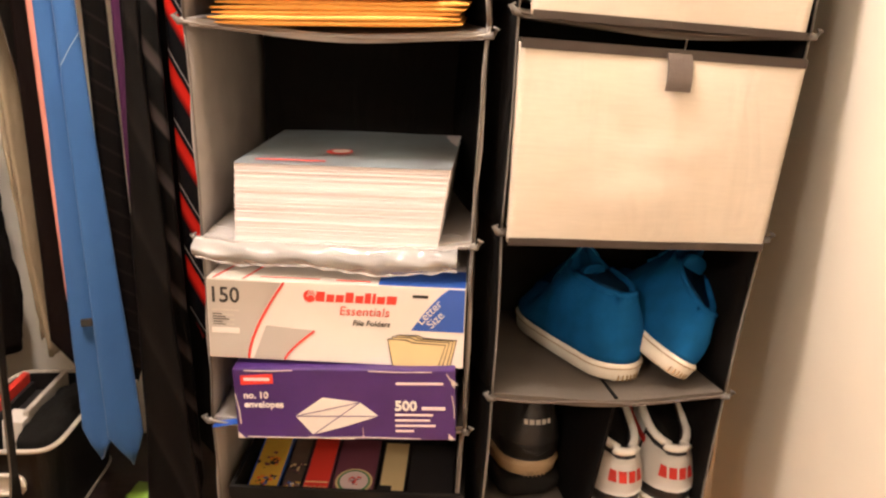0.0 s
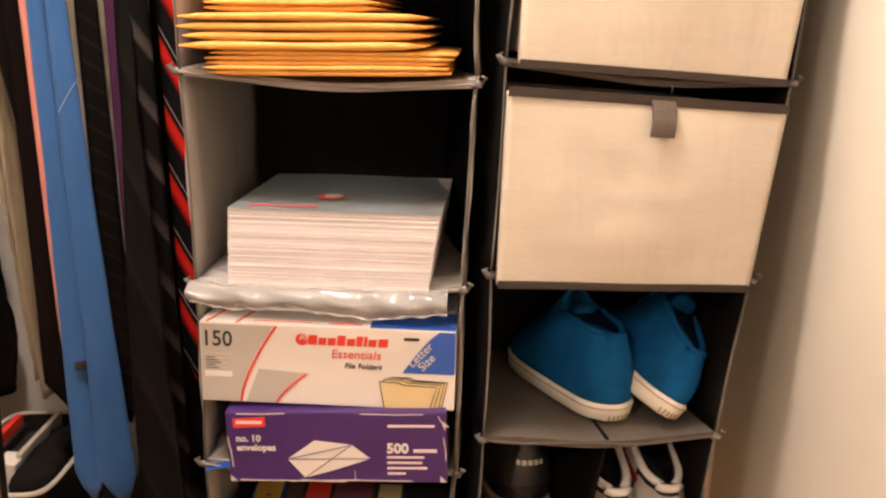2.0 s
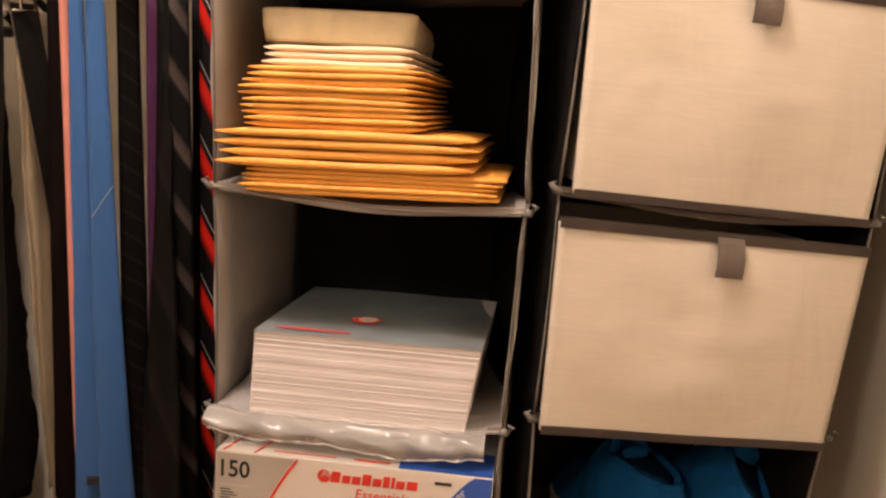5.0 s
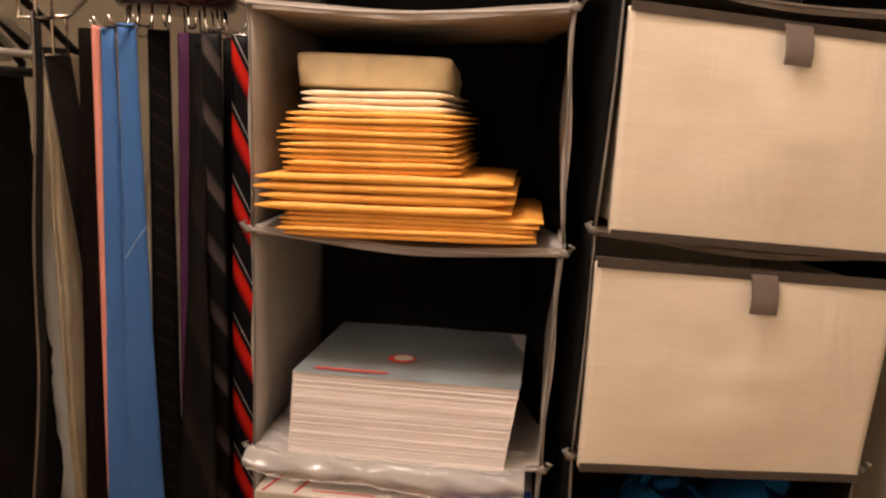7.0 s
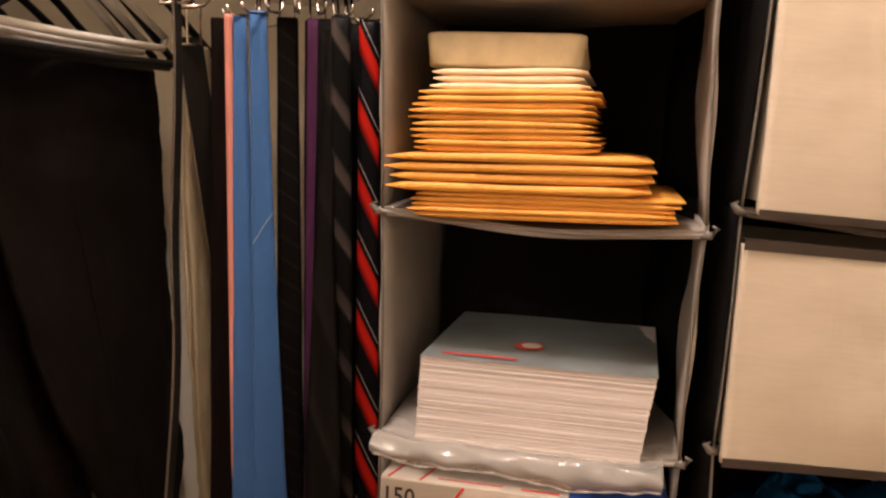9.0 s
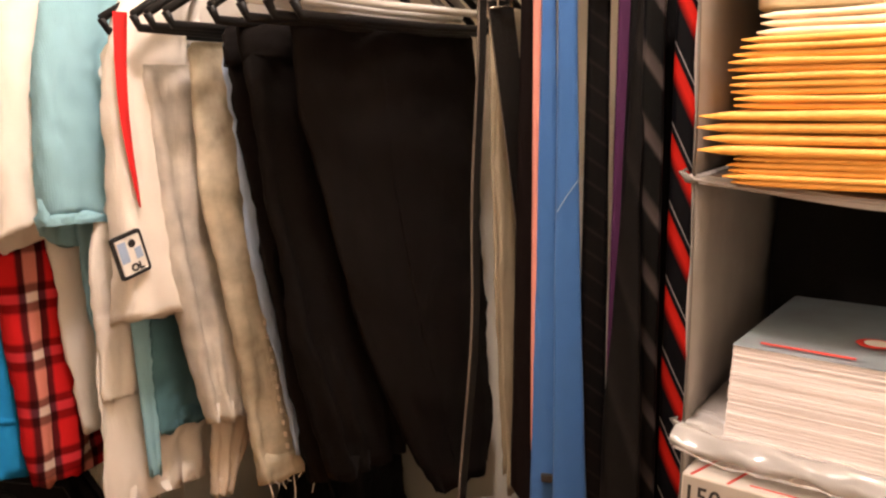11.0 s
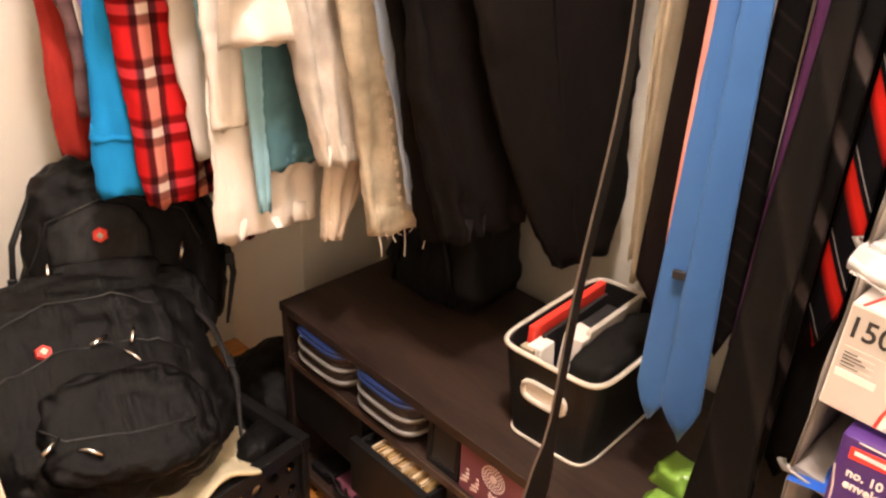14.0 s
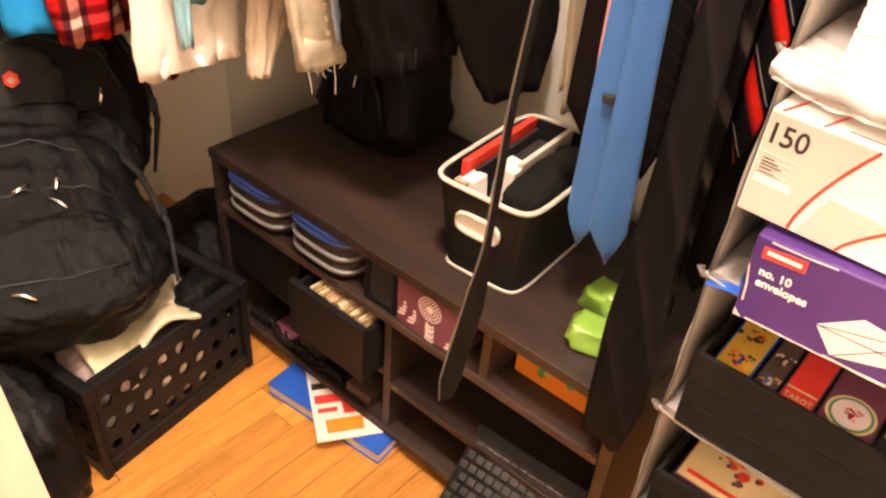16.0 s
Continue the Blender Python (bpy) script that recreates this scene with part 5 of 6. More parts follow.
ROD_Y, ROD_Z = 1.0, 1.53
for i, (x, a) in enumerate(((-0.66, 84), (-0.70, 90), (-0.735, 88), (-0.80, 92), (-0.86, 86), (-0.91, 90), (-0.955, 94), (-1.0, 88))):
    hanger(pose(x, ROD_Y - 0.10 if i else ROD_Y - 0.08, ROD_Z - 0.03, 0, 0, a), "black plastic hanger holding trousers", M_BLACKP, half=0.215, drop=0.115, r=0.0055)
for i, x in enumerate((-0.690, -0.712, -0.728)):
    hanger(pose(x, ROD_Y - 0.13, ROD_Z - 0.035, 0, 0, 90 + 3 * i), "white plastic hanger on the rod", M_WHITEP, half=0.215, drop=0.085 + 0.005 * i, r=0.0055)


def garment(name, label, x, rows, material, category, folds=3, depth=0.008, seed=0, rz=90.0, **kw):
    """One hanging garment; rows of (z, y0, y1, thickness, shift) in the plane x."""
    g = thing(name, pose(x, 0, 0, 0, 0, rz), label, category)
    part("cloth", crumple(hang(rows, folds, depth, seed, **kw), min(0.0050, 0.022 * (rows[1][2] - rows[1][1])), 24.0, seed), material, g, smooth=True)
    return g


def extra(g, name, rows, material, label="", **kw):
    return part(name, crumple(hang(rows, **kw), min(0.0042, 0.034 * (rows[1][2] - rows[1][1])), 26.0, kw.get("seed", 0)), material, g, label, smooth=True)


# khaki trousers at the back, beside the belts
g = garment("khaki_trousers", "khaki cotton trousers hanging behind the belts", -0.612, [(1.33, 1.005, 1.065, 0.014), (1.1, 1.0, 1.09, 0.016), (0.64, 1.025, 1.115, 0.016)], M_KHAKI, "trousers", 1.0, 0.003, 31, rag=0.3)
extra(g, "rear_leg", [(1.33, 1.01, 1.07, 0.012, 0.016), (1.0, 1.02, 1.11, 0.012, 0.018), (0.66, 1.04, 1.125, 0.012, 0.018)], M_KHAKI, folds=1.0, depth=0.003, seed=62, rag=0.3)
# black slacks: two legs folded over the bar
g = garment("black_slacks", "black wool dress slacks draped over a hanger", -0.745, [(1.305, 0.76, 1.142, 0.026), (1.2, 0.77, 1.150, 0.028), (1.0, 0.83, 1.155, 0.032), (0.82, 0.90, 1.175, 0.036), (0.66, 0.985, 1.20, 0.036), (0.60, 1.03, 1.18, 0.034)], M_SLACKS, "trousers", 1.6, 0.006, 33, steps=40)
part("front_crease", tube([(0.91, -0.012, 1.27), (0.93, -0.015, 1.1), (0.985, -0.018, 0.86), (1.06, -0.018, 0.64)], 0.0030, 5), M_SLACKS, g)
g = garment("charcoal_slacks", "charcoal wool slacks with vertical folds", -0.800, [(1.300, 0.735, 1.06, 0.030), (1.1, 0.750, 1.02, 0.036), (0.9, 0.79, 1.0, 0.04), (0.68, 0.85, 1.02, 0.04)], M_CHARCOAL, "trousers", 4, 0.010, 35, steps=40)
extra(g, "waistband", [(1.303, 0.732, 1.062, 0.040), (1.268, 0.734, 1.060, 0.042)], M_CHARCOAL, folds=2, depth=0.002, seed=63, steps=5, hollow=0)
g = garment("charcoal_slacks", "charcoal wool slacks with vertical folds", -0.85, [(1.295, 0.75, 1.08, 0.026), (1.0, 0.79, 1.06, 0.032), (0.66, 0.86, 1.06, 0.036)], M_CHARCOAL, "trousers", 4, 0.009, 36)
extra(g, "waistband", [(1.298, 0.748, 1.082, 0.034), (1.263, 0.750, 1.080, 0.036)], M_CHARCOAL, folds=2, depth=0.002, seed=64, steps=5, hollow=0)
garment("light_blue_shirt", "light blue cotton shirt between trousers", -0.885, [(1.29, 0.77, 1.05, 0.02), (1.0, 0.80, 1.05, 0.02), (0.70, 0.86, 1.02, 0.02)], M_LIGHTBLUE, "shirt", 2, 0.006, 37)
# pale washed jeans
g = garment("khaki_jeans", "washed khaki jeans with a frayed hem", -0.925, [(1.285, 0.75, 1.0, 0.030), (1.1, 0.755, 0.95, 0.034), (0.9, 0.79, 0.94, 0.036), (0.655, 0.825, 0.935, 0.036)], M_STONEJEAN, "jeans", 2, 0.007, 38, steps=40)
for k in range(26):
    zz = 1.18 - 0.02 * k
    yy = float(np.interp(zz, [0.66, 0.9, 1.2], [0.872, 0.835, 0.805]))
    part("stitch", box(yy - 0.002, yy + 0.002, -0.026, -0.020, zz, zz + 0.007), M_BEIGE, g)
part("hem_band", hang([(0.690, 0.822, 0.938, 0.046), (0.652, 0.824, 0.938, 0.046)], 2, 0.006, 38, steps=4, hollow=0), M_STONEJEAN, g, smooth=True)
rnd = random.Random(5)
for k in range(9):
    yy = 0.828 + 0.012 * k
    ln = rnd.choice([0.012, 0.02, 0.035, 0.05])
    part("frayed_thread", tube([(yy, -0.02, 0.655), (yy + rnd.uniform(-0.006, 0.006), -0.022, 0.655 - ln * 0.5), (yy + rnd.uniform(-0.01, 0.01), -0.02, 0.655 - ln)], 0.0009, 4), M_JERSEY, g)
# grey jeans
g = garment("grey_jeans", "pale grey denim jeans folded on a hanger", -0.975, [(1.255, 0.715, 0.93, 0.036), (1.05, 0.725, 0.86, 0.040), (0.85, 0.755, 0.86, 0.042), (0.755, 0.775, 0.85, 0.040)], M_GREYJEAN, "jeans", 3, 0.011, 39, steps=36)
extra(g, "lower_leg", [(0.90, 0.80, 0.90, 0.03, 0.03), (0.75, 0.81, 0.90, 0.03, 0.03), (0.62, 0.80, 0.835, 0.025, 0.03)], M_BEIGE, folds=2, depth=0.006, seed=40)
extra(g, "dark_cuff", [(0.82, 0.845, 0.905, 0.02, -0.004), (0.765, 0.845, 0.905, 0.02, -0.004)], M_CHARCOAL, folds=1, depth=0.003, seed=41)
# football shirt: body and sleeve
g = garment("white_sports_shirt", "white knit sports shirt with a tapering red stripe", -1.035, [(1.47, 0.92, 1.08, 0.02), (1.41, 0.80, 1.14, 0.03), (1.28, 0.70, 1.14, 0.035), (1.1, 0.70, 1.16, 0.04), (0.95, 0.71, 1.16, 0.040)], M_JERSEY, "shirt", 3, 0.006, 42)
extra(g, "sleeve", [(1.44, 0.80, 0.88, 0.03, -0.01), (1.34, 0.705, 0.81, 0.05, -0.03), (1.2, 0.672, 0.78, 0.06, -0.034), (1.0, 0.668, 0.785, 0.066, -0.034), (0.925, 0.664, 0.790, 0.068, -0.034)], M_JERSEY, folds=1.2, depth=0.005, seed=43, sharp=2.8, slant=0.010, tip=0.004)
bm = sheet(None, 4, 14, lambda u, v: (0.674 + 0.014 * v - 0.010 * math.sin(3.14 * v) + (0.019 * (1 - v) ** 0.6 + 0.0015) * u, -0.071 - 0.003 * math.sin(3.14 * u), 1.33 - 0.245 * v))
part("red_stripe", bm, M_REDKNIT, g, "tapering red sleeve stripe", smooth=True)
badge = part("badge", box(0.678, 0.722, -0.0745, -0.0715, 0.982, 1.040, 0.004), M_INK, g, "embroidered badge with blue crest")
badge.matrix_basis = pose(0.668, 0, 1.026, 0, -14, 0) @ pose(-0.700, 0, -1.011)
part("badge_field", box(0.682, 0.718, -0.0755, -0.0745, 0.987, 1.035, 0.002), M_SHOEWHITE, badge)
part("badge_crest", box(0.684, 0.696, -0.0762, -0.0755, 1.003, 1.031, 0.0003), M_LIGHTBLUE, badge)
part("badge_crest", box(0.706, 0.716, -0.0762, -0.0755, 1.003, 1.018, 0.0003), M_LIGHTBLUE, badge)
bm = bmesh.new()
bmesh.ops.create_uvsphere(bm, u_segments=12, v_segments=8, radius=0.0055, matrix=pose(0.705, -0.0755, 1.025) @ Matrix.Diagonal((1, 0.25, 1, 1)))
part("badge_ball", bm, M_INK, badge)
lettering("OL", 0.014, M_INK, badge, pose(0.694, -0.0762, 0.989), bold=0.0006)
# white and teal tees under it
g = garment("white_tee", "long white cotton tee shirt", -1.075, [(1.45, 0.92, 1.08, 0.02), (1.38, 0.80, 1.14, 0.02), (1.26, 0.71, 1.15, 0.02), (0.95, 0.68, 1.15, 0.016), (0.70, 0.668, 0.835, 0.014), (0.625, 0.668, 0.840, 0.014)], M_JERSEY, "shirt", 2.6, 0.006, 44)
extra(g, "sleeve", [(1.12, 0.70, 0.76, 0.02, -0.004), (1.0, 0.674, 0.76, 0.024, -0.004), (0.80, 0.672, 0.73, 0.020, -0.004)], M_JERSEY, folds=1, depth=0.003, seed=65)
garment("teal_shirt", "dark teal jersey shirt beside the white tee", -1.040, [(1.0, 0.74, 1.0, 0.012), (0.9, 0.738, 0.90, 0.012), (0.735, 0.738, 0.83, 0.012)], M_TEAL, "shirt", 1, 0.004, 45)
# aqua polo shirt with sleeve
g = garment("aqua_polo_shirt", "aqua cotton polo shirt with short sleeve", -1.13, [(1.47, 0.92, 1.08, 0.02), (1.41, 0.78, 1.14, 0.03), (1.28, 0.68, 1.14, 0.035), (0.9, 0.70, 1.15, 0.04), (0.67, 0.715, 0.76, 0.03)], M_AQUA, "shirt", 2, 0.006, 46)
extra(g, "sleeve", [(1.45, 0.78, 0.87, 0.03, -0.01), (1.36, 0.665, 0.77, 0.05, -0.03), (1.25, 0.634, 0.735, 0.066, -0.032), (1.11, 0.628, 0.742, 0.078, -0.03), (1.045, 0.632, 0.738, 0.080, -0.028)], M_AQUA, folds=1.0, depth=0.005, seed=47, sharp=2.4, hollow=0.05, slant=0.026, tip=0.016)
extra(g, "shirt_tail", [(0.98, 0.715, 0.80, 0.010, -0.082), (0.85, 0.712, 0.745, 0.010, -0.088), (0.675, 0.718, 0.738, 0.008, -0.090)], M_AQUA, folds=1, depth=0.002, seed=61, steps=14)
extra(g, "sleeve_band", [(1.066, 0.626, 0.744, 0.083, -0.029), (1.044, 0.630, 0.740, 0.083, -0.028)], M_AQUA, folds=1.0, depth=0.005, seed=47, sharp=2.4, steps=8, hollow=0.05, slant=0.026, tip=0.016)
# white polo
g = garment("white_polo_shirt", "white cotton polo shirt with short sleeve", -1.18, [(1.47, 0.92, 1.08, 0.02), (1.41, 0.76, 1.14, 0.03), (1.28, 0.66, 1.14, 0.035), (0.9, 0.68, 1.15, 0.04), (0.72, 0.70, 1.12, 0.04)], M_JERSEY, "shirt", 2, 0.006, 48)
extra(g, "sleeve", [(1.45, 0.76, 0.85, 0.03, -0.01), (1.36, 0.635, 0.735, 0.05, -0.02), (1.25, 0.612, 0.690, 0.064, -0.022), (1.035, 0.586, 0.672, 0.078, -0.02)], M_JERSEY, folds=0.8, depth=0.004, seed=49, sharp=2.2, hollow=0.06, slant=0.022, tip=-0.004)
# tartan, blue, lilac, plaid, red
g = garment("tartan_shirt", "red black and white tartan flannel shirt", -1.235, [(1.47, 0.92, 1.08, 0.02), (1.42, 0.80, 1.14, 0.03), (1.34, 0.70, 1.14, 0.03), (1.1, 0.61, 1.13, 0.04), (0.9, 0.625, 1.13, 0.045), (0.64, 0.64, 1.13, 0.045)], M_TARTAN, "shirt", 2, 0.007, 50)
extra(g, "sleeve", [(1.43, 0.76, 0.84, 0.03, -0.01), (1.30, 0.63, 0.73, 0.05, -0.01), (1.0, 0.615, 0.735, 0.06, -0.012), (0.70, 0.628, 0.728, 0.06, -0.01), (0.645, 0.636, 0.72, 0.055, -0.01)], M_TARTAN, folds=1.2, depth=0.006, seed=51, sharp=2.2)
g = garment("blue_shirt", "bright blue cotton shirt with long sleeve", -1.285, [(1.47, 0.92, 1.08, 0.02), (1.42, 0.80, 1.14, 0.03), (1.34, 0.70, 1.14, 0.03), (1.0, 0.64, 1.13, 0.04), (0.75, 0.66, 1.12, 0.045)], M_SKY, "shirt", 2, 0.006, 52)
extra(g, "sleeve", [(1.43, 0.76, 0.84, 0.03, -0.01), (1.33, 0.66, 0.74, 0.045, -0.01), (1.1, 0.625, 0.71, 0.05, -0.01), (0.75, 0.588, 0.688, 0.056, -0.008), (0.655, 0.583, 0.680, 0.060, -0.008)], M_SKY, folds=0.9, depth=0.004, seed=53, sharp=2.2)
part("cuff_seam", hang([(0.748, 0.586, 0.691, 0.060, -0.008), (0.742, 0.586, 0.690, 0.060, -0.008)], 0.9, 0.004, 53, steps=2, hollow=0, sharp=2.2), M_SKY, g, smooth=True)
garment("lilac_shirt", "lilac cotton dress shirt", -1.33, [(1.47, 0.92, 1.08, 0.02), (1.42, 0.78, 1.14, 0.025), (1.34, 0.68, 1.14, 0.025), (1.15, 0.625, 1.12, 0.035), (1.0, 0.615, 1.12, 0.035), (0.75, 0.64, 1.1, 0.04)], M_LILAC, "shirt", 2, 0.006, 54)
garment("cream_shirt", "cream cotton dress shirt", -1.352, [(1.47, 0.92, 1.08, 0.02), (1.42, 0.78, 1.14, 0.02), (1.34, 0.68, 1.14, 0.02), (1.0, 0.622, 1.12, 0.025), (0.72, 0.63, 1.1, 0.03)], M_JERSEY, "shirt", 2, 0.006, 55)
g = garment("plaid_shirt", "brown plaid cotton shirt with loose cuff", -1.385, [(1.47, 0.92, 1.08, 0.02), (1.42, 0.78, 1.14, 0.03), (1.34, 0.68, 1.14, 0.03), (1.30, 0.658, 1.12, 0.035), (1.15, 0.632, 1.12, 0.035), (1.0, 0.603, 1.12, 0.04), (0.9, 0.620, 1.12, 0.04), (0.745, 0.615, 1.1, 0.04)], M_BROWNPLAID, "shirt", 2, 0.008, 56)
extra(g, "sleeve", [(1.43, 0.76, 0.84, 0.02, -0.008), (1.30, 0.650, 0.74, 0.034, -0.008), (1.05, 0.600, 0.70, 0.040, -0.008), (0.98, 0.590, 0.69, 0.042, -0.008), (0.90, 0.612, 0.69, 0.036, -0.008), (0.75, 0.610, 0.68, 0.034, -0.008)], M_BROWNPLAID, folds=1.2, depth=0.007, seed=68, sharp=2.2)
g = garment("red_shirt", "dark red long-sleeved cotton shirt", -1.46, [(1.47, 0.92, 1.08, 0.02), (1.42, 0.76, 1.14, 0.035), (1.34, 0.69, 1.14, 0.035), (1.0, 0.66, 1.12, 0.05), (0.75, 0.655, 1.12, 0.05)], M_REDSHIRT, "shirt", 2, 0.008, 57)
extra(g, "sleeve", [(1.43, 0.77, 0.85, 0.03, -0.01), (1.34, 0.645, 0.745, 0.05, -0.01), (1.0, 0.602, 0.72, 0.06, -0.01), (0.72, 0.596, 0.672, 0.05, -0.01), (0.66, 0.602, 0.660, 0.045, -0.01)], M_REDSHIRT, folds=1.2, depth=0.008, seed=58, sharp=2.2)
garment("black_coat", "black wool coat near the end of the rod", -1.535, [(1.47, 0.92, 1.08, 0.02), (1.42, 0.76, 1.14, 0.03), (1.34, 0.71, 1.14, 0.03), (1.0, 0.665, 1.12, 0.035), (0.80, 0.68, 1.12, 0.035)], M_SLACKS, "coat", 2, 0.006, 59)
garment("tartan_shirt", "red tartan hem showing below the white tee", -1.112, [(1.05, 0.74, 1.0, 0.010), (0.65, 0.700, 0.800, 0.012), (0.603, 0.700, 0.770, 0.012)], M_TARTAN, "shirt", 1.5, 0.005, 67)

# ---- low shelf unit ----
UX0, UX1, UY, UD, UH = -1.185, -0.335, 0.833, 0.36, 0.412
unit = thing("shelf_unit", pose(0, 0, 0), "low dark brown laminate shelf unit, worn edges", "shelf unit")
tt = 0.018
part("top_board", box(UX0, UX1, UY - 0.004, UY + UD, UH - tt, UH, 0.0015), M_BROWNWOOD, unit)
part("side_board", box(UX0, UX0 + tt, UY, UY + UD, 0, UH - tt, 0.001), M_BROWNWOOD, unit)
part("side_board", box(UX1 - tt, UX1, UY, UY + UD, 0, UH - tt, 0.001), M_BROWNWOOD, unit)
for z in (0.288, 0.030):
    part("shelf", box(UX0 + tt, UX1 - tt, UY, UY + UD - 0.008, z, z + 0.016, 0.001), M_BROWNWOOD, unit)
    part("shelf_edge", box(UX0 + tt, UX1 - tt, UY - 0.0035, UY - 0.0005, z + 0.001, z + 0.015, 0.0005), M_EDGEWEAR, unit)
part("shelf", box(-0.735, UX1 - tt, UY + 0.004, UY + UD - 0.008, 0.140, 0.154, 0.001), M_BROWNWOOD, unit)
part("upright", box(-0.560, -0.545, UY + 0.002, UY + UD - 0.008, 0.304, UH - tt), M_BROWNWOOD, unit)
part("upright", box(-0.750, -0.735, UY + 0.002, UY + UD - 0.008, 0.046, 0.288), M_BROWNWOOD, unit)
part("upright", box(-0.560, -0.545, UY + 0.002, UY + UD - 0.008, 0.046, 0.140), M_BROWNWOOD, unit)
part("back_board", box(UX0 + tt, UX1 - tt, UY + UD - 0.008, UY + UD - 0.002, 0, UH - tt), M_BROWNWOOD, unit)
part("kick_board", box(UX0 + tt, UX1 - tt, UY + 0.02, UY + 0.034, 0, 0.030), M_BROWNWOOD, unit)

# drawers on the lower level
part("drawer_runner", box(UX0 + tt, -0.750, UY + 0.01, UY + 0.30, 0.152, 0.164), M_BROWNWOOD, unit)
for x0, x1, yo, state in ((UX0 + tt + 0.004, -0.962, 0.008, "closed"), (-0.940, -0.760, -0.034, "pulled half open")):
    d = thing("box_drawer", pose(0, UY + yo, 0), f"black box drawer in the shelf unit, {state}", "drawer", "unit drawers")
    z0, z1 = 0.165, 0.278
    part("front", box(x0, x1, -0.003, 0.010, z0, z1, 0.0015), M_BLACKP, d)
    part("side", box(x0 + 0.004, x0 + 0.012, 0.010, 0.27, z0, z1 - 0.010), M_BLACKP, d)
    part("side", box(x1 - 0.012, x1 - 0.004, 0.010, 0.27, z0, z1 - 0.010), M_BLACKP, d)
    part("base", box(x0 + 0.012, x1 - 0.012, 0.010, 0.27, z0, z0 + 0.006), M_BLACKP, d)
rnd = random.Random(3)
for k in range(22):
    solid("gold_card", box(-0.0020, 0.0020, 0, 0.05, 0, 0.016, 0.0006), M_GOLD if k % 4 else M_KRAFT2, "gold-edged card filed in the open drawer", "card", pose(-0.905 + 0.0058 * k, 0.814 + rnd.uniform(0, 0.005), 0.2560, 0, rnd.uniform(-14, 14), rnd.uniform(-5, 5)), "gold cards")
solid("packet_tray", box(-0.922, -0.778, 0.812, 0.94, 0.1715, 0.2555, 0.003), M_TUBDARK, "dark carton filling the open drawer", "carton")


def tub(m, layers, label):
    g = thing("food_tub_stack", m, label, "plastic tubs", "tub stacks")
    z = 0.0
    for i in range(layers):
        secs = []
        for zz, s in ((0, 0.86), (0.004, 0.92), (0.019, 1.0), (0.022, 1.03)):
            ring = []
            for k in range(28):
                a = 2 * math.pi * k / 28
                c, q = math.cos(a), math.sin(a)
                ring.append((0.072 * s * math.copysign(abs(c) ** 0.5, c), 0.075 + 0.075 * s * math.copysign(abs(q) ** 0.5, q), z + zz))
            secs.append(ring)
        part("tub", loft(secs), M_TUBDARK, g, smooth=True)
        rim = [(x * 1.01, 0.075 + (y - 0.075) * 1.01, z + 0.0215) for x, y, _ in secs[-1]]
        part("rim", tube(rim, 0.0038, 6, closed=True), M_TUBCLEAR if i < layers - 1 else M_TUBBLUE, g, smooth=True)
        z += 0.026
    lid = [[(x * s, 0.075 + (y - 0.075) * s, z - 0.003 + zz) for x, y, _ in secs[-1]] for zz, s in ((0, 1.02), (0.008, 1.02), (0.011, 0.98))]
    part("lid", loft(lid), M_TUBBLUE, g, "dark blue snap lid", smooth=True)
    return g


tub(pose(-1.075, UY - 0.004, 0.3045, 0, 0, 0), 3, "stack of clear tubs with blue lids on the shelf")
tub(pose(-0.905, UY - 0.004, 0.3045, 0, 0, 0), 3, "stack of clear tubs with blue lids on the shelf")
pf = thing("picture_frame", pose(-0.766, UY + 0.004, 0.3045, -3), "small black picture frame standing in the shelf", "picture frame")
bm = bmesh.new()
for b in ((-0.034, 0.034, 0, 0.010, 0, 0.009), (-0.034, 0.034, 0, 0.010, 0.078, 0.087), (-0.034, -0.026, 0, 0.010, 0.009, 0.078), (0.026, 0.034, 0, 0.010, 0.009, 0.078)):
    add_box(bm, *b)
part("frame", bm, M_BLACKP, pf)
part("panel", box(-0.026, 0.026, 0.004, 0.008, 0.009, 0.078), M_INK, pf)
pb = thing("maroon_box", pose(-0.650, UY + 0.002, 0.3045), "maroon gift box with pale swirl print", "gift box")
part("carton", box(-0.076, 0.046, 0, 0.16, 0, 0.088, 0.001), M_MAROON, pb)
cx, cz = -0.010, 0.060
for r in (0.021, 0.016, 0.011):
    for k in range(int(r * 1300)):
        a = 2 * math.pi * k / int(r * 1300)
        part("print_dot", rect(cx + r * math.cos(a) - 0.0014, cx + r * math.cos(a) + 0.0014, cz + r * math.sin(a) - 0.0014, cz + r * math.sin(a) + 0.0014), M_PALEPRINT, pb)
part("print_disc", plate(arc(cx, cz, 0.007, 0, 360, 14)[:-1]), M_PALEPRINT, pb)
for k in range(6):
    part("print_leaf", stroke(arc(cx + 0.002, 0.036 - 0.0055 * k, 0.008 + 0.001 * (k % 2), 200, 340, 5), 0.0032), M_PALEPRINT, pb)
for ox, oz in ((-0.066, 0.030), (-0.046, 0.024), (0.030, 0.020)):
    for k in range(4):
        part("print_leaf", stroke([(ox + 0.007 * math.cos(k * 1.1), oz - 0.008 * k + 0.012), (ox + 0.006 + 0.004 * math.sin(k), oz - 0.008 * k + 0.016)], 0.0048), M_PALEPRINT, pb)
ob = thing("orange_box", pose(-0.452, UY + 0.048, 0.3045, 0, 0, 0), "orange carton with green leaf prints", "carton")
part("carton", box(-0.078, 0.085, 0, 0.15, 0, 0.086, 0.001), M_ORANGE, ob)
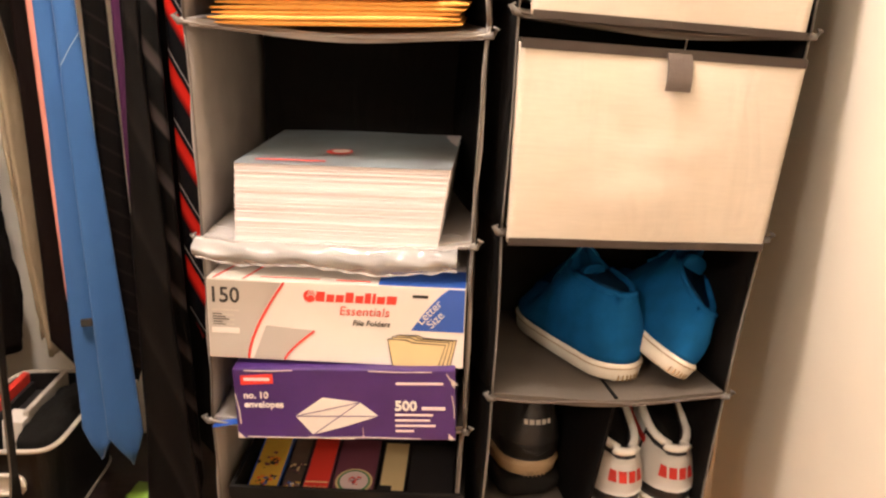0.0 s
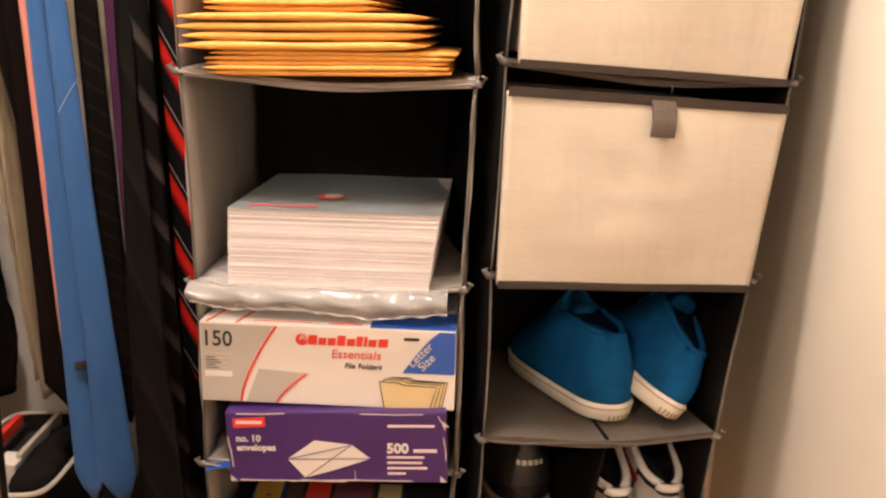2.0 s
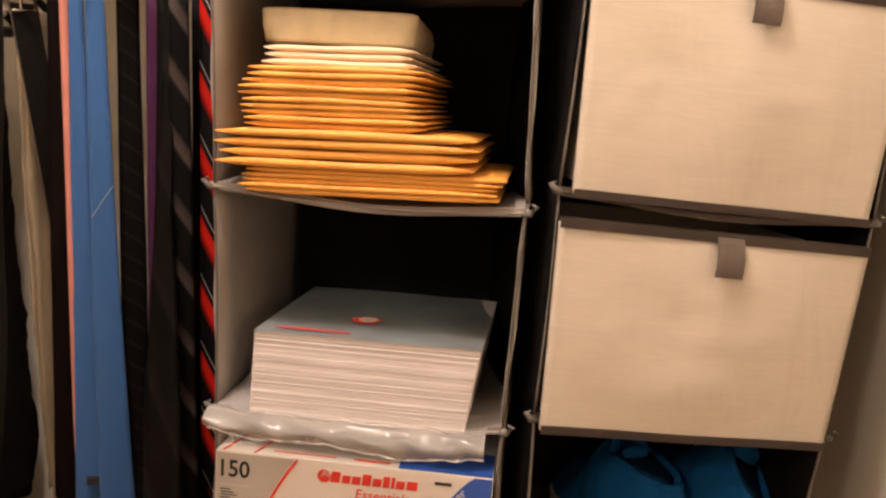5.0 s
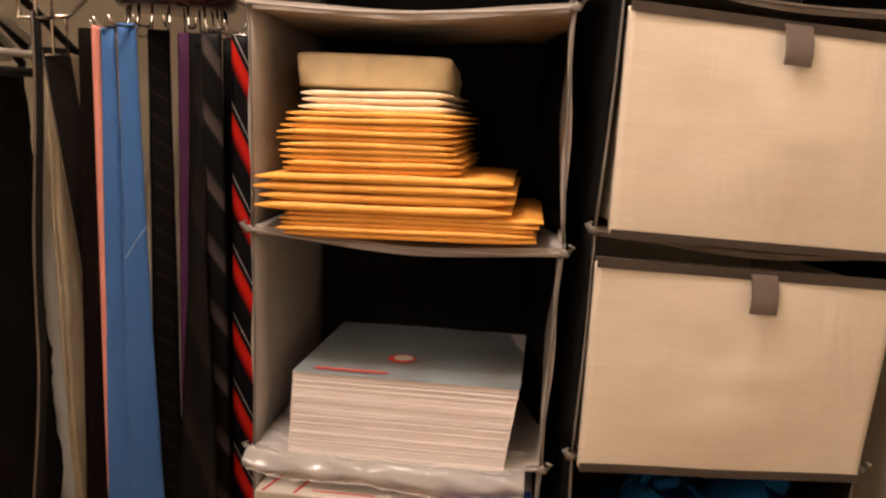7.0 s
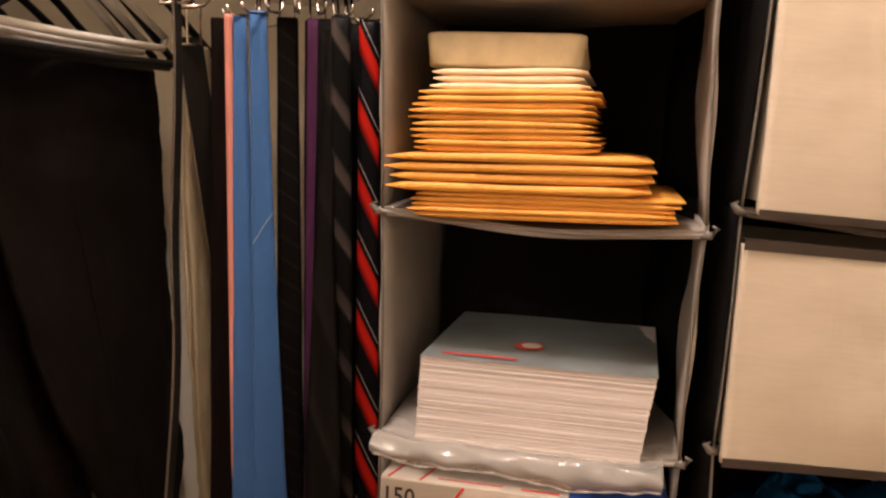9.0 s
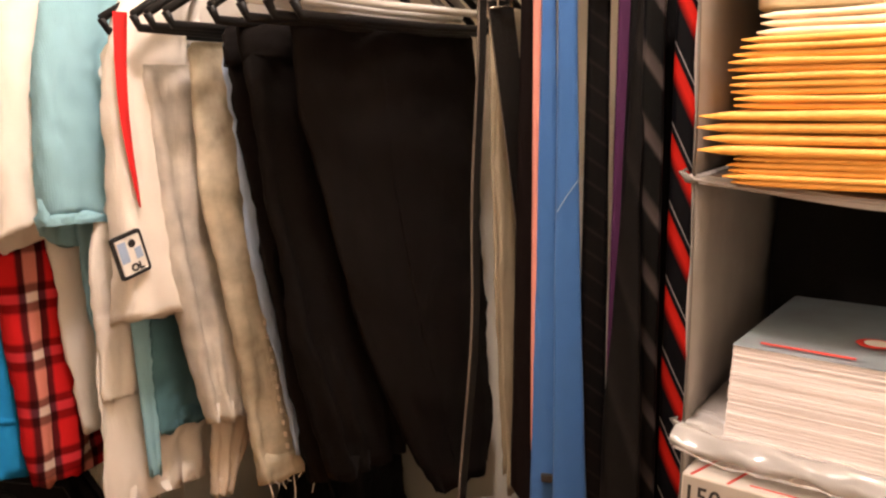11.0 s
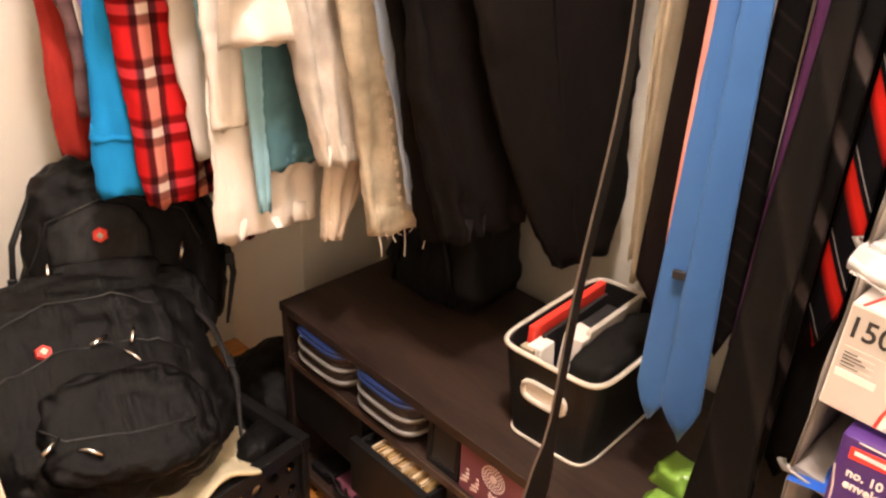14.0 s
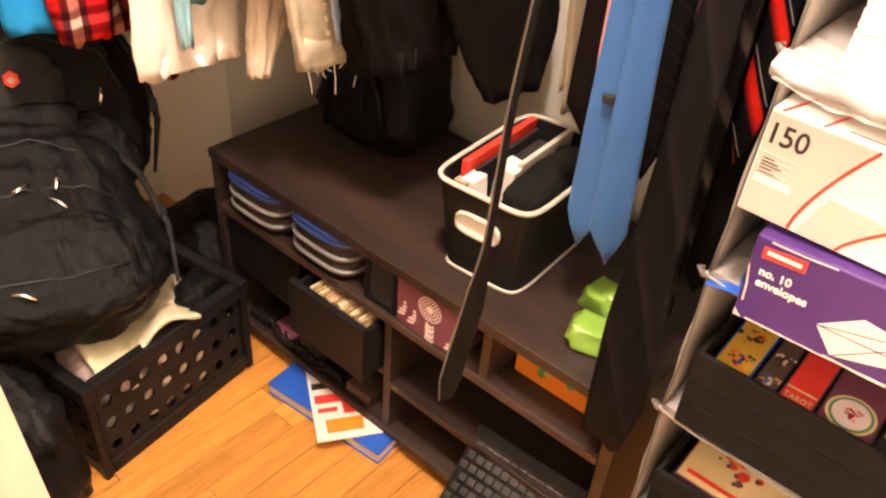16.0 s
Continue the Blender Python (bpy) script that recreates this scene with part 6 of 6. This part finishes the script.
for k, (x, zz) in enumerate(((-0.055, 0.066), (-0.010, 0.050), (0.018, 0.034), (0.05, 0.05), (-0.03, 0.024))):
    part("leaf_print", plate(arc(x, zz, 0.010, 20, 250, 7), 0.0006), M_GREENINK, ob)
    part("leaf_print", plate(arc(x + 0.008, zz + 0.004, 0.006, 0, 300, 7), 0.0009), M_YELLOW, ob)
part("small_print", rect(-0.074, -0.052, 0.030, 0.085, t=0.0005), M_YELLOW, ob)
# keyboard and cables at the bottom
kb = thing("keyboard", pose(-0.462, UY - 0.050, 0.060, 44, 0, 4), "black computer keyboard leaning out of the shelf", "keyboard")
part("case", box(-0.10, 0.10, 0, 0.14, 0, 0.016, 0.004), M_BLACKP, kb)
kd = finish(box(-0.0065, 0.0065, 0, 0.012, 0, 0.006, 0.0015), "key")
kd.materials.append(M_TUBDARK2)
for r in range(6):
    for c in range(12):
        k = new("key", kd)
        k.parent = kb
        k.matrix_basis = pose(-0.088 + 0.0158 * c + 0.004 * (r % 3), 0.014 + 0.018 * r, 0.016)
for k, (x, col) in enumerate(((-1.10, M_BLACKP), (-1.03, M_MAROON), (-0.96, M_TUBDARK), (-0.89, M_BLACKP), (-0.82, M_TUBDARK))):
    solid("flat_case", box(x - 0.03, x + 0.03, UY + 0.01, UY + 0.2, 0.0465, 0.062 + 0.006 * (k % 3), 0.002), col, "flat dark case lying on the bottom shelf", "case", group="flat cases")
for k in range(3):
    pts = [(-1.08 + 0.03 * k + 0.012 * i, UY + 0.004 + 0.008 * math.sin(i + k), 0.071 + 0.006 * math.sin(i * 1.7 + k)) for i in range(14)]
    solid("cable", tube(pts, 0.003, 6), M_BLACKP, "black cable lying on the bottom shelf", "cable", group="cables", smooth=True)

# bin with off-white trim on the unit
BZ = UH
bn = thing("storage_bin", pose(-0.632, 1.000, BZ, 0, 0, 4), "black fabric bin with off-white trim, packed with odds and ends", "storage bin")
bw, bd, bh = 0.066, 0.108, 0.152


def bin_ring(z, g=0.0, flare=0.0):
    pts = []
    for k in range(40):
        a = 2 * math.pi * k / 40
        c, s = math.cos(a), math.sin(a)
        pts.append(((bw + flare + g) * math.copysign(abs(c) ** 0.28, c), (bd + flare + g) * math.copysign(abs(s) ** 0.28, s), z))
    return pts


part("body", loft([bin_ring(0.0), bin_ring(0.075, 0, 0.008), bin_ring(bh, 0, 0.016), bin_ring(bh, -0.006, 0.016), bin_ring(0.05, -0.006, 0.004)]), M_BLACKP, bn)
part("rim_trim", tube(bin_ring(bh, 0.0, 0.016), 0.0038, 8, closed=True), M_TRIM, bn, "off-white bound rim", smooth=True)
part("base_trim", tube(bin_ring(0.004, 0.0, 0.001), 0.0028, 8, closed=True), M_TRIM, bn, smooth=True)
hp = [(0.034 * math.copysign(abs(math.cos(2 * math.pi * k / 20)) ** 0.6, math.cos(2 * math.pi * k / 20)), -bd - 0.0135, 0.098 + 0.015 * math.copysign(abs(math.sin(2 * math.pi * k / 20)) ** 0.6, math.sin(2 * math.pi * k / 20))) for k in range(20)]
part("handle_ring", tube(hp, 0.004, 8, closed=True), M_TRIM, bn, "off-white oval handle grommet", smooth=True)
bm = bmesh.new()
bm.faces.new([bm.verts.new((x, y + 0.002, z)) for x, y, z in hp])
part("handle_hole", bm, M_WHITE, bn, "white paper showing through the handle")
rnd = random.Random(14)
odds = [
    ((-0.071, -0.060, -0.080, 0.100, 0.05, 0.160), M_RED, "red folder standing in the bin", 3),
    ((-0.052, -0.046, -0.070, 0.090, 0.05, 0.150), M_INK, "black booklet standing in the bin", 2),
    ((-0.058, -0.036, -0.104, -0.090, 0.05, 0.145), M_KHAKI, "small olive box in the bin", 0),
    ((-0.038, -0.014, -0.098, -0.066, 0.05, 0.150), M_SHOEWHITE, "white card box in the bin", -5),
    ((-0.036, -0.006, -0.058, -0.020, 0.05, 0.160), M_WHITE, "white plastic box in the bin", 6),
    ((-0.034, -0.016, 0.000, 0.080, 0.05, 0.142), M_INK, "black case in the bin", 0),
    ((-0.008, 0.000, -0.040, 0.100, 0.05, 0.168), M_TRIM, "pale paper pad in the bin", 4),
]
for b, mt, lb, lean in odds:
    solid("bin_item", box(*b, 0.002), mt, lb, "stored item", pose(-0.632, 1.000, BZ, 0, lean, 4), "things in the bin")
solid("bin_item", crumple(blob(0.033, 0.100, 0.054, 5.0, 0.03, 16, 36, 18, 0.05), 0.006, 20.0, 2), M_BLACKF, "black pouch filling one side of the bin", "stored item", pose(-0.594, 1.004, BZ + 0.05, 0, 0, 4), "things in the bin", smooth=True)

# black bag on the unit
bag = thing("black_bag", pose(-1.015, 1.100, BZ, 0, 0, 4), "black cloth bag slumped on the shelf unit", "bag")
part("bag_body", crumple(blob(0.115, 0.09, 0.095, 4.0, 0.04, 7, 48, 26, 0.14), 0.010, 14.0, 3), M_NYLON, bag, smooth=True)
part("zip", tube([(-0.08, -0.02, 0.186), (0.0, -0.03, 0.192), (0.08, -0.02, 0.186)], 0.003, 6), M_BLACKMAT, bag, smooth=True)
part("strap", tube([(-0.07, -0.086, 0.03), (-0.055, -0.088, 0.12), (0.0, -0.060, 0.188), (0.055, -0.088, 0.12), (0.07, -0.086, 0.03)], 0.006, 6), M_NYLON, bag, smooth=True)
# green glossy pouches
solid("green_pouch", blob(0.034, 0.030, 0.017, 4.5, 0.09, 4, 30, 14, 0.25), M_GREEN, "shiny lime green pouch on the shelf unit", "pouch", pose(-0.437, 0.900, BZ, 0, 8, 20), "green pouches", smooth=True)
solid("green_pouch", blob(0.034, 0.030, 0.020, 4.5, 0.10, 6, 30, 14, 0.25), M_GREEN, "shiny lime green pouch on the shelf unit", "pouch", pose(-0.455, 0.972, BZ, 0, -8, -10), "green pouches", smooth=True)

# ---- crate with clothes ----
CX0, CX1, CY0, CY1, CH = -1.37, -1.025, 0.475, 0.800, 0.212
crate = thing("plastic_crate", pose(-1.052, 0.793, 0, 0, 0, 8) @ pose(1.015, -0.81, 0), "black plastic laundry crate with round holes", "crate")


def holed_wall(u0, u1, z0, z1, rows, t=0.006, nx=5):
    """A wall in the u-z plane with round holes right through it, staggered row by row."""
    bm = bmesh.new()
    cw, ch = (u1 - u0) / nx, (z1 - z0) / rows
    n = 16
    for r in range(rows):
        for c in range(nx):
            cu, cz = u0 + cw * (c + 0.5), z0 + ch * (r + 0.5)
            rad = min(cw, ch) * 0.28
            lo, ro = [], []
            for k in range(n):
                a = 2 * math.pi * k / n
                ca, sa = math.cos(a), math.sin(a)
                q = 1 / max(abs(ca), abs(sa))
                ro.append((cu + cw / 2 * ca * q, cz + ch / 2 * sa * q))
                lo.append((cu + rad * ca, cz + rad * 1.15 * sa))
            f = [[bm.verts.new((p[0], y, p[1])) for p in pp] for pp in (lo, ro) for y in (0, t)]
            for k in range(n):
                j = (k + 1) % n
                bm.faces.new((f[0][k], f[0][j], f[2][j], f[2][k]))
                bm.faces.new((f[1][k], f[3][k], f[3][j], f[1][j]))
                bm.faces.new((f[0][k], f[1][k], f[1][j], f[0][j]))
    bmesh.ops.remove_doubles(bm, verts=bm.verts, dist=0.0001)
    return bm


for nm, (u0, u1), m in (("side_wall", (CY0, CY1), pose(CX1, 0, 0, 0, 0, 90)), ("side_wall", (CY0, CY1), pose(CX0 + 0.006, 0, 0, 0, 0, 90)), ("end_wall", (CX0, CX1), pose(0, CY0, 0)), ("end_wall", (CX0, CX1), pose(0, CY1 - 0.006, 0))):
    o = part(nm, holed_wall(u0 + 0.012, u1 - 0.012, 0.030, CH - 0.028, 3, nx=8), M_BLACKP, crate)
    o.matrix_basis = m
rim = bmesh.new()
for b in ((CX0 - 0.01, CX1 + 0.01, CY0 - 0.01, CY0 + 0.012), (CX0 - 0.01, CX1 + 0.01, CY1 - 0.012, CY1 + 0.01), (CX0 - 0.01, CX0 + 0.012, CY0 + 0.012, CY1 - 0.012), (CX1 - 0.012, CX1 + 0.01, CY0 + 0.012, CY1 - 0.012)):
    add_box(rim, *b, CH - 0.028, CH, 0.003)
part("rim", rim, M_BLACKP, crate)
rim = bmesh.new()
for b in ((CX0 - 0.004, CX1 + 0.004, CY0 - 0.004, CY0 + 0.012), (CX0 - 0.004, CX1 + 0.004, CY1 - 0.012, CY1 + 0.004), (CX0 - 0.004, CX0 + 0.012, CY0 + 0.012, CY1 - 0.012), (CX1 - 0.012, CX1 + 0.004, CY0 + 0.012, CY1 - 0.012)):
    add_box(rim, *b, 0.0, 0.030, 0.003)
part("base_band", rim, M_BLACKP, crate)
part("base", box(CX0 + 0.012, CX1 - 0.012, CY0 + 0.012, CY1 - 0.012, 0.004, 0.012), M_BLACKP, crate)
for x, y in ((CX0, CY0), (CX0, CY1), (CX1, CY0), (CX1, CY1)):
    part("corner_post", box(x - 0.007, x + 0.007, y - 0.007, y + 0.007, 0.0, CH - 0.001, 0.003), M_BLACKP, crate)
for i, (x, y, w, d, h, z, mt, lb, rz) in enumerate(((-1.13, 0.60, 0.085, 0.12, 0.065, 0.012, M_BEIGE, "folded beige clothes inside the crate", 5), (-1.10, 0.52, 0.065, 0.05, 0.050, 0.11, M_FLORAL, "red floral cloth bundled in the crate", -8), (-1.12, 0.645, 0.070, 0.10, 0.048, 0.110, M_TOWEL, "cream towel bundled at the top of the crate", 12), (-1.27, 0.62, 0.10, 0.14, 0.11, 0.014, M_NYLON2, "dark clothes filling the crate", 0), (-1.10, 0.72, 0.036, 0.05, 0.05, 0.13, M_NYLON, "black cloth at the crate corner", 20))):
    solid("bundled_cloth", blob(w, d, h, 3.0, 0.09, 20 + i, 34, 18), mt, lb, "clothes", pose(x, y, z, 0, 0, rz), "clothes in the crate", smooth=True)
for x, y, z, r, mt, lb in ((-1.062, 0.512, 0.035, 0.030, M_JERSEY, "white sock pressed against the crate wall"), (-1.055, 0.540, 0.105, 0.028, M_GREYJEAN, "grey sock pressed against the crate wall"), (-1.066, 0.580, 0.040, 0.032, M_BEIGE, "beige cloth pressed against the crate wall"), (-1.070, 0.620, 0.110, 0.030, M_FLORAL, "floral cloth pressed against the crate wall"), (-1.078, 0.665, 0.045, 0.030, M_JERSEY, "white cloth pressed against the crate wall"), (-1.054, 0.510, 0.135, 0.022, M_LIGHTBLUE, "pale blue sock pressed against the crate wall")):
    solid("bundled_cloth", blob(r, r * 1.1, r * 1.05, 2.6, 0.05, int(1000 * y), 26, 14), mt, lb, "clothes", pose(x, y, z, 0, 0, 8), "clothes in the crate", smooth=True)
towel = sheet(None, 18, 18, lambda u, v: (-1.16 + 0.130 * u, 0.49 + 0.19 * v, 0.216 + 0.022 * math.sin(3 * u + 1) * math.cos(4 * v) + 0.012 * math.sin(9 * v + 2 * u)))
ext = bmesh.ops.extrude_face_region(towel, geom=list(towel.faces))
bmesh.ops.translate(towel, vec=(0, 0, -0.008), verts=[v for v in ext["geom"] if isinstance(v, bmesh.types.BMVert)])
solid("cream_towel", towel, M_TOWEL, "cream towel draped over the crate contents", "towel", smooth=True)

# ---- backpacks ----


def backpack(m, label, w, d, h, seed, badge, pulls, pocket, panel=None, seams=()):
    """A full backpack: x across, front towards -y, base at the origin; badge and pulls as (x, z)."""
    g = thing("backpack", m, label, "backpack", "backpacks")
    skins = []

    def skin(name, bm, material, at):
        bm.transform(at)
        skins.append([v.co.copy() for v in bm.verts])
        return part(name, bm, material, g, smooth=True)

    def front(x, z):
        near = [p.y for pts in skins for p in pts if abs(p.x - x) < 0.012 and abs(p.z - z) < 0.012]
        return min(near) if near else -d / 2

    skin("main_body", crumple(blob(w / 2, d / 2, h / 2, 2.9, 0.025, seed, 90, 56, 0.14), 0.011, 13.0, seed), M_NYLON, pose(0, 0, 0))
    px, pw, pz, ph = pocket
    skin("front_pocket", crumple(blob(pw, d * 0.17, ph / 2, 3.0, 0.03, seed + 1, 70, 36, 0.18), 0.010, 17.0, seed + 4), M_NYLON, pose(px, -d * 0.42, pz, 3))
    if panel:
        ax, aw, az, ah = panel
        skin("top_panel", crumple(blob(aw, d * 0.12, ah / 2, 2.3, 0.02, seed + 2, 50, 26, 0.1), 0.006, 20.0, seed), M_NYLON2, pose(ax, -d * 0.44, az, 4))
        skin("pocket_band", crumple(blob(aw * 1.04, d * 0.10, ah * 0.27, 3.6, 0.02, seed + 3, 50, 20, 0.0), 0.006, 18.0, seed + 1), M_NYLON, pose(ax, -d * 0.50, az - ah * 0.22, 2))
    for pts in seams:
        fine = [(x0 + (x1 - x0) * k / 6, z0 + (z1 - z0) * k / 6) for (x0, z0), (x1, z1) in zip(pts, pts[1:]) for k in range(6)]
        part("zip", tube([(x, front(x, z) + 0.0005, z) for x, z in fine], 0.0016, 6), M_BLACKMAT, g, smooth=True)
    for x, z, r in pulls:
        y = front(x, z)
        o = part("zip_pull", tube([(0, 0, 0.004), (0.002, -0.003, -0.012), (0.0, -0.003, -0.030)], [0.0022, 0.0040, 0.0034], 6), M_CHROME, g, smooth=True)
        o.matrix_basis = pose(x, y - 0.003, z, 0, r, 0)
    bm = bmesh.new()
    bmesh.ops.create_cone(bm, cap_ends=True, segments=6, radius1=0.014, radius2=0.0115, depth=0.006, matrix=pose(0, 0, 0, 90))
    o = part("badge", bm, M_RED, g, "small red badge")
    o.matrix_basis = pose(badge[0], front(*badge) - 0.002, badge[1], 6)
    part("badge_mark", box(-0.0025, 0.0025, -0.0042, -0.0030, -0.0055, 0.0055), M_CHROME, o)
    part("badge_mark", box(-0.0055, 0.0055, -0.0044, -0.0032, -0.0022, 0.0022), M_CHROME, o)
    for s in (-1, 1):
        pts = [(s * w * 0.44, -d * 0.20, h * 0.10), (s * w * 0.50, -d * 0.20, h * 0.35), (s * w * 0.47, -d * 0.26, h * 0.6), (s * w * 0.36, -d * 0.24, h * 0.84)]
        part("side_strap", tube(pts, [0.003, 0.006, 0.006, 0.004], 6), M_NYLON2, g, smooth=True)
        o = part("buckle", box(-0.008, 0.008, -0.005, 0.005, -0.012, 0.012, 0.003), M_BLACKP, g)
        o.matrix_basis = pose(s * w * 0.49, -d * 0.24, h * 0.42)
    hp = [(0.045 * math.cos(t), d * 0.12, h * 0.98 + 0.028 * math.sin(t)) for t in [math.pi * k / 10 for k in range(11)]]
    part("grab_handle", tube(hp, 0.006, 8), M_NYLON2, g, smooth=True)
    return g


backpack(pose(-1.375, 0.640, 0.285, -22, 0, 66), "black nylon backpack leaning on the wall above the crate", 0.37, 0.18, 0.375, 3, (-0.028, 0.232), ((-0.115, 0.19, 10), (-0.125, 0.15, -20), (0.10, 0.20, 15)), (0.0, 0.15, 0.01, 0.16), (-0.030, 0.088, 0.150, 0.135), (((-0.15, 0.18), (-0.11, 0.26), (0.0, 0.30), (0.11, 0.26), (0.14, 0.18)),))
backpack(pose(-1.050, 0.470, 0.275, -64, 8, 80), "black nylon backpack lying tilted on the crate", 0.41, 0.15, 0.42, 7, (-0.077, 0.235), ((-0.090, 0.075, 50), (-0.064, 0.050, -60), (0.014, 0.248, 60), (0.036, 0.212, -35), (0.056, 0.250, 20)), (0.010, 0.135, 0.0, 0.180), None, (((-0.15, 0.19), (-0.05, 0.232), (0.06, 0.235), (0.15, 0.20)), ((-0.11, 0.10), (-0.08, 0.072), (0.02, 0.060), (0.12, 0.066)), ((-0.13, 0.29), (-0.06, 0.325), (0.04, 0.33), (0.13, 0.29))))
solid("dark_cloth", crumple(blob(0.108, 0.095, 0.10, 3.4, 0.04, 33, 50, 28, 0.1), 0.014, 14.0, 8), M_NYLON, "crumpled black cloth heaped behind the crate", "cloth", pose(-1.308, 0.892, 0.0, 0, 0, 0), smooth=True)
solid("dark_cloth", crumple(blob(0.20, 0.060, 0.145, 3.0, 0.05, 31, 60, 34, 0.1), 0.016, 14.0, 5), M_NYLON, "crumpled black cloth on the floor beside the crate", "cloth", pose(-1.12, 0.350, 0.0, 0, 0, 8), smooth=True)

# ---- books on the floor ----
bk = thing("blue_book", pose(-0.850, 0.812, 0.0, 0, 0, 6), "royal blue hardcover book on the floor", "book")
part("cover", box(-0.132, 0.132, -0.035, 0.13, 0, 0.003, 0.001), M_BOOKBLUE, bk)
part("page_block", box(-0.129, 0.129, -0.032, 0.127, 0.003, 0.023), M_PAPER, bk)
part("cover", box(-0.132, 0.132, -0.035, 0.13, 0.023, 0.026, 0.001), M_BOOKBLUE, bk)
mg = thing("magazine", pose(-0.838, 0.822, 0.0265, 0, 0, 56), "white magazine with red print on the blue book", "magazine")
part("page_block", box(-0.055, 0.060, -0.075, 0.10, 0, 0.004, 0.001), M_WHITE, mg)
for b, mt in (((-0.035, 0.030, -0.060, -0.030), M_ORANGE), ((-0.048, 0.02, 0.01, 0.03), M_RED), ((0.0, 0.05, -0.02, 0.02), M_RED), ((-0.05, 0.05, 0.045, 0.06), M_INK), ((-0.045, -0.01, -0.012, -0.002), M_RED)):
    part("cover_print", box(*b, 0.004, 0.0046), mt, mg)

# ---- floor strips, last ----
PW = 0.057
rnd = random.Random(2)
kinds = []
for L in (0.55, 0.75, 0.95):
    me = finish(box(-L / 2 + 0.0006, L / 2 - 0.0006, -PW / 2 + 0.0005, PW / 2 - 0.0005, -0.004, 0.0, 0.0006), "floor_strip")
    kinds.append((L, me))


def strip_material():
    m = M_FLOOR
    nt = m.node_tree
    oi = nt.nodes.new("ShaderNodeObjectInfo")
    hsv = nt.nodes.new("ShaderNodeHueSaturation")
    mr = nt.nodes.new("ShaderNodeMapRange")
    mr.inputs["To Min"].default_value, mr.inputs["To Max"].default_value = 0.72, 1.18
    nt.links.new(oi.outputs["Random"], mr.inputs["Value"])
    nt.links.new(mr.outputs["Result"], hsv.inputs["Value"])
    b = nt.nodes["Principled BSDF"]
    src = b.inputs["Base Color"].links[0].from_socket
    nt.links.new(src, hsv.inputs["Color"])
    nt.links.new(hsv.outputs["Color"], b.inputs["Base Color"])
    return m


strip_material()
for L, me in kinds:
    me.materials.append(M_FLOOR)
ncols = int((X1 - X0) / PW)
for r in range(ncols + 1):
    x = min(X0 + PW / 2 + PW * r, X1 - PW / 2)
    y, first = -1.6, rnd.uniform(0.2, 0.7)
    while y < YB - 0.01:
        L, me = rnd.choice(kinds)
        if y < -1.59 or YB - y < L:
            L = first if y < -1.59 else YB - y
            me = finish(box(-L / 2 + 0.0006, L / 2 - 0.0006, -PW / 2 + 0.0005, PW / 2 - 0.0005, -0.004, 0.0, 0.0006), "floor_strip")
            me.materials.append(M_FLOOR)
        o = new("floor_strip", me)
        o.parent = floor_ob
        o.matrix_basis = pose(x, y + L / 2, 0.0, 0, 0, 90)
        y += L
